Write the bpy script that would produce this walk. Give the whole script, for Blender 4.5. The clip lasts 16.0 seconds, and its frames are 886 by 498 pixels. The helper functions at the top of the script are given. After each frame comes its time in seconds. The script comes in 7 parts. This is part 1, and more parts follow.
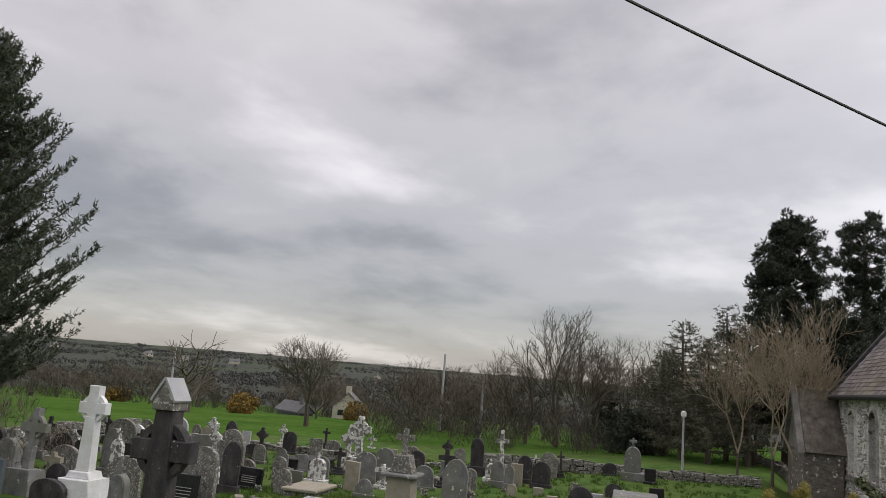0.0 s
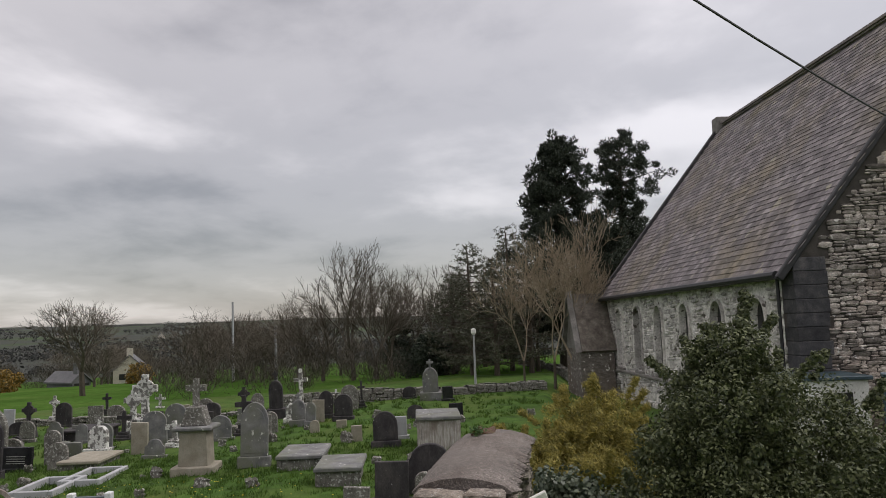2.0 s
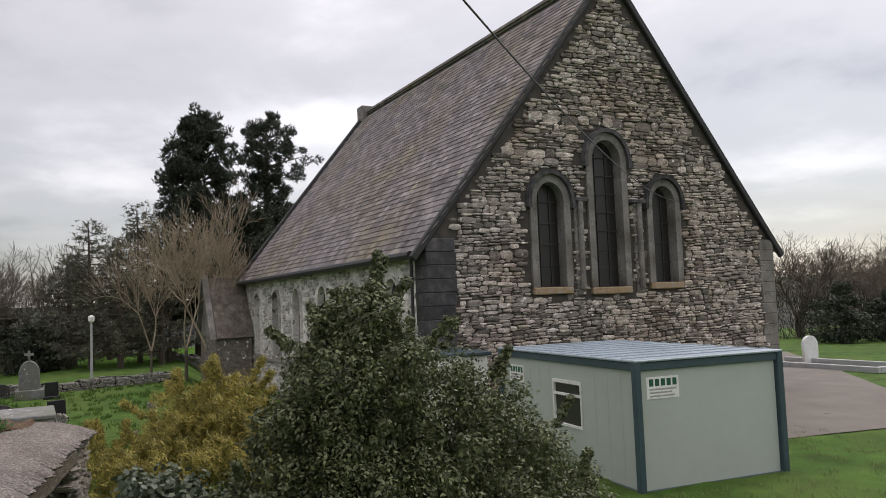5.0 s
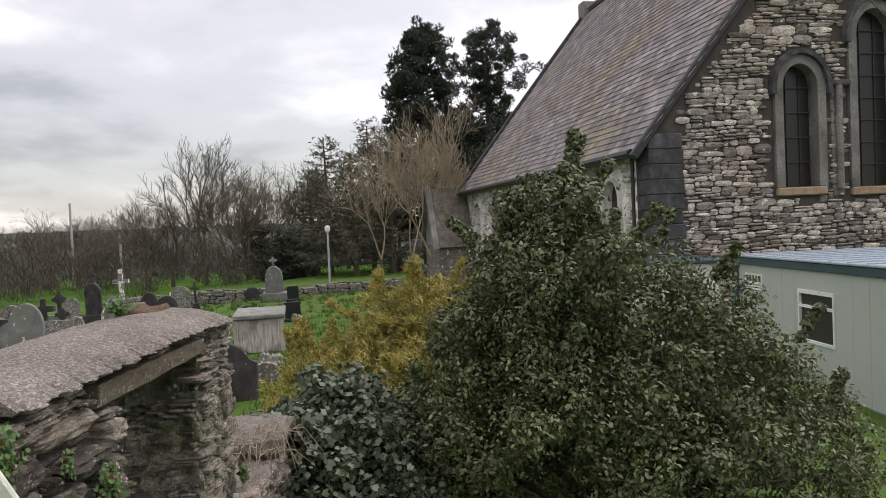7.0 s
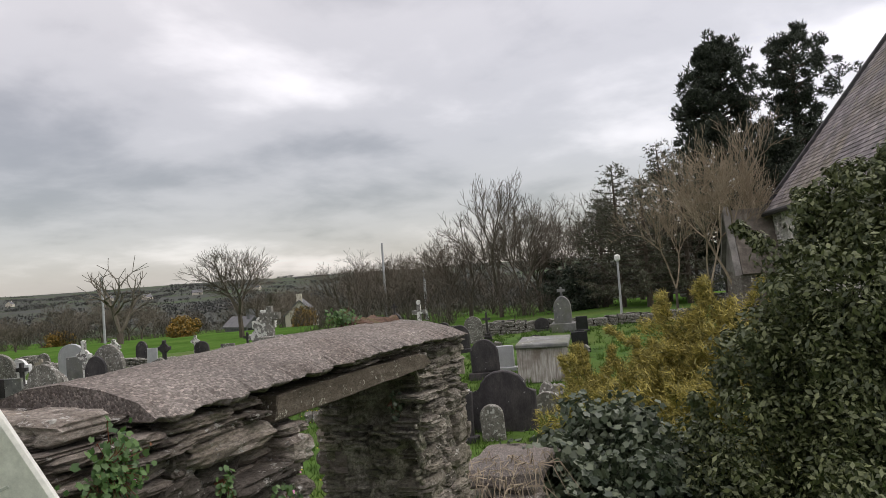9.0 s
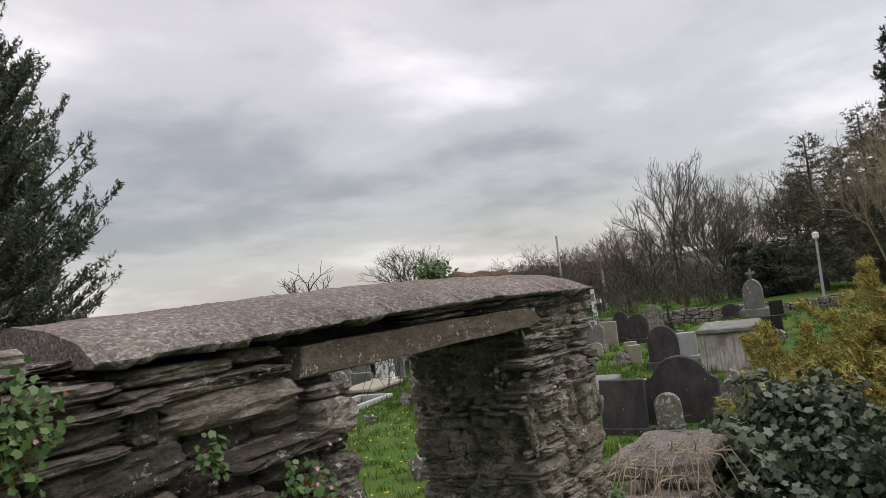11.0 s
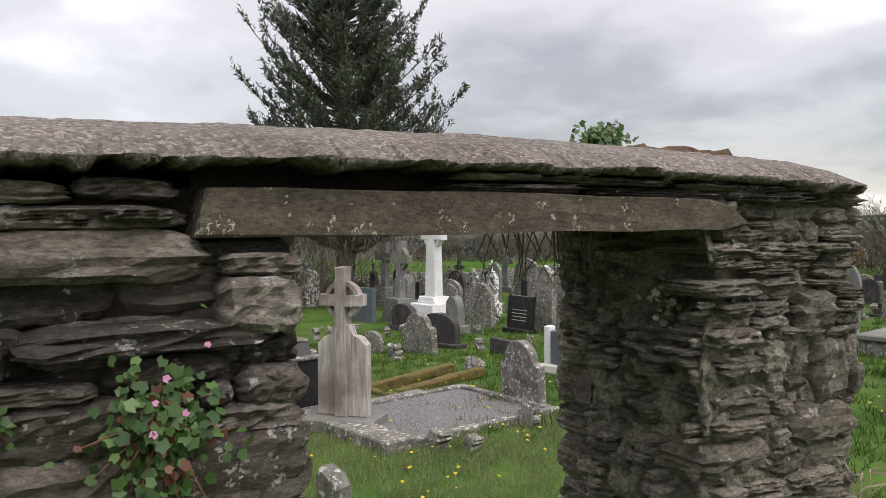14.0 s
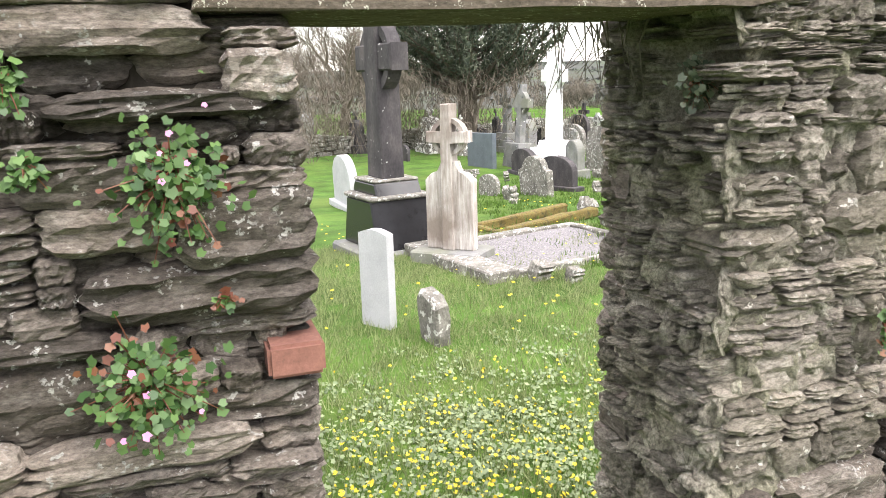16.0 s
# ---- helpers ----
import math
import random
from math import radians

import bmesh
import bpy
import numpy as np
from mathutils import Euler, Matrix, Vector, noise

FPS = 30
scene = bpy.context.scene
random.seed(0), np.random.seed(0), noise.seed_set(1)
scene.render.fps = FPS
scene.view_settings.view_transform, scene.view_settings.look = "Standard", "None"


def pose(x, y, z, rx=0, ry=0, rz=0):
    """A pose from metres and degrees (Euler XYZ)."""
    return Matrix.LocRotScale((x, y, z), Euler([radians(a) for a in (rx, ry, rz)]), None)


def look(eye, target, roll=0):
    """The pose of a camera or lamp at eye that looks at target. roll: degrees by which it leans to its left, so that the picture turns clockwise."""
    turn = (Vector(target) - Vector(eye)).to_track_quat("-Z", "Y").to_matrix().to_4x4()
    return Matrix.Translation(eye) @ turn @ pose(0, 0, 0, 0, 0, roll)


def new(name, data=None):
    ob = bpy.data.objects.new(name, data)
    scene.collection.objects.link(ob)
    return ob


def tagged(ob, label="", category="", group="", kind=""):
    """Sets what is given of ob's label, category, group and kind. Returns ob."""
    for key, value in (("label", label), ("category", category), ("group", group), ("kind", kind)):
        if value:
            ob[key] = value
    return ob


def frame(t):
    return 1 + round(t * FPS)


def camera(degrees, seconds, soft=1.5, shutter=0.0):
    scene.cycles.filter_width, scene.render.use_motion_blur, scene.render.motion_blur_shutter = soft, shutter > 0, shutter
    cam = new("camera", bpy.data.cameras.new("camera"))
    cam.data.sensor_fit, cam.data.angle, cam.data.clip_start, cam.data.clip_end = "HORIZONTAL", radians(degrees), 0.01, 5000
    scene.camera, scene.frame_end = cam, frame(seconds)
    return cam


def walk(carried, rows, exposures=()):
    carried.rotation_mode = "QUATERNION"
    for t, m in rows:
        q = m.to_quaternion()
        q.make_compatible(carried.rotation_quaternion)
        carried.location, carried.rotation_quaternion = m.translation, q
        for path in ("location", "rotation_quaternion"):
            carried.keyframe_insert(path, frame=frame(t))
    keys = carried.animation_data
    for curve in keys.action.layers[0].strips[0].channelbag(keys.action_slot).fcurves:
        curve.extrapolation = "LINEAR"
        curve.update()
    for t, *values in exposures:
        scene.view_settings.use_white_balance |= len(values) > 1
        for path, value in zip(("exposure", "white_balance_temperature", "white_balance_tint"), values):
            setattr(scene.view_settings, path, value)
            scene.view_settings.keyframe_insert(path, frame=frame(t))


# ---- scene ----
cam = camera(60.3, 16.0, soft=0.8)

PATH = [
    (0, (-6.595, -0.807, 3.761), (-4.819, 0.049, 4.097), 4.8),
    (0.5, (-6.42, -0.66, 3.68), (-4.637, 0.207, 3.943), 2.5),
    (1, (-6.236, -0.606, 3.619), (-4.39, 0.134, 3.828), 0.7),
    (1.5, (-6.03, -0.508, 3.556), (-4.113, 0.03, 3.748), -0.9),
    (2, (-5.814, -0.484, 3.521), (-3.85, -0.159, 3.714), -2.1),
    (2.5, (-5.521, -0.453, 3.455), (-3.531, -0.361, 3.63), -3.4),
    (3, (-5.214, -0.434, 3.399), (-3.227, -0.6, 3.553), -4.0),
    (3.5, (-4.996, -0.491, 3.365), (-3.053, -0.946, 3.495), -3.3),
    (3.7, (-4.915, -0.507, 3.343), (-3.0, -1.073, 3.463), -2.7),
    (5.8, (-3.662, -1.188, 3.108), (-1.747, -1.747, 3.256), -1.8),
    (6, (-3.585, -1.247, 3.087), (-1.644, -1.716, 3.202), -1.6),
    (6.5, (-3.283, -1.32, 2.993), (-1.294, -1.53, 3.001), -2.0),
    (7, (-2.983, -1.435, 2.913), (-0.984, -1.413, 2.85), -2.6),
    (7.5, (-2.804, -1.497, 2.859), (-0.819, -1.258, 2.812), -3.3),
    (8, (-2.627, -1.449, 2.836), (-0.675, -1.016, 2.839), -3.7),
    (8.5, (-2.416, -1.556, 2.796), (-0.51, -0.951, 2.832), -4.1),
    (9, (-2.225, -1.592, 2.711), (-0.376, -0.832, 2.781), -4.2),
    (9.5, (-2.036, -1.539, 2.684), (-0.266, -0.613, 2.772), -4.2),
    (10, (-1.826, -1.584, 2.633), (-0.133, -0.523, 2.723), -4.2),
    (10.2, (-1.752, -1.595, 2.589), (-0.083, -0.498, 2.694), -5.1),
    (12.3, (-0.908, -1.438, 2.353), (0.631, -0.165, 2.465), -5.5),
    (12.5, (-0.823, -1.43, 2.35), (0.675, -0.111, 2.471), -5.1),
    (13, (-0.558, -1.436, 2.37), (0.779, 0.048, 2.468), -2.4),
    (13.5, (-0.386, -1.369, 2.326), (0.763, 0.268, 2.355), -0.5),
    (14, (-0.265, -1.351, 2.27), (0.688, 0.407, 2.213), -0.1),
    (14.5, (-0.168, -1.447, 2.23), (0.632, 0.379, 2.074), -0.4),
    (15, (-0.103, -1.551, 2.203), (0.619, 0.293, 1.925), -0.9),
    (15.5, (-0.071, -1.568, 2.157), (0.601, 0.273, 1.758), -1.3),
    (16, (-0.063, -1.559, 2.119), (0.559, 0.291, 1.68), -1.7),
]
EXPOSURES = [(0, -0.5), (1, -0.53), (2, -0.57), (3.5, -0.33), (6, -0.2), (7, 0.05), (7.5, 0.1), (9, -0.22), (10, -0.3), (12.5, -0.15), (14, 0.05), (14.5, 0.3), (15, 1.0), (15.5, 1.5), (16, 1.6)]
walk(cam, [(t, look(eye, target, roll)) for t, eye, target, roll in PATH], EXPOSURES)


# ---- light ----
SUN_UP, SUN_TURN = 48, 150
world = bpy.data.worlds.new("overcast_sky")
scene.world = world
world.use_nodes = True
wt = world.node_tree
wt.nodes.clear()


def wn(kind, **values):
    n = wt.nodes.new(kind)
    for k, v in values.items():
        n.inputs[k].default_value = v
    return n


def wmath(op, a, b=None):
    n = wt.nodes.new("ShaderNodeMath")
    n.operation = op
    for i, v in enumerate((a, b)):
        if v is None:
            continue
        if isinstance(v, (int, float)):
            n.inputs[i].default_value = v
        else:
            wt.links.new(v, n.inputs[i])
    return n.outputs[0]


sky = wt.nodes.new("ShaderNodeTexSky")
sky.sky_type, sky.sun_disc = "NISHITA", False
sky.sun_elevation, sky.sun_rotation = radians(SUN_UP), radians(SUN_TURN)
coord = wt.nodes.new("ShaderNodeTexCoord")
split = wt.nodes.new("ShaderNodeSeparateXYZ")
wt.links.new(coord.outputs["Generated"], split.inputs[0])
up = wmath("MAXIMUM", split.outputs[2], 0.0)
# a flat cloud layer seen from below: the view direction cut with a plane overhead
flat = wmath("ADD", up, 0.2)
comb = wt.nodes.new("ShaderNodeCombineXYZ")
wt.links.new(wmath("DIVIDE", split.outputs[0], flat), comb.inputs[0])
wt.links.new(wmath("DIVIDE", split.outputs[1], flat), comb.inputs[1])
big = wn("ShaderNodeTexNoise", Scale=0.62, Detail=6.0, Roughness=0.5, Distortion=0.25)
small = wn("ShaderNodeTexNoise", Scale=1.9, Detail=7.0, Roughness=0.55, Distortion=0.2)
for n in (big, small):
    wt.links.new(comb.outputs[0], n.inputs["Vector"])
mixed = wmath("ADD", wmath("MULTIPLY", big.outputs["Fac"], 0.72), wmath("MULTIPLY", small.outputs["Fac"], 0.28))
ramp = wt.nodes.new("ShaderNodeValToRGB")
wt.links.new(mixed, ramp.inputs[0])
ramp.color_ramp.interpolation = "EASE"
e = ramp.color_ramp.elements
e[0].position, e[0].color = 0.37, (0.325, 0.295, 0.287, 1)
e[1].position, e[1].color = 0.66, (0.97, 0.90, 0.89, 1)
mid = e.new(0.5)
mid.color = (0.56, 0.515, 0.505, 1)
# an overcast sky grows brighter towards the zenith
glow = wmath("ADD", 0.86, wmath("MULTIPLY", wmath("POWER", up, 1.5), 2.6))
clouds = wn("ShaderNodeBackground")
wt.links.new(ramp.outputs[0], clouds.inputs["Color"])
wt.links.new(glow, clouds.inputs["Strength"])
blue = wn("ShaderNodeBackground", Strength=0.05)
wt.links.new(sky.outputs[0], blue.inputs["Color"])
both = wt.nodes.new("ShaderNodeAddShader")
wt.links.new(clouds.outputs[0], both.inputs[0])
wt.links.new(blue.outputs[0], both.inputs[1])
wout = wt.nodes.new("ShaderNodeOutputWorld")
wt.links.new(both.outputs[0], wout.inputs["Surface"])

sun = new("sun", bpy.data.lights.new("sun", "SUN"))
sun.data.energy, sun.data.angle, sun.data.color = 1.4, radians(30), (1, 0.96, 0.91)
sun.matrix_world = pose(0, 0, 40, 90 - SUN_UP, 0, 180 - SUN_TURN)


# ---- materials ----
def mat(name, stops, scale=6.0, rough=0.85, bump=0.3, dist=0.01, metal=0.0, stretch=(1, 1, 1), spots=None, spot_scale=9.0,
        spot_at=0.62, per_piece=0.0, fine=60.0, fine_bump=0.25, tint=None, tint_scale=0.6, tint_amount=0.5, gloss=0.5, sheer=0.0, grain_amount=0.22, detail_n=6.0, rough_first=0.6, discs=None, disc_scale=11.0, pebbles=0.0):
    """Noise between colours, with lichen-like spots, a broad tint, a per-piece shade and bump at two scales; in world metres."""
    m = bpy.data.materials.new(name)
    m.use_nodes = True
    t = m.node_tree
    b = t.nodes["Principled BSDF"]
    pos = t.nodes.new("ShaderNodeNewGeometry").outputs["Position"]
    mp = t.nodes.new("ShaderNodeMapping")
    mp.inputs["Scale"].default_value = stretch
    t.links.new(pos, mp.inputs[0])

    def noise_at(s, detail=6.0, rough_n=0.6, vec=None):
        n = t.nodes.new("ShaderNodeTexNoise")
        n.inputs["Scale"].default_value, n.inputs["Detail"].default_value, n.inputs["Roughness"].default_value = s, detail, rough_n
        t.links.new(vec or mp.outputs[0], n.inputs["Vector"])
        return n.outputs["Fac"]

    def mix(fac, a, c, blend="MIX"):
        n = t.nodes.new("ShaderNodeMix")
        n.data_type, n.blend_type = "RGBA", blend
        for sock, v in ((n.inputs[0], fac), (n.inputs[6], a), (n.inputs[7], c)):
            if isinstance(v, (int, float)):
                sock.default_value = v
            elif isinstance(v, tuple):
                sock.default_value = (*v, 1)
            else:
                t.links.new(v, sock)
        return n.outputs[2]

    def step(v, lo, hi):
        n = t.nodes.new("ShaderNodeMapRange")
        n.inputs[1].default_value, n.inputs[2].default_value = lo, hi
        t.links.new(v, n.inputs[0])
        return n.outputs[0]

    first = noise_at(scale, detail_n, rough_first)
    r = t.nodes.new("ShaderNodeValToRGB")
    t.links.new(first, r.inputs[0])
    el = r.color_ramp.elements
    el[0].position, el[1].position = 0.32, 0.7
    el[0].color, el[1].color = (*stops[0], 1), (*stops[-1], 1)
    for i, c in enumerate(stops[1:-1]):
        x = el.new(0.32 + 0.38 * (i + 1) / (len(stops) - 1))
        x.color = (*c, 1)
    colour = r.outputs[0]
    if tint:
        colour = mix(step(noise_at(tint_scale, 4.0, 0.55, pos), 0.45, 0.45 + tint_amount * 0.4), colour, tint)
    if per_piece:
        info = t.nodes.new("ShaderNodeObjectInfo").outputs["Random"]
        isl = t.nodes.new("ShaderNodeNewGeometry").outputs["Random Per Island"]
        add = t.nodes.new("ShaderNodeMath")
        add.operation = "ADD"
        t.links.new(info, add.inputs[0])
        t.links.new(isl, add.inputs[1])
        fr = t.nodes.new("ShaderNodeMath")
        fr.operation = "FRACT"
        t.links.new(add.outputs[0], fr.inputs[0])
        hsv = t.nodes.new("ShaderNodeHueSaturation")
        rng = t.nodes.new("ShaderNodeMapRange")
        rng.inputs[3].default_value, rng.inputs[4].default_value = 1 - per_piece, 1 + per_piece
        t.links.new(fr.outputs[0], rng.inputs[0])
        t.links.new(rng.outputs[0], hsv.inputs["Value"])
        t.links.new(colour, hsv.inputs["Color"])
        colour = hsv.outputs[0]
    if spots:
        colour = mix(step(noise_at(spot_scale, 3.0, 0.5, pos), spot_at, spot_at + 0.035), colour, spots)
    if discs:
        vor = t.nodes.new("ShaderNodeTexVoronoi")
        vor.inputs["Scale"].default_value = disc_scale
        warp = t.nodes.new("ShaderNodeMix")
        warp.data_type, warp.blend_type = "RGBA", "LINEAR_LIGHT"
        warp.inputs[0].default_value = 0.035
        wob = t.nodes.new("ShaderNodeTexNoise")
        wob.inputs["Scale"].default_value = disc_scale * 3
        t.links.new(pos, wob.inputs["Vector"])
        t.links.new(pos, warp.inputs[6])
        t.links.new(wob.outputs["Color"], warp.inputs[7])
        t.links.new(warp.outputs[2], vor.inputs["Vector"])
        chosen = step(noise_at(disc_scale * 0.35, 2.0, 0.5, pos), 0.5, 0.56)
        near = t.nodes.new("ShaderNodeMapRange")
        near.inputs[1].default_value, near.inputs[2].default_value, near.inputs[3].default_value, near.inputs[4].default_value = 0.2, 0.3, 0.85, 0.0
        t.links.new(vor.outputs["Distance"], near.inputs[0])
        both_m = t.nodes.new("ShaderNodeMath")
        both_m.operation = "MULTIPLY"
        t.links.new(chosen, both_m.inputs[0])
        t.links.new(near.outputs[0], both_m.inputs[1])
        colour = mix(both_m.outputs[0], colour, discs)
    cell = None
    if pebbles:
        cell = t.nodes.new("ShaderNodeTexVoronoi")
        cell.inputs["Scale"].default_value = pebbles
        t.links.new(pos, cell.inputs["Vector"])
        grey = t.nodes.new("ShaderNodeSeparateColor")
        t.links.new(cell.outputs["Color"], grey.inputs[0])
        shade = t.nodes.new("ShaderNodeValToRGB")
        shade.color_ramp.elements[0].color, shade.color_ramp.elements[1].color = (0.62, 0.6, 0.58, 1), (1.7, 1.66, 1.62, 1)
        shade.color_ramp.elements[1].position = 0.97
        for at_p, v in ((0.35, 0.82), (0.8, 1.12)):
            q = shade.color_ramp.elements.new(at_p)
            q.color = (v, v, v, 1)
        t.links.new(grey.outputs[0], shade.inputs[0])
        colour = mix(1.0, colour, shade.outputs[0], "MULTIPLY")
    grain = noise_at(fine, 7.0, 0.75)
    g = t.nodes.new("ShaderNodeMapRange")
    g.inputs[1].default_value, g.inputs[2].default_value, g.inputs[3].default_value, g.inputs[4].default_value = 0.3, 0.7, 1 - grain_amount, 1 + grain_amount
    t.links.new(grain, g.inputs[0])
    colour = mix(1.0, colour, g.outputs[0], "MULTIPLY")
    t.links.new(colour, b.inputs["Base Color"])
    b.inputs["Roughness"].default_value, b.inputs["Metallic"].default_value = rough, metal
    b.inputs["Specular IOR Level"].default_value = gloss
    if sheer:
        b.inputs["Transmission Weight"].default_value = sheer
    if bump:
        b1, b2 = t.nodes.new("ShaderNodeBump"), t.nodes.new("ShaderNodeBump")
        b1.inputs["Strength"].default_value, b1.inputs["Distance"].default_value = bump, dist
        b2.inputs["Strength"].default_value, b2.inputs["Distance"].default_value = fine_bump, dist * 0.3
        t.links.new(first, b1.inputs["Height"])
        t.links.new(grain, b2.inputs["Height"])
        t.links.new(b1.outputs[0], b2.inputs["Normal"])
        last = b2
        if cell:
            last = t.nodes.new("ShaderNodeBump")
            last.invert = True
            last.inputs["Strength"].default_value, last.inputs["Distance"].default_value = 0.9, 0.35 / pebbles
            t.links.new(cell.outputs["Distance"], last.inputs["Height"])
            t.links.new(b2.outputs[0], last.inputs["Normal"])
        t.links.new(last.outputs[0], b.inputs["Normal"])
    return m


def leafy(name, a, c, rough=0.5, through_light=0.25):
    """Leaves: two colours by leaf, some light through them."""
    m = bpy.data.materials.new(name)
    m.use_nodes = True
    t = m.node_tree
    b = t.nodes["Principled BSDF"]
    isl = t.nodes.new("ShaderNodeNewGeometry").outputs["Random Per Island"]
    r = t.nodes.new("ShaderNodeValToRGB")
    t.links.new(isl, r.inputs[0])
    r.color_ramp.elements[0].color, r.color_ramp.elements[1].color = (*a, 1), (*c, 1)
    t.links.new(r.outputs[0], b.inputs["Base Color"])
    b.inputs["Roughness"].default_value = rough
    tr = t.nodes.new("ShaderNodeBsdfTranslucent")
    t.links.new(r.outputs[0], tr.inputs["Color"])
    mx = t.nodes.new("ShaderNodeMixShader")
    mx.inputs[0].default_value = through_light
    t.links.new(b.outputs[0], mx.inputs[1])
    t.links.new(tr.outputs[0], mx.inputs[2])
    t.links.new(mx.outputs[0], t.nodes["Material Output"].inputs["Surface"])
    return m


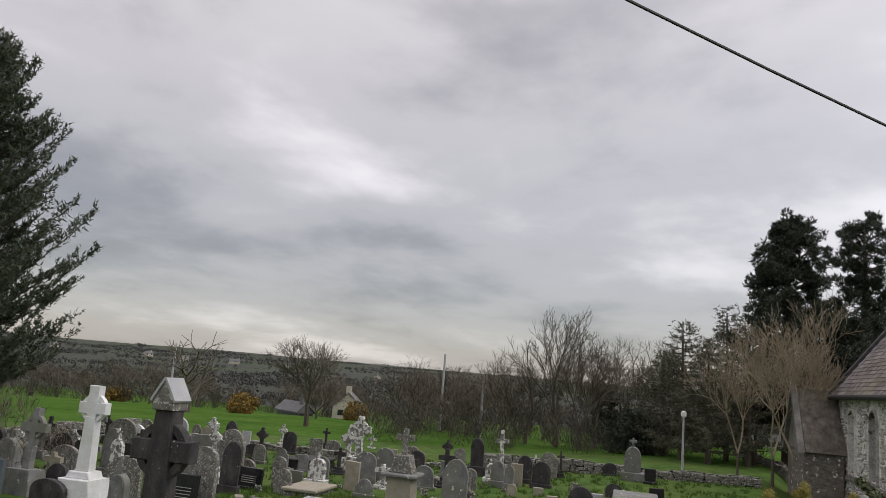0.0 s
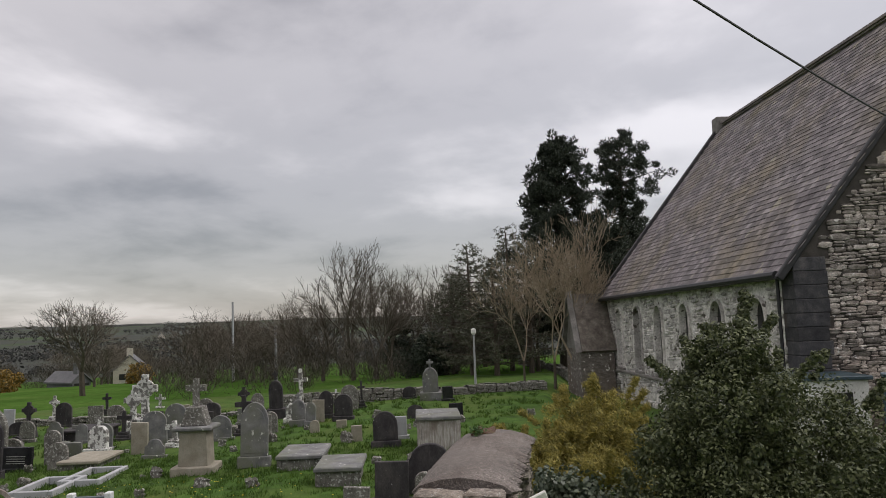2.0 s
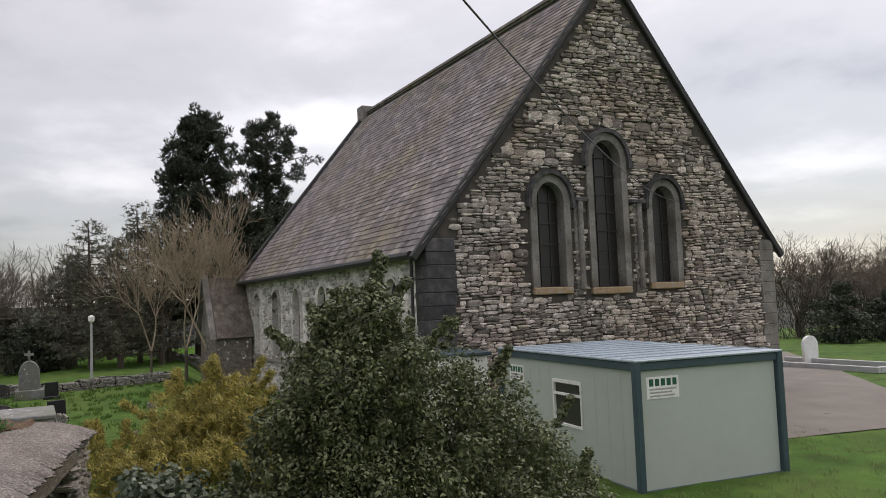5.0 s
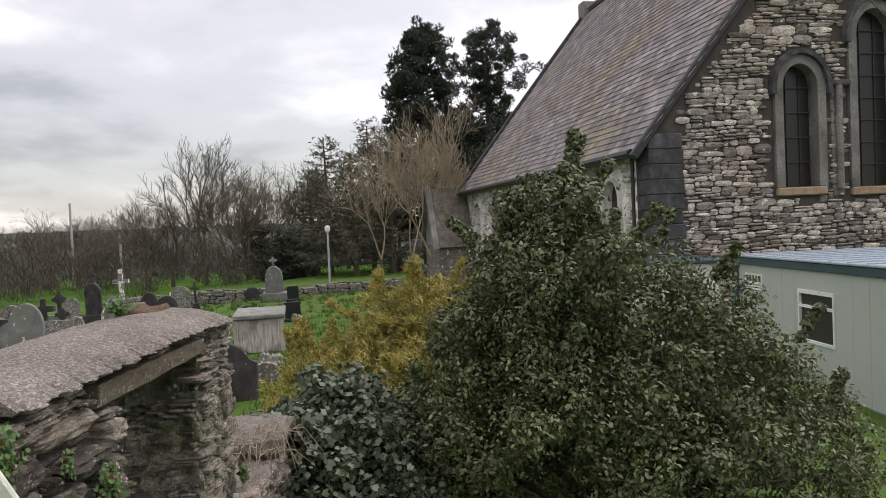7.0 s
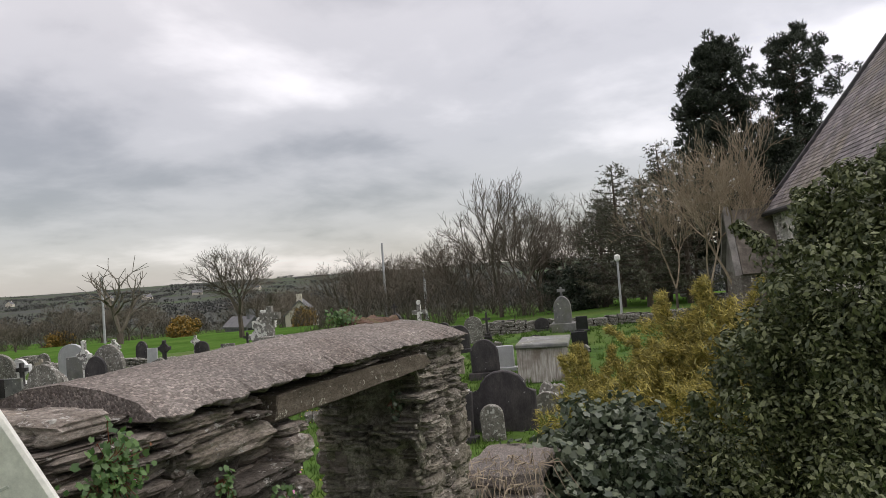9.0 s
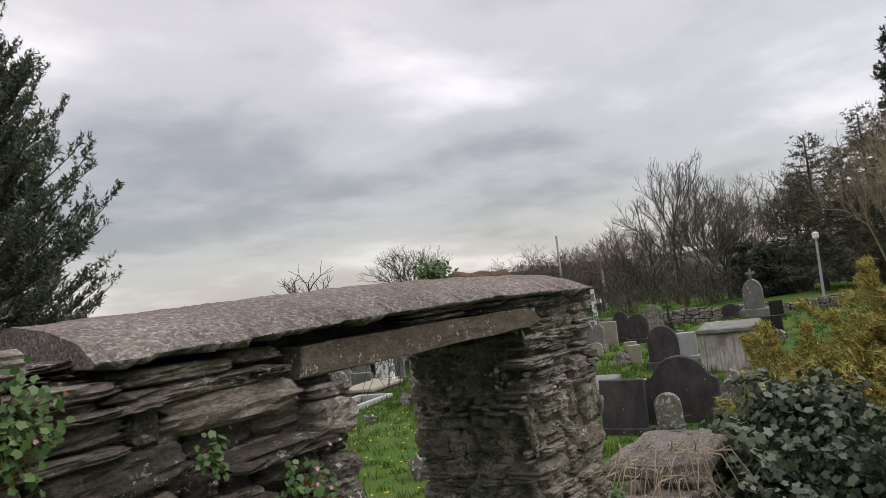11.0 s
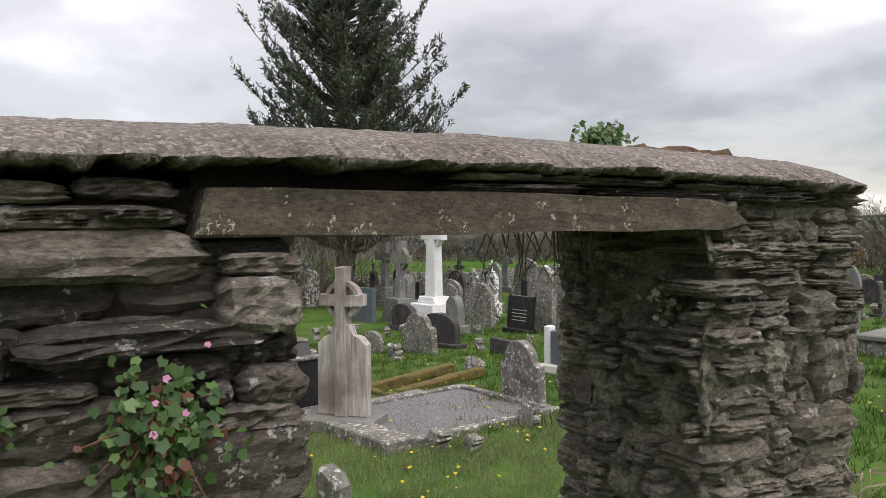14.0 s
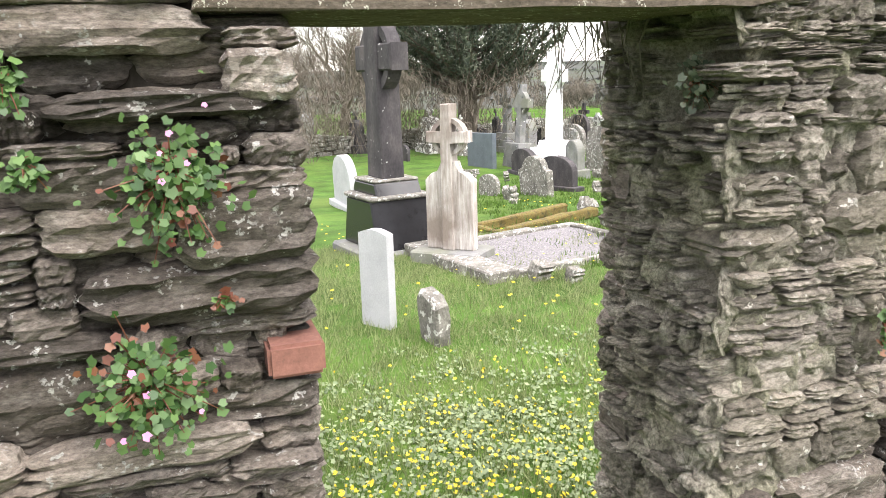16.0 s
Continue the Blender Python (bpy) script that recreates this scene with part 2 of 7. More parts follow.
M = {
    "grass": mat("grass_ground", [(0.03, 0.056, 0.01), (0.052, 0.105, 0.017), (0.08, 0.145, 0.026)], 1.3, 0.95, 0.5, 0.03, fine=26, fine_bump=0.6,
                 tint=(0.085, 0.115, 0.025), tint_scale=0.35, tint_amount=0.8, gloss=0.15),
    "wallstone": mat("slate_rubble", [(0.075, 0.062, 0.052), (0.175, 0.152, 0.131), (0.36, 0.326, 0.288)], 8, 0.9, 1.0, 0.02, stretch=(1, 1, 2.8),
                     spots=(0.42, 0.41, 0.37), spot_scale=34, spot_at=0.67, per_piece=0.55, fine=55, fine_bump=1.0,
                     tint=(0.215, 0.18, 0.145), tint_scale=3.2, tint_amount=0.8, gloss=0.2, grain_amount=0.65, detail_n=12.0, rough_first=0.78, discs=(0.5, 0.49, 0.46), disc_scale=24),
    "pierstone": mat("mortar_smeared_slate", [(0.1, 0.087, 0.072), (0.235, 0.21, 0.178), (0.44, 0.405, 0.355)], 8, 0.92, 1.0, 0.022, stretch=(1, 1, 2.2),
                     spots=(0.5, 0.48, 0.43), spot_scale=28, spot_at=0.66, per_piece=0.45, fine=55, fine_bump=1.0,
                     tint=(0.24, 0.215, 0.165), tint_scale=3.2, tint_amount=0.8, gloss=0.2, grain_amount=0.65, detail_n=12.0, rough_first=0.78),
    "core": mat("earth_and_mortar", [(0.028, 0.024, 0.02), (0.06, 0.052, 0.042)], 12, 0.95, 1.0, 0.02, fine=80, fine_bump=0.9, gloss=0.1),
    "mortar": mat("lime_mortar", [(0.12, 0.108, 0.088), (0.27, 0.25, 0.208), (0.46, 0.435, 0.38)], 16, 0.95, 1.0, 0.03, fine=80, fine_bump=1.0,
                  tint=(0.2, 0.195, 0.12), tint_scale=4, tint_amount=0.9, gloss=0.1, grain_amount=0.7, detail_n=12.0, rough_first=0.8, per_piece=0.4),
    "coping": mat("pebbled_concrete", [(0.13, 0.112, 0.1), (0.185, 0.163, 0.148), (0.25, 0.225, 0.205)], 3, 0.92, 0.3, 0.008, pebbles=125,
                  fine=120, fine_bump=0.8, tint=(0.15, 0.135, 0.125), tint_scale=1.5, gloss=0.2, grain_amount=0.4),
    "lintel": mat("slate_lintel", [(0.06, 0.049, 0.038), (0.105, 0.087, 0.069), (0.16, 0.137, 0.112)], 9, 0.9, 0.6, 0.01, stretch=(1, 1, 2.2), spots=(0.36, 0.35, 0.31),
                  spot_scale=46, spot_at=0.68, fine=70, fine_bump=0.8, gloss=0.15, grain_amount=0.55, detail_n=12.0, rough_first=0.75, discs=(0.46, 0.45, 0.38), disc_scale=34),
    "brick": mat("red_brick", [(0.14, 0.062, 0.046), (0.22, 0.1, 0.075)], 14, 0.9, 0.5, 0.006, fine=90),
    "church": mat("church_rubble", [(0.16, 0.143, 0.126), (0.35, 0.315, 0.282), (0.66, 0.62, 0.57)], 3.4, 0.92, 0.8, 0.04, stretch=(1, 1, 2.2), spots=(0.66, 0.64, 0.6),
                  spot_scale=4.6, spot_at=0.64, per_piece=0.6, fine=16, fine_bump=0.8, tint=(0.27, 0.205, 0.16), tint_scale=0.3, tint_amount=0.8, gloss=0.2, grain_amount=0.55, detail_n=11.0, rough_first=0.75),
    "limewash": mat("limewashed_rubble", [(0.3, 0.285, 0.265), (0.52, 0.5, 0.475), (0.68, 0.66, 0.635)], 2.2, 0.92, 0.7, 0.03, spots=(0.15, 0.135, 0.12), spot_scale=3.4, spot_at=0.63,
                    per_piece=0.3, fine=16, fine_bump=0.6, gloss=0.2, grain_amount=0.4, detail_n=10.0, rough_first=0.7),
    "joint": mat("church_mortar", [(0.045, 0.04, 0.035), (0.085, 0.075, 0.066)], 3, 0.95, 0.6, 0.02, fine=30),
    "ashlar": mat("dressed_limestone", [(0.12, 0.114, 0.106), (0.22, 0.21, 0.196), (0.33, 0.316, 0.296)], 2.6, 0.9, 0.4, 0.012, fine=25, tint=(0.11, 0.1, 0.088), tint_scale=1.3, grain_amount=0.4, detail_n=10.0, rough_first=0.7),
    "bluestone": mat("dark_quoin_stone", [(0.03, 0.03, 0.034), (0.055, 0.054, 0.058), (0.1, 0.094, 0.092)], 3.5, 0.88, 0.5, 0.015, per_piece=0.35, fine=25, grain_amount=0.45, detail_n=10.0),
    "slate": mat("roof_slate", [(0.115, 0.102, 0.105), (0.188, 0.168, 0.172), (0.285, 0.262, 0.26)], 1.1, 0.75, 0.3, 0.01, per_piece=0.38, fine=9, fine_bump=0.3,
                 tint=(0.175, 0.15, 0.1), tint_scale=0.32, tint_amount=0.7, gloss=0.35, grain_amount=0.35, spots=(0.3, 0.28, 0.22), spot_scale=1.6, spot_at=0.665, detail_n=10.0, rough_first=0.7),
    "lead": mat("dark_gutter_paint", [(0.015, 0.015, 0.016), (0.03, 0.03, 0.032)], 5, 0.55, 0.1),
    "frame": mat("window_timber_and_lead", [(0.03, 0.03, 0.03), (0.06, 0.057, 0.053)], 8, 0.7, 0.1),
    "rust": mat("stained_sill", [(0.2, 0.15, 0.1), (0.33, 0.235, 0.14), (0.3, 0.28, 0.25)], 4, 0.9, 0.3, fine=40),
    "cabin": mat("pale_green_steel", [(0.40, 0.44, 0.405), (0.425, 0.465, 0.43)], 0.9, 0.5, 0.0, fine=5, tint=(0.385, 0.42, 0.375), tint_scale=0.4, grain_amount=0.03),
    "cabin_trim": mat("blue_grey_steel", [(0.035, 0.06, 0.075), (0.05, 0.085, 0.1)], 2, 0.45, 0.1, fine=20),
    "cabin_roof": mat("galvanised_roof", [(0.3, 0.36, 0.42), (0.38, 0.44, 0.5)], 1.2, 0.4, 0.1, 0.005, metal=0.2, fine=12),
    "white": mat("white_paint", [(0.72, 0.72, 0.7), (0.82, 0.82, 0.8)], 3, 0.6, 0.1, 0.004, fine=30, fine_bump=0.1, tint=(0.62, 0.62, 0.58), tint_scale=1.2),
    "board": mat("pale_printed_board", [(0.66, 0.65, 0.6), (0.75, 0.74, 0.7)], 3, 0.4, 0.02, fine=30, fine_bump=0.02),
    "ink": mat("grey_ink", [(0.3, 0.3, 0.28), (0.4, 0.4, 0.38)], 8, 0.6, 0),
    "pale_ink": mat("pale_grey_ink", [(0.45, 0.45, 0.42), (0.52, 0.52, 0.49)], 8, 0.6, 0),
    "green_ink": mat("green_ink", [(0.01, 0.08, 0.04), (0.015, 0.1, 0.05)], 8, 0.5, 0),
    "grave_grey": mat("grey_limestone", [(0.11, 0.112, 0.115), (0.185, 0.185, 0.185), (0.25, 0.25, 0.245)], 3.2, 0.88, 0.35, 0.01, spots=(0.55, 0.55, 0.5), spot_scale=8,
                      spot_at=0.67, fine=45, tint=(0.15, 0.155, 0.12), tint_scale=1.1),
    "grave_dark": mat("weathered_slate", [(0.03, 0.028, 0.03), (0.052, 0.048, 0.05), (0.085, 0.076, 0.074)], 4, 0.85, 0.4, 0.01, stretch=(1, 1, 0.5), spots=(0.42, 0.42, 0.4),
                      spot_scale=15, spot_at=0.7, fine=45, gloss=0.3, grain_amount=0.35),
    "grave_lichen": mat("lichened_stone", [(0.1, 0.095, 0.084), (0.17, 0.162, 0.145), (0.25, 0.24, 0.215)], 5, 0.92, 0.6, 0.015, spots=(0.43, 0.43, 0.4), spot_scale=18,
                        spot_at=0.58, fine=40, fine_bump=0.5, gloss=0.2, grain_amount=0.4, detail_n=10.0),
    "grave_crust": mat("lichen_crusted_stone", [(0.13, 0.125, 0.115), (0.22, 0.212, 0.2), (0.3, 0.29, 0.27)], 5, 0.92, 0.6, 0.015, spots=(0.66, 0.66, 0.63), spot_scale=7,
                       spot_at=0.48, fine=40, fine_bump=0.5, gloss=0.2, grain_amount=0.4, detail_n=10.0),
    "grave_pale": mat("pale_granite", [(0.34, 0.345, 0.36), (0.43, 0.435, 0.45)], 3, 0.7, 0.1, 0.005, fine=90, fine_bump=0.1),
    "grave_white": mat("white_marble", [(0.66, 0.665, 0.68), (0.78, 0.785, 0.8)], 2.5, 0.6, 0.1, 0.004, fine=40, fine_bump=0.1, tint=(0.6, 0.6, 0.57), tint_scale=1.6),
    "grave_black": mat("polished_black_granite", [(0.012, 0.012, 0.014), (0.02, 0.02, 0.023)], 5, 0.25, 0.0, fine=120),
    "grave_slate": mat("blue_slate", [(0.07, 0.085, 0.1), (0.1, 0.12, 0.135)], 4, 0.6, 0.15, fine=60),
    "grave_sand": mat("sandy_stone", [(0.25, 0.225, 0.175), (0.36, 0.33, 0.27)], 4, 0.92, 0.4, fine=40),
    "streaked": mat("streaked_limestone", [(0.22, 0.19, 0.165), (0.42, 0.39, 0.36), (0.6, 0.58, 0.55)], 7, 0.9, 0.3, 0.006, stretch=(4, 4, 0.35), fine=60, tint=(0.2, 0.165, 0.14), tint_scale=1.6),
    "soil": mat("brown_moss_and_soil", [(0.05, 0.03, 0.02), (0.11, 0.06, 0.04), (0.09, 0.085, 0.03)], 22, 0.95, 1.0, 0.02, fine=90, fine_bump=0.9, grain_amount=0.5),
    "moss": mat("mossy_kerb", [(0.05, 0.042, 0.014), (0.12, 0.085, 0.02), (0.1, 0.105, 0.03)], 9, 0.95, 0.8, 0.02, fine=60, fine_bump=0.7, grain_amount=0.5),
    "gravel": mat("grey_gravel", [(0.07, 0.066, 0.07), (0.16, 0.152, 0.158), (0.27, 0.26, 0.265)], 38, 0.9, 0.8, 0.012, fine=90, fine_bump=0.7),
    "tarmac": mat("worn_tarmac", [(0.13, 0.115, 0.1), (0.18, 0.16, 0.14)], 0.8, 0.92, 0.3, 0.01, fine=40),
    "bark": mat("bark", [(0.06, 0.048, 0.036), (0.115, 0.095, 0.073)], 6, 0.95, 0.5, 0.02, stretch=(3, 3, 0.6), fine=40),
    "twig": mat("twigs", [(0.095, 0.081, 0.064), (0.17, 0.149, 0.122)], 1.2, 0.95, 0, fine=8, gloss=0.1),
    "palewood": mat("pale_bare_twigs", [(0.22, 0.178, 0.125), (0.38, 0.32, 0.24)], 1.2, 0.95, 0, fine=8, gloss=0.1),
    "roofplain": mat("cottage_slate", [(0.1, 0.1, 0.105), (0.16, 0.16, 0.165)], 0.7, 0.8, 0.1, fine=4),
    "roofannex": mat("old_brown_slate", [(0.085, 0.073, 0.06), (0.15, 0.13, 0.108), (0.22, 0.2, 0.17)], 2.2, 0.88, 0.3, 0.02, fine=8, per_piece=0.3, grain_amount=0.4, detail_n=10.0),
    "harl": mat("cream_render", [(0.5, 0.46, 0.38), (0.58, 0.54, 0.46)], 0.6, 0.9, 0.1, fine=6),
    # distance haze is put into this wood's colour as grey
    "farwood": leafy("hazed_far_wood", (0.05, 0.054, 0.05), (0.085, 0.086, 0.08), 0.95, 0.1),
    "field": mat("pasture_grass", [(0.044, 0.09, 0.017), (0.06, 0.118, 0.024), (0.082, 0.136, 0.032)], 0.12, 0.95, 0, fine=1.5, gloss=0.0, grain_amount=0.25),
    "dark_twig": leafy("dark_undergrowth", (0.035, 0.03, 0.022), (0.085, 0.074, 0.056), 0.9, 0.1),
    # hill colours with aerial haze mixed in, greyer than the near pasture
    "hills": mat("hazed_far_fields", [(0.055, 0.085, 0.036), (0.056, 0.06, 0.05), (0.062, 0.066, 0.064)], 0.012, 0.95, 0, fine=0.05, gloss=0.1),
    "holly": leafy("holly_leaf", (0.026, 0.04, 0.013), (0.15, 0.17, 0.07), 0.55, 0.14),
    "ivy": leafy("ivy_leaf", (0.022, 0.04, 0.02), (0.125, 0.15, 0.09), 0.45, 0.12),
    "yellow": leafy("golden_conifer_spray", (0.11, 0.11, 0.035), (0.5, 0.42, 0.1), 0.75, 0.25),
    "cypress": leafy("cypress_spray", (0.03, 0.046, 0.03), (0.13, 0.15, 0.1), 0.8, 0.2),
    "pine": leafy("pine_needles", (0.014, 0.022, 0.014), (0.055, 0.068, 0.044), 0.8, 0.1),
    "evergreen": leafy("dull_evergreen", (0.05, 0.054, 0.036), (0.13, 0.132, 0.088), 0.8, 0.15),
    "blade": leafy("grass_blade", (0.105, 0.135, 0.05), (0.3, 0.345, 0.16), 0.6, 0.3),
    "blade_rough": leafy("rough_grass_blade", (0.032, 0.07, 0.008), (0.1, 0.18, 0.024), 0.7, 0.25),
    "groundleaf": leafy("celandine_leaf", (0.11, 0.155, 0.075), (0.28, 0.34, 0.18), 0.6, 0.3),
    "petal": leafy("yellow_petal", (0.5, 0.37, 0.012), (0.66, 0.52, 0.03), 0.7, 0.2),
    "herb": leafy("herb_leaf", (0.03, 0.08, 0.018), (0.12, 0.21, 0.06), 0.5, 0.3),
    "redleaf": leafy("red_herb_leaf", (0.13, 0.035, 0.022), (0.2, 0.085, 0.04), 0.5, 0.3),
    "pink": leafy("pink_petal", (0.55, 0.2, 0.4), (0.65, 0.3, 0.5), 0.6, 0.3),
    "gorse": leafy("gorse", (0.06, 0.06, 0.02), (0.34, 0.2, 0.03), 0.8, 0.2),
}
glass = bpy.data.materials.new("dark_window_glass")
glass.use_nodes = True
gb = glass.node_tree.nodes["Principled BSDF"]
gb.inputs["Base Color"].default_value, gb.inputs["Roughness"].default_value = (0.022, 0.021, 0.02, 1), 0.35
M["glass"] = glass


# ---- mesh helpers ----
def part(name, bm, material, parent=None, label="", smooth=False, at=None):
    """Links a bmesh as one mesh object, under a thing if there is one."""
    me = bpy.data.meshes.new(name)
    bm.normal_update()
    bm.to_mesh(me)
    bm.free()
    return part_mesh(name, me, material, parent, label, smooth, at)


def part_mesh(name, me, material, parent=None, label="", smooth=False, at=None):
    if not me.materials:
        me.materials.append(M[material])
    if smooth:
        for p in me.polygons:
            p.use_smooth = True
    ob = new(name, me)
    if parent:
        ob.parent = parent
    if label:
        ob["label"] = label
    if at is not None:
        ob.matrix_basis = at
    return ob


def pydata(name, verts, faces, material, parent=None, label="", smooth=False, at=None):
    me = bpy.data.meshes.new(name)
    me.from_pydata(verts, [], faces)
    me.update()
    return part_mesh(name, me, material, parent, label, smooth, at)


def thing(name, m, label, category, group="", kind=""):
    ob = new(name)
    ob.empty_display_size = 0.2
    ob.matrix_basis = m
    return tagged(ob, label, category, group, kind)


def box(bm, x0, y0, z0, x1, y1, z1, bevel=0.0, seg=1):
    r = bmesh.ops.create_cube(bm, size=1)
    for v in r["verts"]:
        v.co = Vector((x0 + (v.co.x + 0.5) * (x1 - x0), y0 + (v.co.y + 0.5) * (y1 - y0), z0 + (v.co.z + 0.5) * (z1 - z0)))
    if bevel:
        es = list({e for v in r["verts"] for e in v.link_edges})
        bmesh.ops.bevel(bm, geom=es, offset=bevel, segments=seg, affect="EDGES")
    return bm


def boxed(*a, **k):
    return box(bmesh.new(), *a, **k)


def prism(outline, depth, bevel=0.0, bm=None, y0=0.0):
    """An outline in x, z pushed from y0 back by depth; outline counter-clockwise seen from the front (-y)."""
    bm = bm or bmesh.new()
    a = [bm.verts.new((x, y0, z)) for x, z in outline]
    c = [bm.verts.new((x, y0 + depth, z)) for x, z in outline]
    n = len(outline)
    front = bm.faces.new(a)
    bm.faces.new(c[::-1])
    for i in range(n):
        bm.faces.new((a[(i + 1) % n], a[i], c[i], c[(i + 1) % n]))
    if bevel:
        bmesh.ops.bevel(bm, geom=list(front.edges), offset=bevel, segments=1, affect="EDGES")
    bmesh.ops.recalc_face_normals(bm, faces=bm.faces)
    return bm


def tube(points, radii, sides=6, bm=None):
    """A tapered round bar along points."""
    bm = bm or bmesh.new()
    rings = []
    for i, p in enumerate(points):
        d = (points[min(i + 1, len(points) - 1)] - points[max(i - 1, 0)]).normalized()
        u = d.orthogonal().normalized()
        v = d.cross(u)
        rings.append([bm.verts.new(p + radii[i] * (math.cos(a) * u + math.sin(a) * v)) for a in [2 * math.pi * k / sides for k in range(sides)]])
    for r, q in zip(rings, rings[1:]):
        for k in range(sides):
            bm.faces.new((r[k], r[(k + 1) % sides], q[(k + 1) % sides], q[k]))
    bm.faces.new(rings[0][::-1])
    bm.faces.new(rings[-1])
    return bm


def leaves(name, centres, normals, size, material, parent=None, label="", aspect=0.5, seed=1, shape="leaf", droop=None):
    """Many small leaves in one mesh: folded quads, or pointed strips along droop."""
    rng = np.random.default_rng(seed)
    n = len(centres)
    c = np.asarray(centres, float)
    nm = np.asarray(normals, float)
    nm = nm / (np.linalg.norm(nm, axis=1, keepdims=True) + 1e-9)
    t = rng.normal(size=(n, 3)) if droop is None else np.asarray(droop, float) + 0.35 * rng.normal(size=(n, 3))
    t -= (t * nm).sum(1, keepdims=True) * nm
    t /= np.linalg.norm(t, axis=1, keepdims=True) + 1e-9
    s = np.cross(nm, t)
    L = (size * rng.uniform(0.6, 1.25, n))[:, None]
    W = L * aspect
    if shape == "leaf":
        v = np.stack([c - t * L * 0.5, c + s * W * 0.5 + nm * L * 0.06, c + t * L * 0.5, c - s * W * 0.5 + nm * L * 0.06], 1)
        f = np.arange(4 * n).reshape(n, 4)
        k = 4
    elif shape == "lobed":
        ang = np.radians([180, 138, 100, 62, 30, 0, -30, -62, -100, -138])
        rad = np.array([0.2, 0.5, 0.42, 0.53, 0.44, 0.58, 0.44, 0.53, 0.42, 0.5])
        cup = np.array([0, 0.07, 0.02, 0.05, 0.0, -0.1, 0.0, 0.05, 0.02, 0.07])
        v = np.stack([c + t * L * (q * math.cos(g)) + s * W * (q * math.sin(g)) + nm * L * h for g, q, h in zip(ang, rad, cup)], 1)
        f = np.arange(10 * n).reshape(n, 10)
        k = 10
    else:
        v = np.stack([c - s * W * 0.5, c + s * W * 0.5, c + t * L], 1)
        f = np.arange(3 * n).reshape(n, 3)
        k = 3
    me = bpy.data.meshes.new(name)
    me.vertices.add(n * k)
    me.vertices.foreach_set("co", v.reshape(-1))
    me.loops.add(n * k)
    me.loops.foreach_set("vertex_index", f.reshape(-1))
    me.polygons.add(n)
    me.polygons.foreach_set("loop_start", np.arange(0, n * k, k))
    me.update(calc_edges=True)
    me.validate()
    return tagged(part_mesh(name, me, material, parent, label), kind="stuff")


# ---- ground ----
BANK = [(-12, 2.25), (-6.6, 2.2), (-3.6, 1.52), (-1.8, 1.06), (0.0, 0.58), (2.0, 0.42), (5.0, 0.05), (9.0, -0.35), (14.0, -0.6)]


def smooth01(a):
    a = min(max(a, 0.0), 1.0)
    return a * a * (3 - 2 * a)


def ground_z(x, y):
    """Height of the ground: the level graveyard, the bank walked along, the lawn by the church, the valley and the hills."""
    yard = -0.065 * max(0.0, min(y, 18.2) - 7)
    bank = float(np.interp(x, [b[0] for b in BANK], [b[1] for b in BANK]))
    lawn = -0.36
    edge = 0.35 if x > -1.1 else 0.35 + 1.0 * smooth01((-1.1 - x) / 1.5)
    w_bank = 1 - smooth01((y - edge) / 0.9) if x < 1.9 else (1 - smooth01((y + 0.4) / 1.6))
    south = bank + (lawn - bank) * smooth01((-2.6 - y) / 3.2)
    z = yard + (south - yard) * w_bank
    d = math.hypot(x - 5, y - 3)
    if d > 34:
        z += -7.5 * smooth01((d - 34) / 190)
        z += (33 + 7 * noise.noise((x / 520, y / 520, 3.1))) * smooth01((d - 330) / 1500)
        z += 1.5 * noise.noise((x / 90, y / 90, 0)) * smooth01((d - 60) / 100)
    if d < 60:
        z += 0.05 * noise.noise((x / 1.7, y / 1.7, 0.5)) + 0.02 * noise.noise((x / 0.4, y / 0.4, 7))
    return z


def spaced(lo, hi, fine_lo, fine_hi, step, grow):
    v = list(np.arange(fine_lo, fine_hi, step))
    s, a = step, fine_lo
    while a > lo:
        s *= grow
        a -= s
        v.insert(0, a)
    s, a = step, v[-1]
    while a < hi:
        s *= grow
        a += s
        v.append(a)
    return v


gx, gy = spaced(-1500, 2600, -9, 34, 0.34, 1.075), spaced(-1500, 2600, -16, 30, 0.34, 1.075)
gv = [(x, y, ground_z(x, y)) for y in gy for x in gx]
nx = len(gx)
gf = [(j * nx + i, j * nx + i + 1, (j + 1) * nx + i + 1, (j + 1) * nx + i) for j in range(len(gy) - 1) for i in range(nx - 1)]
ground = pydata("ground", gv, gf, "grass", smooth=True)
tagged(ground, "short green spring grass over uneven ground", "ground", kind="structure")
ground.data.materials.append(M["hills"])
ground.data.materials.append(M["field"])
for p in ground.data.polygons:
    c = p.center
    if math.hypot(c.x, c.y) > 240:
        p.material_index = 1
    elif math.hypot(c.x - 12, c.y - 6) > 34 and c.y > -2:
        p.material_index = 2


# ---- the old wall with its doorway ----
def roughen(bm, cuts, amount, scale, seed):
    bmesh.ops.subdivide_edges(bm, edges=list(bm.edges), cuts=cuts, use_grid_fill=True)
    for v in bm.verts:
        p = v.co * scale + Vector((seed, seed * 2, 0))
        v.co += Vector((noise.noise(p), noise.noise(p + Vector((9, 0, 0))), noise.noise(p + Vector((0, 9, 0))))) * amount
    return bm


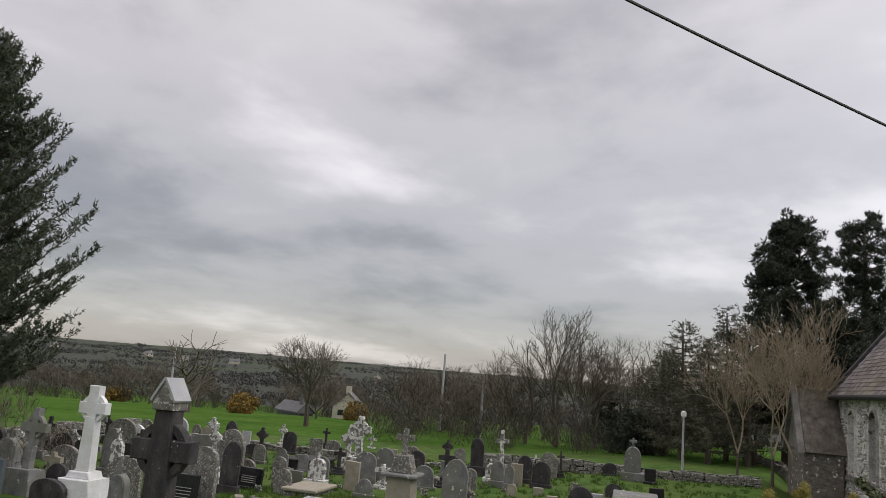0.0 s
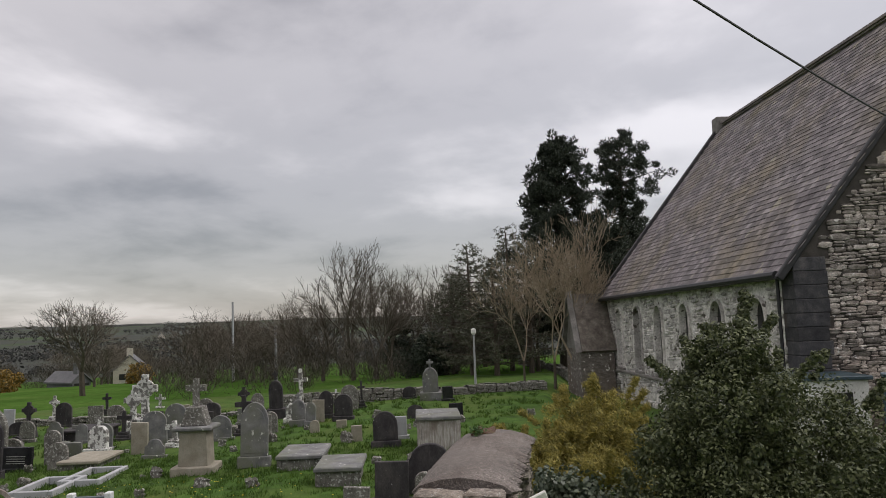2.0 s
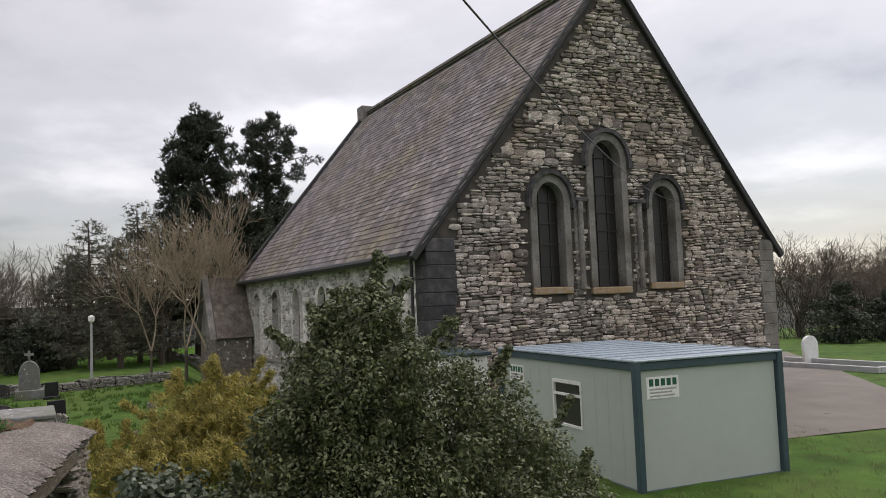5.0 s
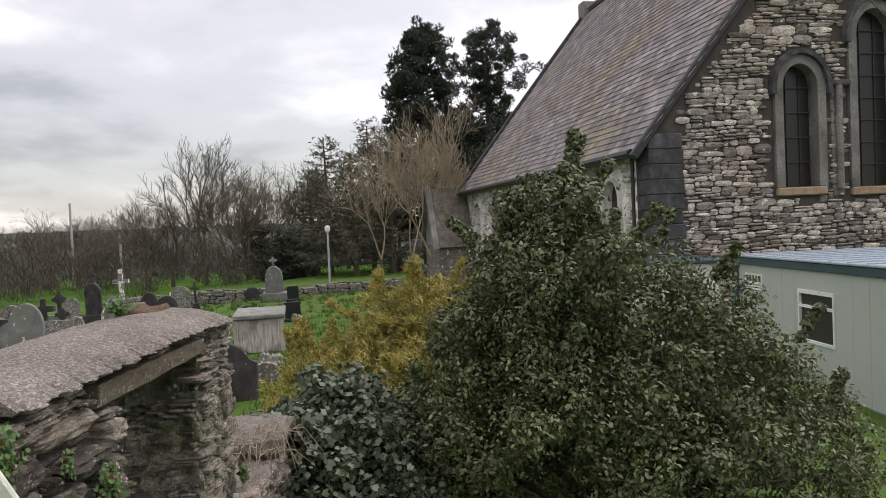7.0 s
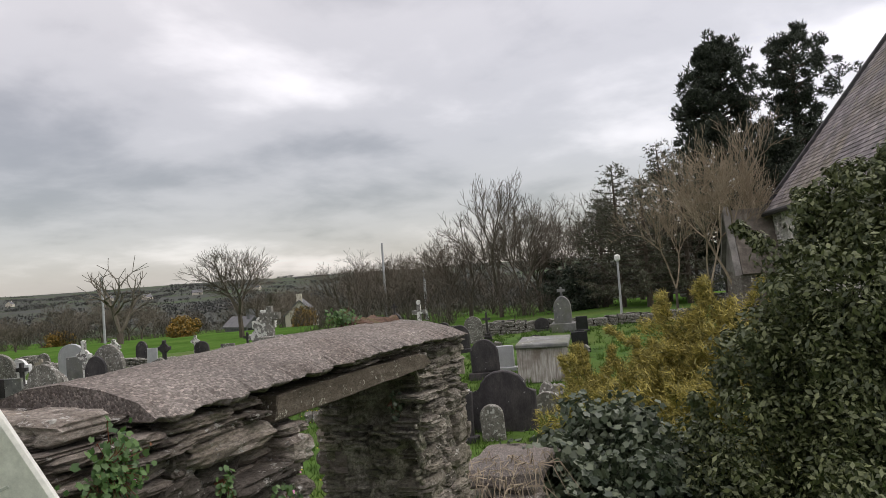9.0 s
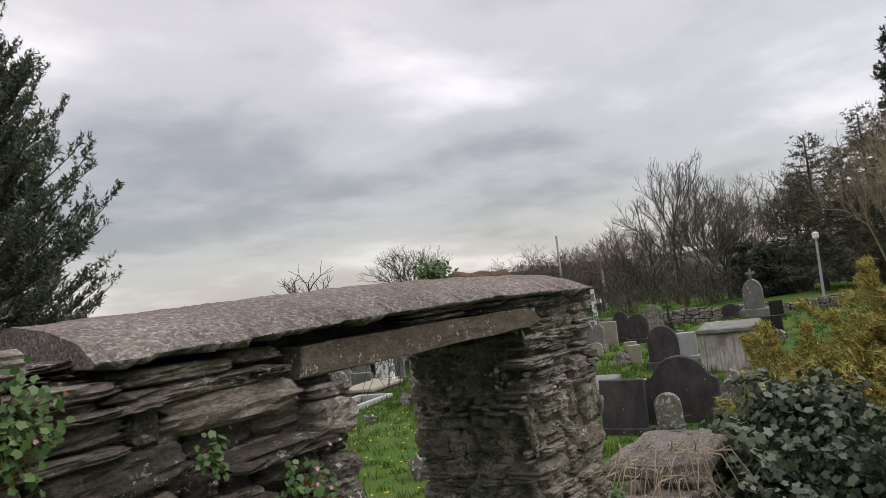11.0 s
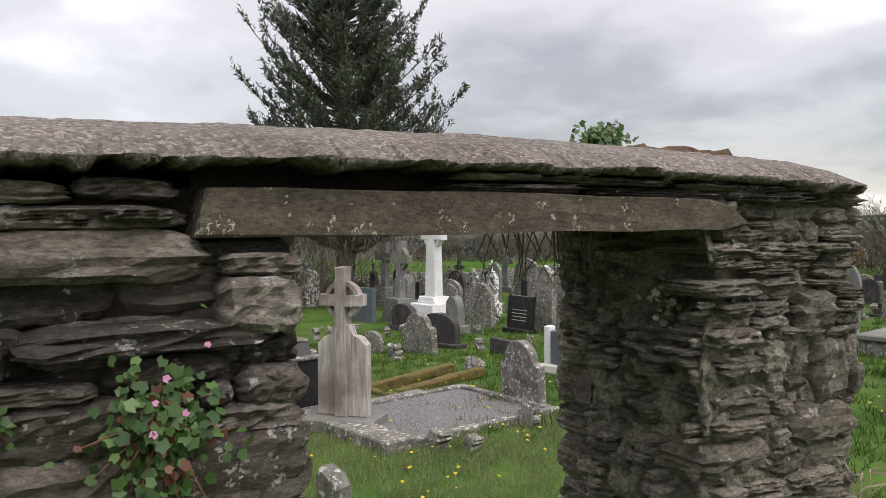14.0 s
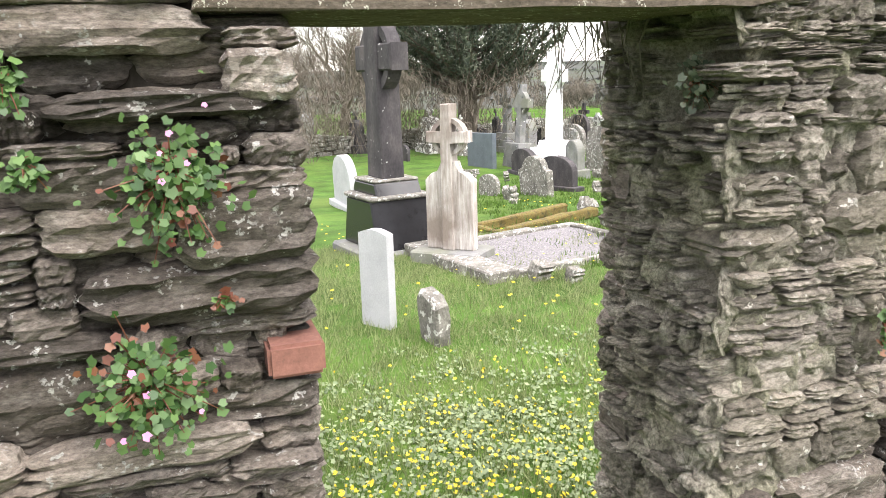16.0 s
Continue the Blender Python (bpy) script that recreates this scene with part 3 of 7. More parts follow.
def stone_mesh(name, seed, nx=10, nz=6, rough=0.16, layered=0.5):
    """A rough block of unit size, front at -y, centred on x and z: a split slate face of thin broken layers, ragged ends, sunk edges."""
    rng = random.Random(seed)
    shelf = [rng.uniform(-0.07, 0.08) * layered for _ in range(nz + 1)]
    shelf[0] += 0.04
    shelf[-1] += 0.04
    left = [rng.uniform(0, rough) * 0.5 for _ in range(nz + 1)]
    right = [rng.uniform(0, rough) * 0.5 for _ in range(nz + 1)]
    slant = rng.uniform(-0.06, 0.06)
    top = [rng.uniform(-0.5, 0.5) * rough for _ in range(nx + 1)]
    low = [rng.uniform(-0.5, 0.5) * rough for _ in range(nx + 1)]
    verts, faces = [], []
    for j in range(nz + 1):
        f = j / nz
        for i in range(nx + 1):
            g = i / nx
            x = -0.5 + left[j] * (1 - g) + g * (1 - right[j]) + rng.uniform(-0.02, 0.02)
            end = 1 - min(1, min(g, 1 - g) * 9)
            z = -0.5 + f + (1 - f) * low[i] * 0.5 + f * top[i] * 0.5 - math.copysign(end * 0.16, f - 0.5) * (abs(f - 0.5) * 2) + slant * (g - 0.5)
            rim = 0.1 * end + 0.05 * (1 if j in (0, nz) else 0)
            y = -0.5 + rim + shelf[j] + rng.uniform(-0.045, 0.045) + 0.05 * noise.noise((g * 3 + seed, f * 2, 0))
            verts.append((x, y, z))
    n = nx + 1
    for j in range(nz):
        for i in range(nx):
            a = j * n + i
            faces.append((a, a + 1, a + n + 1, a + n))
    edge = [i for i in range(n)] + [j * n + nx for j in range(1, nz + 1)] + [nz * n + i for i in range(nx - 1, -1, -1)] + [j * n for j in range(nz - 1, 0, -1)]
    base = len(verts)
    verts += [(verts[k][0] * 0.97, 0.5, verts[k][2] * 0.95) for k in edge]
    m = len(edge)
    for k in range(m):
        faces.append((edge[(k + 1) % m], edge[k], base + k, base + (k + 1) % m))
    me = bpy.data.meshes.new(name)
    me.from_pydata(verts, [], faces)
    me.update()
    return me


def pool(name, material, count, seed, **k):
    made = []
    for i in range(count):
        me = stone_mesh(name, seed + i, **k)
        me.materials.append(M[material])
        for p in me.polygons:
            p.use_smooth = False
        made.append(me)
    return made


def courses(u0, u1, v0, v1, thick, length, rng, skip=None):
    """Rubble courses: (u, v, width, height) of stones in uneven beds that wander and now and then double."""
    rows, v = [], v0
    while v < v1 - thick[0] * 0.5:
        h = min(rng.uniform(*thick) * (1.7 if rng.random() < 0.18 else 1), v1 - v)
        u = u0 + rng.uniform(-0.3, 0) * length[0]
        while u < u1:
            w = min(rng.uniform(*length) * (0.6 + 0.5 * min(h / thick[1], 1.4)), u1 - u)
            if u1 - u - w < length[0] * 0.5:
                w = u1 - u
            a = max(u, u0)
            if u + w - a > 0.02:
                wob = 0.25 * thick[1] * math.sin(u * 2.3 + v * 3)
                if h > thick[1] * 0.9 and rng.random() < 0.4:
                    cut = rng.uniform(0.35, 0.65)
                    rows.append((a, v + wob, u + w - a, h * cut))
                    rows.append((a + 0.02, v + wob + h * cut, u + w - a - 0.02, h * (1 - cut)))
                else:
                    rows.append((a, v + wob, u + w - a, h))
            u += w
        v += h
    return [r for r in rows if not (skip and skip(*r))]


def lay(name, meshes, m, rows, parent, rng, proud=0.04, depth=0.22, gap=0.012, tilt=2.5):
    """Stones of rows as single objects on a face: m takes x along the face, -y out of it, z up."""
    for u, v, w, h in rows:
        ob = new(name, rng.choice(meshes))
        ob.parent = parent
        d = depth * rng.uniform(0.8, 1.2)
        out = rng.uniform(-0.3, 1.0) * proud
        turn = Matrix.Rotation(radians(rng.uniform(-tilt, tilt)), 4, "Y") @ Matrix.Rotation(radians(rng.uniform(-4, 4)), 4, "Z")
        ob.matrix_basis = m @ Matrix.Translation((u + w / 2, d / 2 - out, v + h / 2)) @ turn @ Matrix.Diagonal((max(w - gap, 0.02) * 1.06, d, max(h - gap, 0.012) * 1.1, 1))


rng = random.Random(11)
WL, WR, DL, DR, WT, HEAD = -0.92, 1.86, 0.17, 1.2, 0.6, 2.25
old_wall = thing("wall_doorway", pose(0, 0, 0), "ruined dry slate rubble wall with a doorway under a stone lintel", "wall", kind="structure")
bm = bmesh.new()
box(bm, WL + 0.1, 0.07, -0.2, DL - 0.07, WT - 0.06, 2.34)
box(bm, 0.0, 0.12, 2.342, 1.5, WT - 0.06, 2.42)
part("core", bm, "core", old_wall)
# the pier's heart: mortar weathered into pits, with a hollow under the lintel's bearing
bm = roughen(boxed(DR + 0.012, 0.012, 0.9, WR - 0.05, WT - 0.04, 2.4), 72, 0.02, 24, 5)
for v in bm.verts:
    p = v.co
    pit = 0.06 * max(0.0, noise.noise(p * 11) - 0.12) + 0.05 * max(0.0, noise.noise(p * 27 + Vector((4, 0, 0))) - 0.05) + 0.012 * noise.noise(p * 60)
    hollow = math.exp(-((p.y - 0.17) / 0.13) ** 2 - ((p.z - 2.12) / 0.13) ** 2) + 0.6 * math.exp(-((p.y - 0.1) / 0.05) ** 2 - ((p.z - 1.72) / 0.2) ** 2)
    if p.x < DR + 0.12:
        p.x += pit + 0.17 * hollow * (1 if p.x < DR + 0.1 else 0)
    if p.y < 0.08:
        p.y += pit
part("core", bm, "mortar", old_wall, "crumbling lime mortar")
part("core", boxed(DR + 0.04, 0.05, -0.2, WR - 0.06, WT - 0.06, 0.9), "mortar", old_wall)
near_pool = pool("stone", "wallstone", 22, 100)
pier_pool = pool("stone", "pierstone", 18, 200, rough=0.25)
small_pool = pool("stone", "mortar", 14, 300, rough=0.45)

# the large stones that mark the left side, then beds of slate between them
KEY = [(-0.42, 2.18, 0.43, 0.085), (-0.30, 2.06, 0.40, 0.05), (0.02, 2.09, 0.15, 0.09), (0.03, 2.185, 0.15, 0.04), (0.06, 2.025, 0.12, 0.06),
       (0.05, 1.955, 0.13, 0.065), (-0.10, 1.775, 0.28, 0.145), (-0.28, 1.66, 0.46, 0.11), (-0.60, 1.45, 0.35, 0.14), (-0.12, 1.61, 0.30, 0.048), (-0.62, 1.96, 0.25, 0.1)]
PIER = [(1.51, 1.825, 0.105, 0.075), (1.625, 1.79, 0.15, 0.16), (1.24, 2.2, 0.16, 0.03), (1.2, 2.09, 0.2, 0.045), (1.55, 1.99, 0.16, 0.1), (1.22, 1.96, 0.19, 0.05), (1.24, 1.8, 0.2, 0.055), (1.22, 1.62, 0.24, 0.09), (1.2, 1.43, 0.36, 0.07), (1.53, 1.68, 0.27, 0.1), (1.2, 1.24, 0.42, 0.12), (1.68, 1.28, 0.17, 0.15)]


# where the lintel's end and the brick sit
SEATS = [(-0.02, 2.235, 0.22, 0.12), (0.055, 1.5, 0.16, 0.105)]


def clear_of(keys):
    def hidden(u, v, w, h):
        for a, b, c, d in keys:
            if u < a + c - 0.03 and u + w > a + 0.03 and v < b + d - 0.012 and v + h > b + 0.012:
                return True
        return False
    return hidden


def trim(rows, keys):
    """Beds cut back where a key stone takes their place."""
    kept = []
    for u, v, w, h in rows:
        for a, b, c, d in keys:
            if v < b + d - 0.012 and v + h > b + 0.012 and u < a + c and u + w > a:
                if u < a and u + w <= a + c + 0.05:
                    w = a - u
                elif u >= a - 0.05 and u + w > a + c:
                    w, u = u + w - a - c, a + c
                else:
                    w = a - u
        if w > 0.05:
            kept.append((u, v, w, h))
    return [r for r in kept if not clear_of(keys)(*r)]


front = Matrix.Identity(4)
left_rows = trim(courses(WL, DL, 1.15, 2.3, (0.035, 0.095), (0.16, 0.45), rng), KEY + SEATS)
pier_rows = trim(courses(DR + 0.05, WR - 0.03, 1.0, 2.38, (0.02, 0.055), (0.05, 0.22), rng), PIER)
# small stones packed behind the open joints
behind = Matrix.Translation((0, 0.05, 0))
lay("stone", near_pool, behind, courses(WL, DL - 0.05, 1.15, 2.24, (0.04, 0.09), (0.12, 0.3), rng), old_wall, rng, 0.02, 0.15, 0.004)
lay("stone", near_pool, front, left_rows, old_wall, rng, 0.05, 0.2, 0.006)
lay("stone", near_pool, front, KEY, old_wall, rng, 0.06, 0.26, 0.004, 1.5)
lay("stone", pier_pool, front, pier_rows, old_wall, rng, 0.022, 0.12, 0.007, 5)
lay("stone", pier_pool, front, PIER, old_wall, rng, 0.035, 0.2, 0.004, 1.5)
# thin beds over the lintel and under the coping
lay("stone", near_pool, front, courses(-0.9, -0.04, 2.27, 2.36, (0.03, 0.05), (0.2, 0.5), rng), old_wall, rng, 0.05, 0.25, 0.004)
lay("stone", near_pool, front, courses(0.5, 1.84, 2.335, 2.385, (0.02, 0.03), (0.25, 0.55), rng), old_wall, rng, 0.03, 0.25, 0.004, 1)
lay("stone", near_pool, Matrix.Translation((0, 0.08, 0)), courses(-0.9, -0.54, 2.34, 2.395, (0.012, 0.022), (0.14, 0.3), rng), old_wall, rng, 0.06, 0.3, 0.002, 3)
# lower beds and the faces seldom seen
lay("stone", near_pool, front, courses(WL, DL, -0.1, 1.15, (0.08, 0.15), (0.2, 0.5), rng), old_wall, rng, 0.05, 0.22)
lay("stone", near_pool, front, courses(DR, WR, -0.1, 1.0, (0.08, 0.15), (0.2, 0.4), rng), old_wall, rng, 0.04, 0.22)
# the jamb: from the front edge back through the thickness, mortar over small stones
jamb = Matrix.Translation((DR, WT - 0.03, 0)) @ pose(0, 0, 0, 0, 0, -90)
def in_hollow(u, v, w, h):
    y = WT - 0.03 - u - w / 2
    return ((y - 0.17) / 0.15) ** 2 + ((v + h / 2 - 2.12) / 0.15) ** 2 < 1 or (abs(y - 0.1) < 0.05 and abs(v + h / 2 - 1.72) < 0.2) or rng.random() < 0.2


lay("stone", small_pool, jamb, courses(0.0, WT - 0.05, 0.9, HEAD + 0.12, (0.018, 0.05), (0.04, 0.16), rng, in_hollow), old_wall, rng, 0.022, 0.1, 0.012, 9)
lay("stone", small_pool, jamb, courses(0.0, WT - 0.05, -0.1, 0.9, (0.08, 0.14), (0.12, 0.3), rng), old_wall, rng, 0.04, 0.14, 0.0, 6)
jamb_left = Matrix.Translation((DL, 0.03, 0)) @ pose(0, 0, 0, 0, 0, 90)
lay("stone", near_pool, jamb_left, courses(0.0, WT - 0.05, 1.0, HEAD, (0.05, 0.1), (0.15, 0.35), rng), old_wall, rng, 0.0, 0.14)
# ends of the wall
lay("stone", near_pool, Matrix.Translation((WR - 0.03, 0.02, 0)) @ pose(0, 0, 0, 0, 0, 90), courses(0, WT - 0.05, 0.9, 2.38, (0.03, 0.07), (0.1, 0.3), rng), old_wall, rng, 0.04, 0.16)
lay("stone", near_pool, Matrix.Translation((WL + 0.03, WT, 0)) @ pose(0, 0, 0, 0, 0, -90), courses(0, WT, 1.0, 2.42, (0.03, 0.08), (0.15, 0.4), rng), old_wall, rng, 0.04, 0.16)
back_rows = courses(-WR, -DR, 0.2, 2.38, (0.07, 0.14), (0.15, 0.35), rng) + courses(-DL, -WL, 0.2, 2.38, (0.07, 0.14), (0.15, 0.35), rng)
lay("stone", near_pool, Matrix.Translation((0, WT, 0)) @ pose(0, 0, 0, 0, 0, 180), back_rows, old_wall, rng, 0.03, 0.16)


# lintel: a long slate beam, its right end split to a point
bm = prism([(-0.022, 2.252), (0.5, 2.256), (0.9, 2.262), (1.24, 2.262), (1.35, 2.276), (1.28, 2.32), (1.21, 2.338), (0.55, 2.342), (0.0, 2.338), (-0.012, 2.3)], 0.5, 0.006, y0=-0.02)
bmesh.ops.triangulate(bm, faces=bm.faces)
roughen(bm, 3, 0.006, 9, 3)
lintel = part("lintel", bm, "lintel", None, smooth=False)
tagged(lintel, "long flat brown slate lintel speckled with lichen", "lintel")

# coping: one cast slab with a rounded back, broken along its front edge
def coping():
    xs = np.linspace(-0.59, 1.93, 330)
    prof = [(-0.05, 0.004), (-0.066, 0.014), (0.03, 0.058), (0.16, 0.094), (0.32, 0.112), (0.47, 0.1), (0.6, 0.06), (0.66, 0.02), (0.65, 0.0)]
    verts, faces = [], []
    for x in xs:
        end = smooth01((1.96 - x) / 0.26) ** 0.5
        for k, (y, z) in enumerate(prof):
            chip = 0.0
            if k < 2:
                chip = 0.075 * max(0, noise.noise((x * 4.5, 0, 2))) + 0.045 * noise.noise((x * 13, 0, 5)) + 0.035 * noise.noise((x * 37, 0, 1)) + 0.018 * noise.noise((x * 90, 0, 1))
            base = 2.375 + 0.012 * math.sin(x * 2.1) + (0.016 * noise.noise((x * 6, 1, 0)) + 0.018 * noise.noise((x * 24, 3, 0)) + 0.012 * noise.noise((x * 57, 3, 0)) if k in (0, 8) else 0)
            yy = 0.3 + (y + chip - 0.3) * (0.55 + 0.45 * end)
            verts.append((x, yy + 0.008 * noise.noise((x * 8, y * 8, 0)), base + z * (0.3 + 0.7 * end) + 0.005 * noise.noise((x * 7, y * 7, 4)) + 0.003 * noise.noise((x * 40, y * 40, 4)) - (1 - end) * 0.03))
    n = len(prof)
    for i in range(len(xs) - 1):
        for k in range(n):
            a, b = i * n + k, i * n + (k + 1) % n
            faces.append((a, b, b + n, a + n))
    faces.append(tuple(range(n))[::-1])
    faces.append(tuple(range((len(xs) - 1) * n, len(xs) * n)))
    ob = pydata("coping_slab", verts, faces, "coping", smooth=True)
    for p in ob.data.polygons:
        p.use_smooth = p.normal.z > 0.45
    return tagged(ob, "thick rounded pebbly concrete coping slab capping the rubble wall", "coping")


coping()
brick = part("brick", boxed(0.062, -0.035, 1.515, 0.182, 0.19, 1.587, bevel=0.008, seg=2), "brick", None)
tagged(brick, "single chipped red brick wedged into the slate wall", "brick")

# herbs growing from the joints
def herb(x, y, z, size, count, seed, flowers=0, red=0.15, name="wall_herb", label="bright green herb with pink flowers rooted in a wall joint"):
    r = np.random.default_rng(seed)
    count = int(count * 4.6)
    root = thing(name, pose(x, y, z), label, "plant", "herbs on the wall")
    c = r.normal(size=(count, 3)) * (size * 0.3, size * 0.16, size * 0.34)
    c[:, 1] = -np.abs(c[:, 1]) - 0.01
    if name == "wall_plant":
        c = r.normal(size=(count, 3)) * (0.034, 0.03, 0.02) + (0, 0, 0.012)
    nrm = r.normal(size=(count, 3)) * 0.5 + (0, -1, 0.5)
    cut = int(count * red)
    leaves("leaf", c[cut:], nrm[cut:], 0.022, "ivy" if name == "wall_ivy" else "herb", root, aspect=0.95, seed=seed, shape="lobed")
    if cut:
        leaves("red_leaf", c[:cut], nrm[:cut], 0.02, "redleaf", root, "reddened leaf", aspect=0.9, seed=seed + 1, shape="lobed")
    stems = bmesh.new()
    for p in c[::4]:
        tube([Vector((0, 0.03, 0)), Vector(p) * 0.55 + Vector((0, -0.01, 0.01)), Vector(p)], [0.002, 0.0016, 0.001], 3, stems)
    part("stem", stems, "redleaf", root)["kind"] = "stuff"
    if flowers:
        leaves("flower", r.normal(size=(flowers, 3)) * (size * 0.4, 0.01, size * 0.4) + (0, -size * 0.45, 0.02), np.tile((0, -1, 0.3), (flowers, 1)), 0.016, "pink", root, aspect=1, seed=seed, shape="lobed")


herb(-0.085, -0.05, 1.95, 0.15, 74, 1, 5, 0.13)
herb(-0.165, -0.05, 1.55, 0.16, 78, 2, 5, 0.16)
herb(-0.01, -0.05, 1.705, 0.03, 5, 3, 0, 0.6)
herb(-0.8, -0.06, 2.28, 0.15, 70, 4, 1, 0.02)
herb(-0.47, -0.05, 1.9, 0.06, 10, 5, 1, 0.3)
herb(-0.34, -0.04, 2.13, 0.06, 12, 6, 0, 0)
herb(-0.33, -0.04, 1.98, 0.05, 10, 16, 0, 0)
herb(1.75, -0.05, 1.41, 0.1, 36, 7, 1, 0.25)
herb(1.22, 0.16, 2.08, 0.1, 22, 8, 0, 0.0, "wall_ivy", "dark green ivy trailing in the doorway's jamb")
herb(1.24, 0.43, 2.52, 0.085, 60, 9, 0, 0.0, "wall_plant", "clump of fresh green leaves on the coping slab")
# dead stems hanging under the lintel
bm = bmesh.new()
for i in range(26):
    x, y = rng.uniform(0.9, 1.2), rng.uniform(0.3, 0.62)
    a = Vector((x, y, 2.26))
    tube([a, a + Vector((rng.uniform(-.04, .04), rng.uniform(-.03, .03), -0.07)), a + Vector((rng.uniform(-.06, .06), rng.uniform(-.05, .05), -rng.uniform(0.1, 0.24)))], [0.003, 0.002, 0.001], 3, bm)
tagged(part("dead_stems", bm, "twig"), "dry brown stems hanging under the lintel", "plant", kind="stuff")
bm = roughen(boxed(1.3, 0.3, 2.47, 1.66, 0.5, 2.505, bevel=0.015), 6, 0.03, 14, 5)
tagged(part("moss_patch", bm, "soil", smooth=True), "brown moss and soil on the coping slab", "moss")

# the wall runs on to the east as a low ruin under ivy
low = thing("wall_low", pose(0, 0, 0), "collapsed low rubble wall with flat topping stones", "wall", kind="structure")
part("core", roughen(boxed(1.85, 0.08, -0.1, 5.4, 0.6, 1.02), 6, 0.06, 3, 2), "mortar", low)
lay("stone", near_pool, front, courses(1.88, 3.4, 0.3, 1.12, (0.06, 0.12), (0.15, 0.4), rng), low, rng, 0.05, 0.25)
bm = roughen(boxed(2.12, 0.0, 1.02, 2.85, 0.5, 1.16, bevel=0.05), 9, 0.075, 3.1, 8)
part("topping_stone", bm, "coping", low, "flat grey topping stone")
bm = roughen(boxed(3.0, 0.0, 1.12, 3.9, 0.6, 1.3, bevel=0.04), 9, 0.07, 3.3, 18)
part("topping_stone", bm, "coping", low)
bm = bmesh.new()
for i in range(75):
    p0 = Vector((rng.uniform(2.5, 3.4), rng.uniform(-0.1, 0.5), 1.3))
    d = Vector((rng.uniform(-0.5, 0.1), rng.uniform(-0.35, 0.1), 0))
    tube([p0, p0 + d * 0.5 + Vector((0, 0, rng.uniform(0.0, 0.08))), p0 + d + Vector((0, 0, rng.uniform(-0.3, -0.02)))], [0.005, 0.004, 0.002], 3, bm)
tagged(part("dry_stems", bm, "palewood"), "pale dry stems trailing over the low wall", "plant", kind="stuff")
# pale boulder by the walker's feet at the wall's west end
bm = bmesh.new()
bmesh.ops.create_icosphere(bm, subdivisions=3, radius=0.24)
for v in bm.verts:
    v.co = Vector((v.co.x * 1.2, v.co.y, v.co.z * 0.8)) * (1 + 0.3 * noise.noise(v.co * 5))
rock = part("boulder", bm, "grave_lichen", None, smooth=True, at=pose(-0.86, 0.12, 2.22) @ Matrix.Scale(0.42, 4))
tagged(rock, "pale lichen-covered boulder on the wall's end", "rock")
bm = roughen(boxed(-1.5, -0.3, 0.2, -0.85, 0.55, 1.86, bevel=0.05), 5, 0.08, 3, 4)
tagged(part("rubble_heap", bm, "wallstone"), "tumbled slate rubble at the wall's west end", "rubble", kind="stuff")

# information board beside the path: a steep panel on two posts, its corner by the wall's end
corner, down, along = Vector((-1.249, -0.279, 2.531)), Vector((0.346, -0.278, -0.896)), Vector((-0.284, 0.879, -0.382))
face = along.cross(down).normalized()
if face.y > 0:
    face = -face
board = thing("information_board", pose(0, 0, 0), "pale sloping information board with small grey print", "sign")
m = Matrix((along, -down, -face)).transposed().to_4x4()
m.translation = corner
part("panel", boxed(0, -0.62, 0.0, 0.5, 0, 0.022, bevel=0.006), "board", board, at=m)
for i in range(15):
    wid = 0.38 if i % 5 != 4 else 0.2
    part("text_line", boxed(0.06, -0.08 - i * 0.034, -0.0012, 0.06 + wid, -0.0745 - i * 0.034, 0.004), "pale_ink", board, at=m)
for a in (0.08, 0.42):
    p = corner + along * a + down * 0.5 - face * 0.05
    part("post", boxed(p.x - 0.03, p.y - 0.03, ground_z(p.x, p.y) - 0.1, p.x + 0.03, p.y + 0.03, p.z, bevel=0.006), "cabin_trim", board)


# ---- the church ----
AX = radians(11.6)
CH = Matrix.Translation((16.28, -6.52, 0)) @ Matrix.Rotation(AX, 4, "Z")   # x along the nave, -y across the gable
GW, NL, EAVE, APEX, FOOT = 14.05, 20.6, 4.95, 13.8, -0.75
church = thing("church", CH, "tall rubble stone church with steep slate roof and lancet windows", "church")


def arch(cx, w, z0, z1, n=8):
    """A pointed-round lancet outline, counter-clockwise from the front."""
    r = w / 2
    pts = [(cx - r, z0), (cx + r, z0)]
    for k in range(n + 1):
        a = math.pi * k / n
        pts.append((cx + r * math.cos(a), z1 - r * 1.15 + r * 1.15 * math.sin(a)))
    return pts


# gable: u runs across from the near corner, z up; openings are cut by building the wall around them
LANCETS = [(4.22, 1.15, 3.5, 6.75), (6.5, 1.3, 3.45, 8.2), (8.85, 1.15, 3.55, 6.8)]
SIDE = [(2.35, 1.15, 1.0, 4.0), (5.5, 1.1, 1.0, 4.0), (8.7, 1.1, 1.0, 4.0), (11.9, 1.1, 1.0, 4.0), (15.0, 1.1, 1.0, 4.0), (18.2, 1.1, 1.0, 4.0)]
gable_m = pose(0, 0, 0, 0, 0, -90)      # local x -> across the gable (-y), local -y -> out towards the walker
side_m = pose(0, 0, 0, 0, 0, 180)       # north flank: local -y -> out (+y)


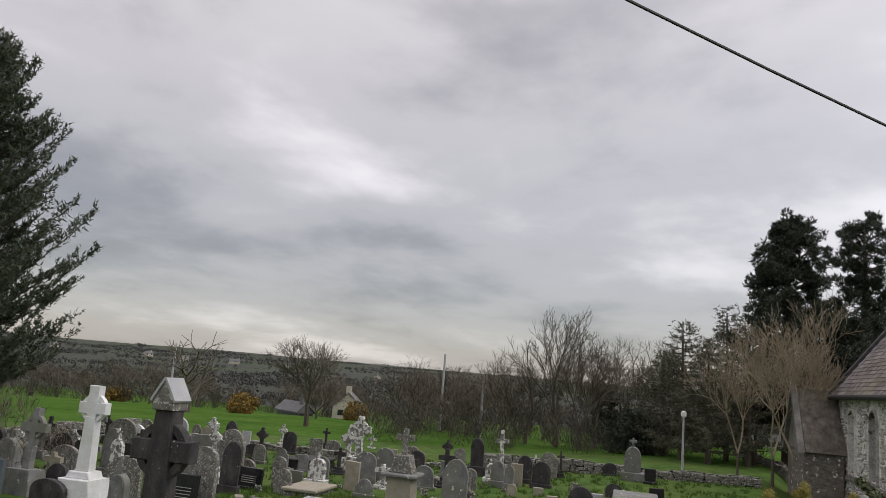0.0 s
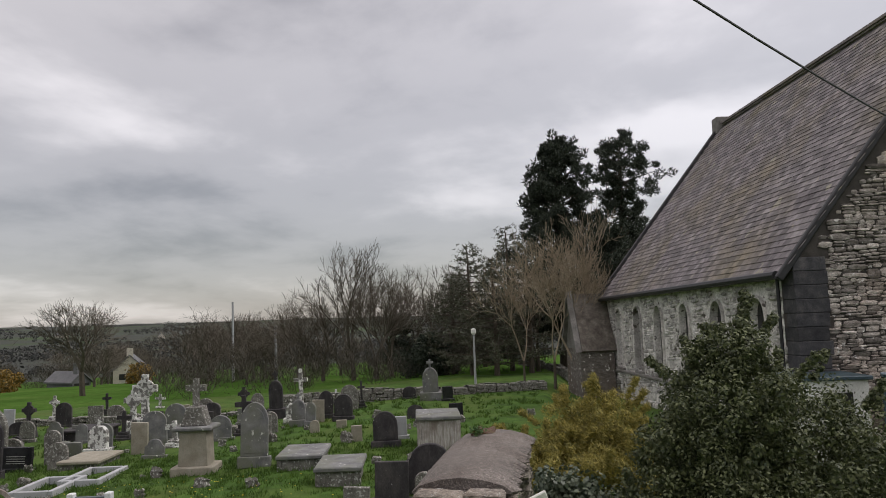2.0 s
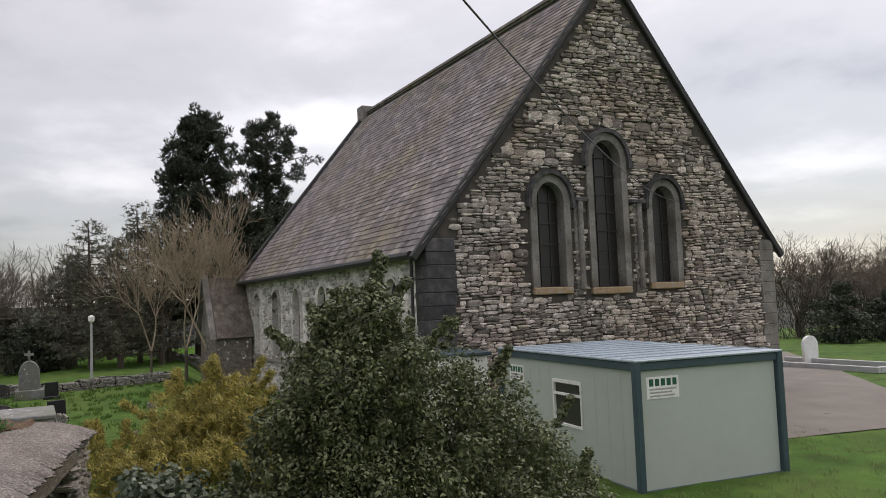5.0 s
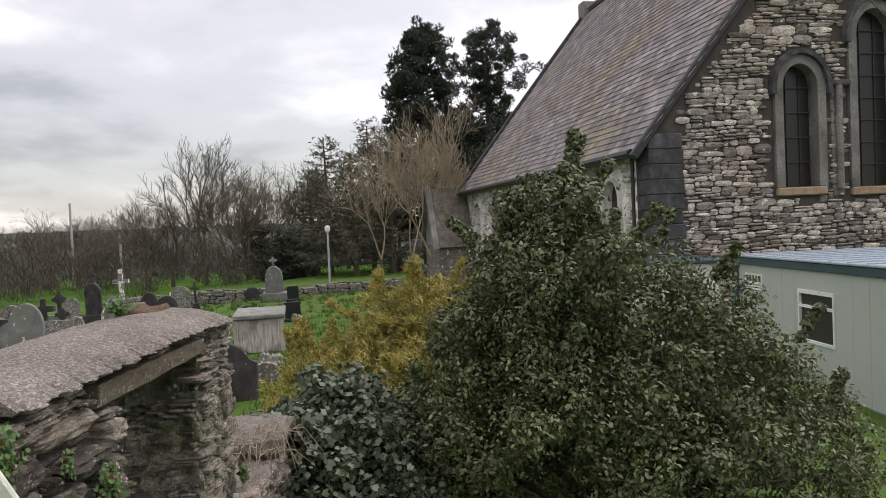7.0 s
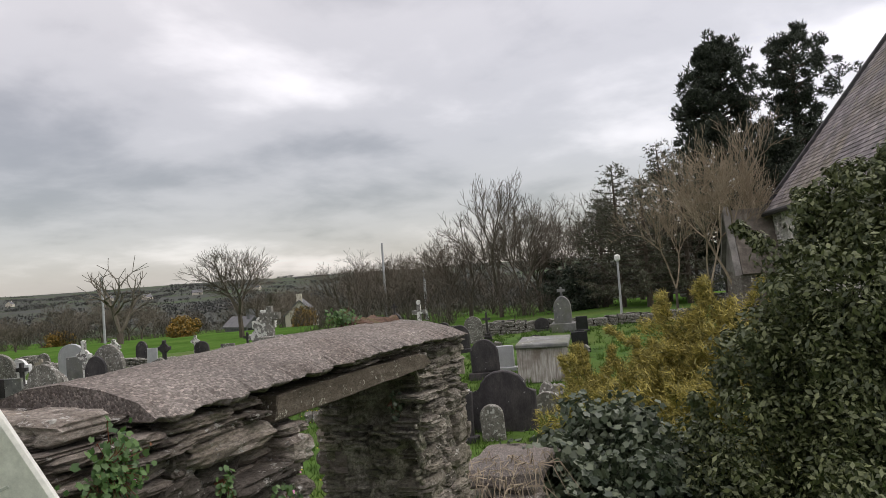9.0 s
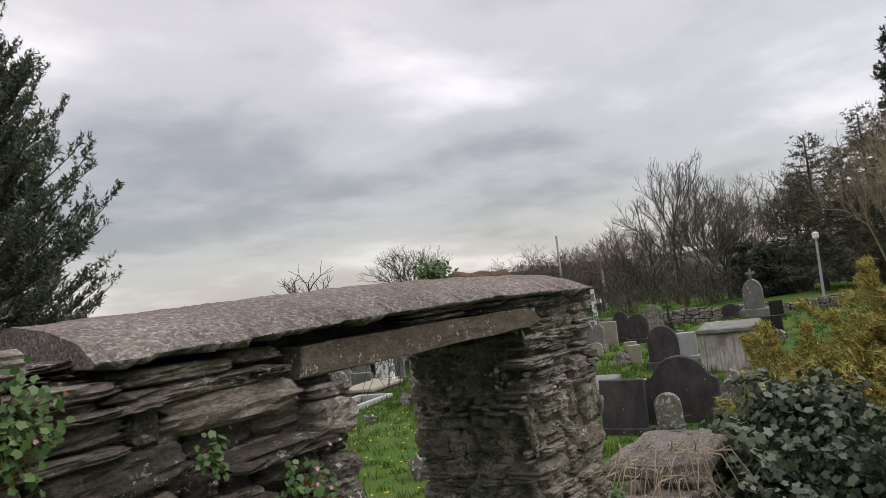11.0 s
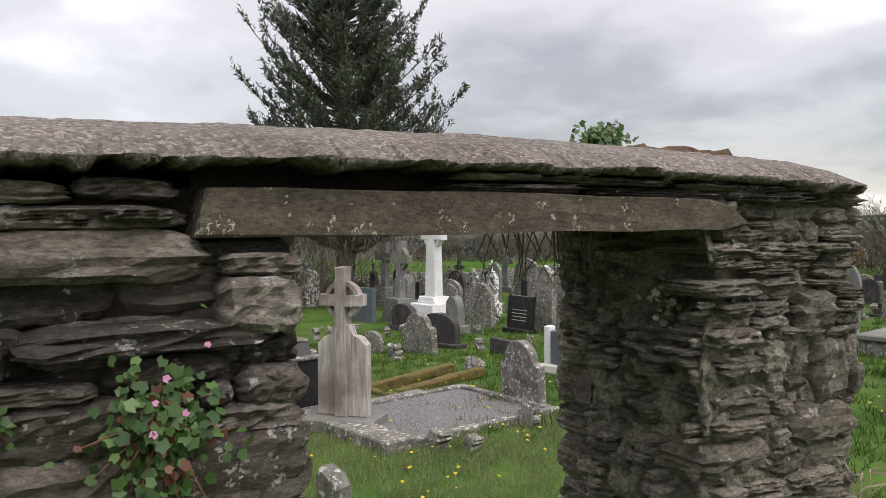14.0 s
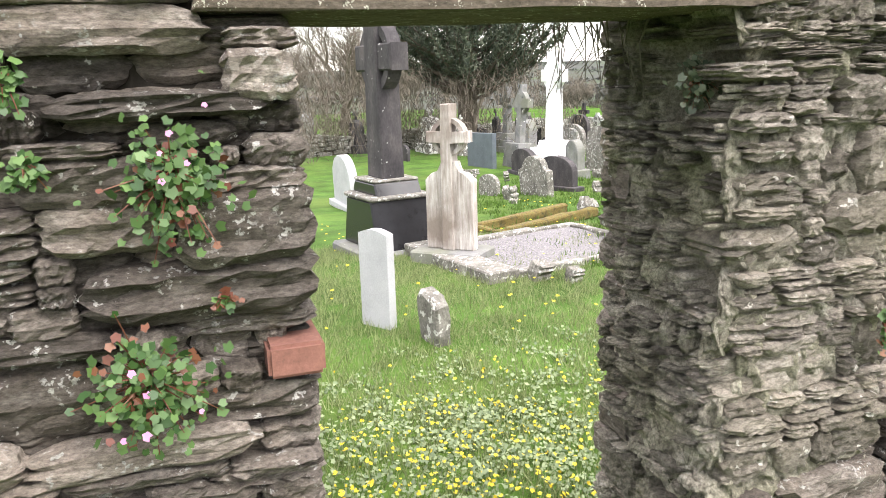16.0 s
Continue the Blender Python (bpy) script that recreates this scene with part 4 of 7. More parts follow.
def cut_wall(name, outline, holes, thick, material, m):
    """A wall of an outline in x, z with arched holes right through."""
    me = bpy.data.meshes.new(name)
    bm = bmesh.new()
    loops = [outline] + holes
    edges = []
    for lp in loops:
        vs = [bm.verts.new((x, 0, z)) for x, z in lp]
        edges += [bm.edges.new((vs[i], vs[(i + 1) % len(vs)])) for i in range(len(vs))]
    bmesh.ops.triangle_fill(bm, use_beauty=True, use_dissolve=False, edges=edges, normal=(0, -1, 0))
    r = bmesh.ops.extrude_face_region(bm, geom=list(bm.faces))
    for v in [g for g in r["geom"] if isinstance(g, bmesh.types.BMVert)]:
        v.co.y += thick
    bmesh.ops.recalc_face_normals(bm, faces=bm.faces)
    return part(name, bm, material, church, at=m)


cut_wall("gable_wall", [(0, FOOT), (GW, FOOT), (GW, EAVE), (GW / 2, APEX), (0, EAVE)], [arch(*q) for q in LANCETS], 0.8, "joint", gable_m)
cut_wall("flank_wall", [(-NL, FOOT), (-0.8, FOOT), (-0.8, EAVE), (-NL, EAVE)], [arch(-a, w, z0, z1) for a, w, z0, z1 in SIDE], 0.7, "limewash", side_m)
part("far_wall", prism([(0, FOOT), (GW, FOOT), (GW, EAVE), (GW / 2, APEX), (0, EAVE)], 0.7), "joint", church, at=Matrix.Translation((NL, 0, 0)) @ gable_m)
part("south_wall", boxed(0.8, -GW, FOOT, NL, -GW + 0.7, EAVE), "joint", church)


def in_arch(u, v, q, grow=0.0):
    cx, w, z0, z1 = q
    r = w / 2 + grow
    if abs(u - cx) > r or v < z0 - grow or v > z1 + grow:
        return False
    spring = z1 - w / 2 * 1.15
    return v <= spring or ((u - cx) / r) ** 2 + ((v - spring) / (r * 1.15)) ** 2 <= 1


crng = random.Random(5)
church_pool = pool("stone", "church", 14, 500, nx=4, nz=3, layered=0.6)
lime_pool = pool("stone", "limewash", 10, 600, nx=4, nz=3, layered=0.6)


def face_stones(rows, m, meshes, limit, keep, material, proud):
    """The rows nearest the walker as single stones, the rest joined in one mesh."""
    rows = [r for r in rows if keep(r[0] + r[2] / 2, r[1] + r[3] / 2, r[2] / 2)]
    rows.sort(key=lambda r: r[0] + 0.4 * r[1])
    m = m @ Matrix.Translation((0, -0.045, 0))
    lay("stone", meshes, m, rows[:limit], church, crng, proud, 0.2, 0.02, 1.5)
    verts, faces = [], []
    for u, v, w, h in rows[limit:]:
        me = crng.choice(meshes)
        d = 0.2
        out = crng.uniform(-0.3, 1) * proud
        base = len(verts)
        for p in me.vertices:
            verts.append((u + w / 2 + p.co.x * (w - 0.02) * 1.05, d / 2 - out + p.co.y * d, v + h / 2 + p.co.z * (h - 0.02) * 1.08))
        for q in me.polygons:
            faces.append(tuple(base + i for i in q.vertices))
    ob = pydata("rubble_facing", verts, faces, material, church, at=m)
    ob["kind"] = "stuff"


def gable_ok(u, v, half):
    slope = EAVE + (APEX - EAVE) * (1 - abs(u - GW / 2) / (GW / 2))
    if v > slope - 0.35 - half * 0.9 or u < 0.85 or u > GW - 0.5:
        return False
    return not any(in_arch(u, v, q, 0.22 + half * 0.7) for q in LANCETS)


face_stones(courses(0.7, GW - 0.4, FOOT, APEX - 0.5, (0.06, 0.17), (0.14, 0.55), crng), gable_m, church_pool, 300, gable_ok, "church", 0.06)
face_stones(courses(-NL, -0.7, FOOT, EAVE - 0.1, (0.09, 0.2), (0.18, 0.55), crng), side_m, lime_pool, 0,
            lambda u, v, half: not any(in_arch(-u, v, q, 0.2 + half * 0.6) for q in SIDE) and u < -0.9, "limewash", 0.05)

# dark dressed quoins at the near corner
for k in range(15):
    z = FOOT + k * (EAVE - FOOT) / 15
    a, b = 0.84 + crng.uniform(-0.06, 0.05), 0.55 + crng.uniform(-0.1, 0.1)
    part("quoin", boxed(-0.09 - crng.uniform(0, 0.03), -a, z + 0.002, b, 0.09, z + (EAVE - FOOT) / 15 - 0.002, bevel=0.02), "bluestone", church)
    part("quoin", boxed(-0.09, -GW - 0.05, z + 0.002, b, -GW + a * 0.8, z + (EAVE - FOOT) / 15 - 0.002, bevel=0.02), "ashlar", church)


def lancet(q, m, surround, depth=0.35):
    """A window: hood mould and surround, sill, timber frame with bars, and the glass behind."""
    cx, w, z0, z1 = q
    win = new("window")
    win.parent = church
    win.matrix_basis = m
    inner, outer = arch(cx, w - 0.14, z0, z1 - 0.07, 14), arch(cx, w + 2 * surround - 0.18, z0 - 0.02, z1 + surround - 0.09, 14)

    def band(a, b, y0, y1, name, material):
        verts, faces = [], []
        n = len(a)
        for y in (y0, y1):
            verts += [(x, y, z) for x, z in a] + [(x, y, z) for x, z in b]
        for i in range(1, n):
            j = (i + 1) % n
            faces += [(i, j, n + j, n + i), (2 * n + j, 2 * n + i, 3 * n + i, 3 * n + j), (n + i, n + j, 3 * n + j, 3 * n + i), (j, i, 2 * n + i, 2 * n + j)]
        faces += [(1, n + 1, 3 * n + 1, 2 * n + 1), (0, 2 * n, 3 * n, n)]
        pydata(name, verts, faces, material, win)

    band(inner, outer, -0.1, depth, "surround", "ashlar" if surround > 0.1 else "limewash")
    part("sill", boxed(cx - w / 2 - surround * 0.6, -0.13, z0 - 0.24, cx + w / 2 + surround * 0.6, depth, z0 - 0.022, bevel=0.03), "rust" if surround > 0.25 else "ashlar", win)
    if surround > 0.25:
        hood = arch(cx, w + 2 * surround + 0.08, z1 - w * 0.75, z1 + surround + 0.04, 14)
        hin = arch(cx, w + 2 * surround - 0.17, z1 - w * 0.75, z1 + surround - 0.085, 14)
        band(hin, hood, -0.22, 0.02, "hood_mould", "bluestone")
    part("glass", prism(arch(cx, w, z0, z1, 14), 0.03, y0=depth * 0.8), "glass", win)
    bars = bmesh.new()
    rows = int((z1 - z0) / 0.55)
    for k in range(1, rows):
        z = z0 + k * (z1 - z0) / rows
        box(bars, cx - w / 2 + 0.03, depth * 0.62, z - 0.014, cx + w / 2 - 0.03, depth * 0.7, z + 0.014)
    for x in (cx - w / 6, cx + w / 6):
        box(bars, x - 0.01, depth * 0.71, z0, x + 0.01, depth * 0.78, z1 - 0.15)
    part("glazing_bar", bars, "frame", win)


for q in LANCETS:
    lancet(q, gable_m, 0.26)
for a, w, z0, z1 in SIDE:
    lancet((-a, w, z0, z1), side_m, 0.07, 0.22)
# slim shafts between the three lights
for u in (5.31, 7.72):
    part("shaft", tube([Vector((u, -0.14, 3.4)), Vector((u, -0.14, 6.1))], [0.09, 0.09], 10), "ashlar", church, at=gable_m)
    for k in range(9):
        part("pier_stone", boxed(u - 0.17, -0.07, 3.2 + k * 0.32, u + 0.17, 0.06, 3.51 + k * 0.32, bevel=0.02), "ashlar", church, at=gable_m)
    part("shaft_cap", boxed(u - 0.36, -0.2, 6.1, u + 0.36, 0.05, 6.24, bevel=0.03), "bluestone", church, at=gable_m)
# plinth course and string under the flank windows
part("string_course", boxed(0.9, 0.0, 0.72, NL, 0.16, 0.86, bevel=0.03), "ashlar", church)

# roof: two thick slopes, courses of slates on the side that shows, ridge, verge copings, gutter
SL = math.atan2(APEX - EAVE, GW / 2)
run = math.hypot(APEX - EAVE, GW / 2) + 0.45
north = Matrix.Translation((0, 0.35, EAVE - 0.35 * math.tan(SL) + 0.06)) @ Matrix.Rotation(-SL, 4, "X") @ Matrix.Rotation(math.pi, 4, "Z")
roof = new("roof")
roof.parent = church
part("deck", boxed(-NL - 0.2, 0, -0.09, 0.02, run, 0.0), "lead", roof, at=north)
south_m = Matrix.Translation((0, -GW - 0.35, EAVE - 0.35 * math.tan(SL) + 0.06)) @ Matrix.Rotation(SL, 4, "X")
part("south_slope", boxed(0, 0, -0.09, NL + 0.2, run, 0.03), "slate", roof, at=south_m)
slate_me = []
for s in range(6):
    bm = boxed(-0.5, 0, 0, 0.5, 1, 0.02)
    rr = random.Random(s)
    for v in bm.verts:
        v.co.x += rr.uniform(-0.02, 0.02)
        v.co.y += rr.uniform(-0.02, 0.02)
    me = bpy.data.meshes.new("slate")
    bm.to_mesh(me)
    bm.free()
    me.materials.append(M["slate"])
    slate_me.append(me)
gauge, sw = 0.25, 0.36
sv, sf = [], []
for j in range(int(run / gauge)):
    off = sw / 2 if j % 2 else 0
    for i in range(int((NL + 0.2) / sw)):
        x = -(i + 0.5) * sw + off - 0.02
        tilt = 0.075 + crng.uniform(-0.01, 0.02)
        mm = north @ Matrix.Translation((x, j * gauge + crng.uniform(-.008, .008), 0.022)) @ Matrix.Rotation(-tilt, 4, "X") @ Matrix.Diagonal((sw - 0.012, gauge * 1.35, 1, 1))
        me = crng.choice(slate_me)
        if i < 11 and j < 27:
            ob = new("slate", me)
            ob.parent, ob.matrix_basis = roof, mm
        else:
            base = len(sv)
            sv += [tuple(mm @ v.co) for v in me.vertices]
            sf += [tuple(base + k for k in q.vertices) for q in me.polygons]
pydata("slate_field", sv, sf, "slate", roof)["kind"] = "stuff"
for y0, mm in ((0.0, north), (0.0, south_m)):
    xa = -0.02 if mm is north else -0.16
    part("verge_coping", boxed(xa, -0.25, -0.12, xa + 0.16, run + 0.05, 0.1, bevel=0.03), "lead", roof, at=mm)
part("far_verge", boxed(-NL - 0.35, -0.25, -0.1, -NL - 0.02, run + 0.05, 0.16, bevel=0.03), "bluestone", roof, at=north)
part("ridge", boxed(0, -GW / 2 - 0.16, APEX + 0.06, NL, -GW / 2 + 0.16, APEX + 0.3, bevel=0.08, seg=2), "slate", roof)
chim = part("ridge_stub", boxed(NL - 0.25, -GW / 2 - 0.4, APEX - 0.4, NL + 0.5, -GW / 2 + 0.4, APEX + 0.55, bevel=0.05), "ashlar", roof, "pale stone gable stub")
bm = tube([Vector((0.2, 0.42, EAVE - 0.45)), Vector((NL, 0.42, EAVE - 0.48))], [0.12, 0.12], 8)
part("gutter", bm, "lead", church)
part("downpipe", tube([Vector((0.62, 0.2, FOOT)), Vector((0.62, 0.2, EAVE - 0.5))], [0.05, 0.05], 8), "lead", church)
# the porch beyond the nave's far end
porch = thing("church_annex", CH, "low stone annex with a slate roof behind the church", "annex")
part("wall", boxed(NL - 1.5, 0.15, FOOT, NL + 2.2, 1.9, 1.9), "church", porch)
part("gable", prism([(NL - 1.5, 1.9), (NL + 2.2, 1.9), (NL + 0.35, 4.7)], 0.35), "ashlar", porch, at=pose(0, 1.6, 0))
pitch = math.atan2(2.8, 1.85)
for base, turn in ((NL - 1.62, 0), (NL + 2.32, 180)):
    part("roof", boxed(-1.8 if turn == 0 else 0.0, 0, 0, 0.0 if turn == 0 else 1.8, 3.6, 0.1), "roofannex", porch, at=Matrix.Translation((base, 0.05, 1.75)) @ pose(0, 0, 0, 0, 0, -90 + turn) @ Matrix.Rotation(pitch, 4, "X"))
part("verge", prism([(NL - 1.7, 1.75), (NL - 1.45, 1.75), (NL + 0.35, 4.62), (NL + 2.15, 1.75), (NL + 2.4, 1.75), (NL + 0.35, 5.0)], 0.3), "ashlar", porch, at=pose(0, 1.87, 0))

# the cable that runs to the gable
CABLE_END, CABLE_SAG = Vector((-21.1, 15.7, 11.9)), 2.86
tube_pts = [Vector((18.24, -16.05, 6.28)).lerp(CABLE_END, s) - Vector((0, 0, 4 * CABLE_SAG * s * (1 - s))) for s in np.linspace(0, 1, 40)]
tagged(part("power_cable", tube(tube_pts, [0.011] * 40, 5), "lead"), "black twisted overhead cable running to the church gable", "cable")

# ---- the site cabin ----
cabin = thing("site_cabin", pose(8.33, -8.18, 0, 0, 0, 5), "pale green steel site cabin with dark corner posts", "cabin")
CL, CW, CB, CT = 5.5, 3.3, -0.5, 1.95
shell = new("body")
shell.parent = cabin
# walls with a window opening in the long side
wx0, wx1, wz0, wz1 = 1.9, 3.05, 0.45, 1.42
for a in ((0.05, -0.06, CB + 0.12, wx0, 0.0, CT - 0.16), (wx1, -0.06, CB + 0.12, CL - 0.05, 0.0, CT - 0.16), (wx0, -0.06, CB + 0.12, wx1, 0.0, wz0), (wx0, -0.06, wz1, wx1, 0.0, CT - 0.16)):
    part("wall_panel", boxed(*a), "cabin", cabin)
part("wall_panel", boxed(0.0, -CW + 0.06, CB + 0.12, 0.06, -0.063, CT - 0.16), "cabin", cabin)
part("wall_panel", boxed(CL - 0.06, -CW, CB + 0.12, CL, 0, CT - 0.16), "cabin", cabin)
part("wall_panel", boxed(0.063, -CW, CB + 0.12, CL - 0.063, -CW + 0.06, CT - 0.16), "cabin", cabin)
for k in range(1, 12):
    part("rib", boxed(0.05 + k * 0.45, 0.001, CB + 0.12, 0.056 + k * 0.45, 0.004, CT - 0.16), "cabin", cabin) if not wx0 - 0.05 < 0.05 + k * 0.45 < wx1 + 0.05 else None
for x, y in ((-0.03, 0.03), (CL + 0.03, 0.03), (-0.03, -CW - 0.03), (CL + 0.03, -CW - 0.03)):
    part("corner_post", boxed(x - 0.07, y - 0.07, CB, x + 0.07, y + 0.07, CT, bevel=0.02), "cabin_trim", cabin)
for a in ((-0.03, 0.0, CT - 0.17, CL, 0.06, CT - 0.02), (-0.06, -CW, CT - 0.17, 0.0, 0.0, CT - 0.02), (-0.03, 0.0, CB, CL, 0.05, CB + 0.13), (-0.05, -CW, CB, 0.0, 0.0, CB + 0.13)):
    part("rail", boxed(*a, bevel=0.01), "cabin_trim", cabin)
part("roof", boxed(-0.1, -CW - 0.1, CT - 0.015, CL + 0.1, 0.1, CT + 0.03, bevel=0.012), "cabin_roof", cabin)
for k in range(10):
    part("roof_seam", boxed(0.3 + k * 0.53, -CW - 0.08, CT + 0.028, 0.34 + k * 0.53, 0.08, CT + 0.05), "cabin_roof", cabin)
win = new("window")
win.parent = cabin
part("frame", boxed(wx0, -0.05, wz1 - 0.07, wx1, 0.03, wz1), "white", win)
part("frame", boxed(wx0, -0.05, wz0, wx1, 0.03, wz0 + 0.05), "white", win)
part("frame", boxed(wx0, -0.05, wz0 + 0.051, wx0 + 0.04, 0.03, wz1 - 0.071), "white", win)
part("frame", boxed(wx1 - 0.04, -0.05, wz0 + 0.051, wx1, 0.03, wz1 - 0.071), "white", win)
part("transom", boxed(wx0 + 0.041, -0.05, wz1 - 0.33, wx1 - 0.041, 0.025, wz1 - 0.28), "white", win)
part("pane", boxed(wx0 + 0.04, -0.035, wz0 + 0.05, wx1 - 0.04, -0.025, wz1 - 0.07), "glass", win)


def plate(m):
    """A maker's plate: green bars on white."""
    s = new("sign_plate")
    s.parent, s.matrix_basis = cabin, m
    part("plate", boxed(0, -0.008, 0, 0.72, -0.002, 0.4), "white", s)
    for k in range(5):
        part("bar", boxed(0.06 + k * 0.13, -0.012, 0.23, 0.15 + k * 0.13, -0.0085, 0.36), "green_ink", s)
    for z, w in ((0.155, 0.6), (0.095, 0.5), (0.035, 0.56)):
        part("bar", boxed(0.06, -0.012, z, 0.06 + w, -0.0085, z + 0.03), "ink", s)


plate(pose(-0.002, -0.2, 1.25, 0, 0, -90))
plate(pose(CL - 0.35, 0.0, 1.2, 0, 0, 180))
# a lighter cabin behind it, most of it hidden
hut = thing("white_hut", pose(12.4, -6.2, 0, 0, 0, 5), "small white hut with a dark window beside the cabin", "hut")
part("wall", boxed(2.2, -1.6, -0.7, 4.2, 0, 1.75), "white", hut)
part("roof", boxed(2.1, -1.7, 1.75, 4.3, 0.1, 1.85, bevel=0.02), "cabin_trim", hut)
part("window", boxed(2.165, -1.2, 0.8, 2.195, -0.5, 1.45), "glass", hut)


# ---- graves ----
GR = radians(-78.4)                       # stones face west along the church's axis
GLABEL = {"grey": "grey limestone", "dark": "dark weathered slate", "lichen": "lichen-blotched grey stone", "pale": "pale grey granite", "white": "white marble",
          "black": "polished black granite", "slate": "blue-grey slate", "sand": "sandy-coloured stone"}
GSHAPE = {"round": "round-topped headstone", "gothic": "pointed headstone on a plinth", "flat": "square-topped headstone", "shoulder": "shouldered headstone",
          "latin": "plain cross", "cross": "cross on a stepped base", "celtic": "ringed cross on a pedestal", "finial": "gabled monument with a small cross"}
grng = random.Random(21)


def headstone_outline(style, w, h):
    r = w / 2
    if style == "round":
        rise = min(r * 0.9, h * 0.4)
        return [(-r, 0), (r, 0)] + [(r * math.cos(math.pi * k / 10), h - rise + rise * math.sin(math.pi * k / 10)) for k in range(11)]
    if style in ("gothic", "finial"):
        rise = min(r * 1.25, h * 0.4)
        right = [(r * (1 - (k / 6) ** 1.6), h - rise + rise * math.sin(math.pi / 2 * k / 6)) for k in range(6)]
        return [(-r, 0), (r, 0)] + right + [(0, h)] + [(-x, z) for x, z in right[::-1]]
    if style == "shoulder":
        s, rise = r * 0.72, min(r * 0.7, h * 0.3)
        return [(-r, 0), (r, 0), (r, h - rise - 0.05), (s, h - rise)] + [(s * math.cos(math.pi * k / 8), h - rise + rise * math.sin(math.pi * k / 8)) for k in range(1, 8)] + [(-s, h - rise), (-r, h - rise - 0.05)]
    return [(-r, 0), (r, 0), (r, h), (-r, h)]


def cross_outline(w, h, t):
    a, z = w / 2, h * 0.68
    return [(-t, 0), (t, 0), (t * 0.85, z - t), (a, z - t), (a, z + t), (t * 0.85, z + t), (t * 0.85, h), (-t * 0.85, h), (-t * 0.85, z + t), (-a, z + t), (-a, z - t), (-t * 0.85, z - t)]


def ring(bm, cz, r0, r1, y0, y1, n=20):
    v = [[bm.verts.new((r * math.sin(2 * math.pi * k / n), y, cz + r * math.cos(2 * math.pi * k / n))) for k in range(n)] for r in (r0, r1) for y in (y0, y1)]
    for k in range(n):
        j = (k + 1) % n
        for a, b in ((0, 2), (2, 3), (3, 1), (1, 0)):
            bm.faces.new((v[a][k], v[a][j], v[b][j], v[b][k]))


def celtic(root, w, h, z0, material, depth):
    t = w * 0.14
    bm = prism(cross_outline(w, h, t), depth, 0.008)
    part("cross", bm, material, root, at=pose(0, -depth / 2, z0))
    bm = bmesh.new()
    ring(bm, h * 0.68, w * 0.27, w * 0.37, -depth * 0.36, depth * 0.36)
    bmesh.ops.recalc_face_normals(bm, faces=bm.faces)
    part("wheel", bm, material, root, at=pose(0, 0, z0))


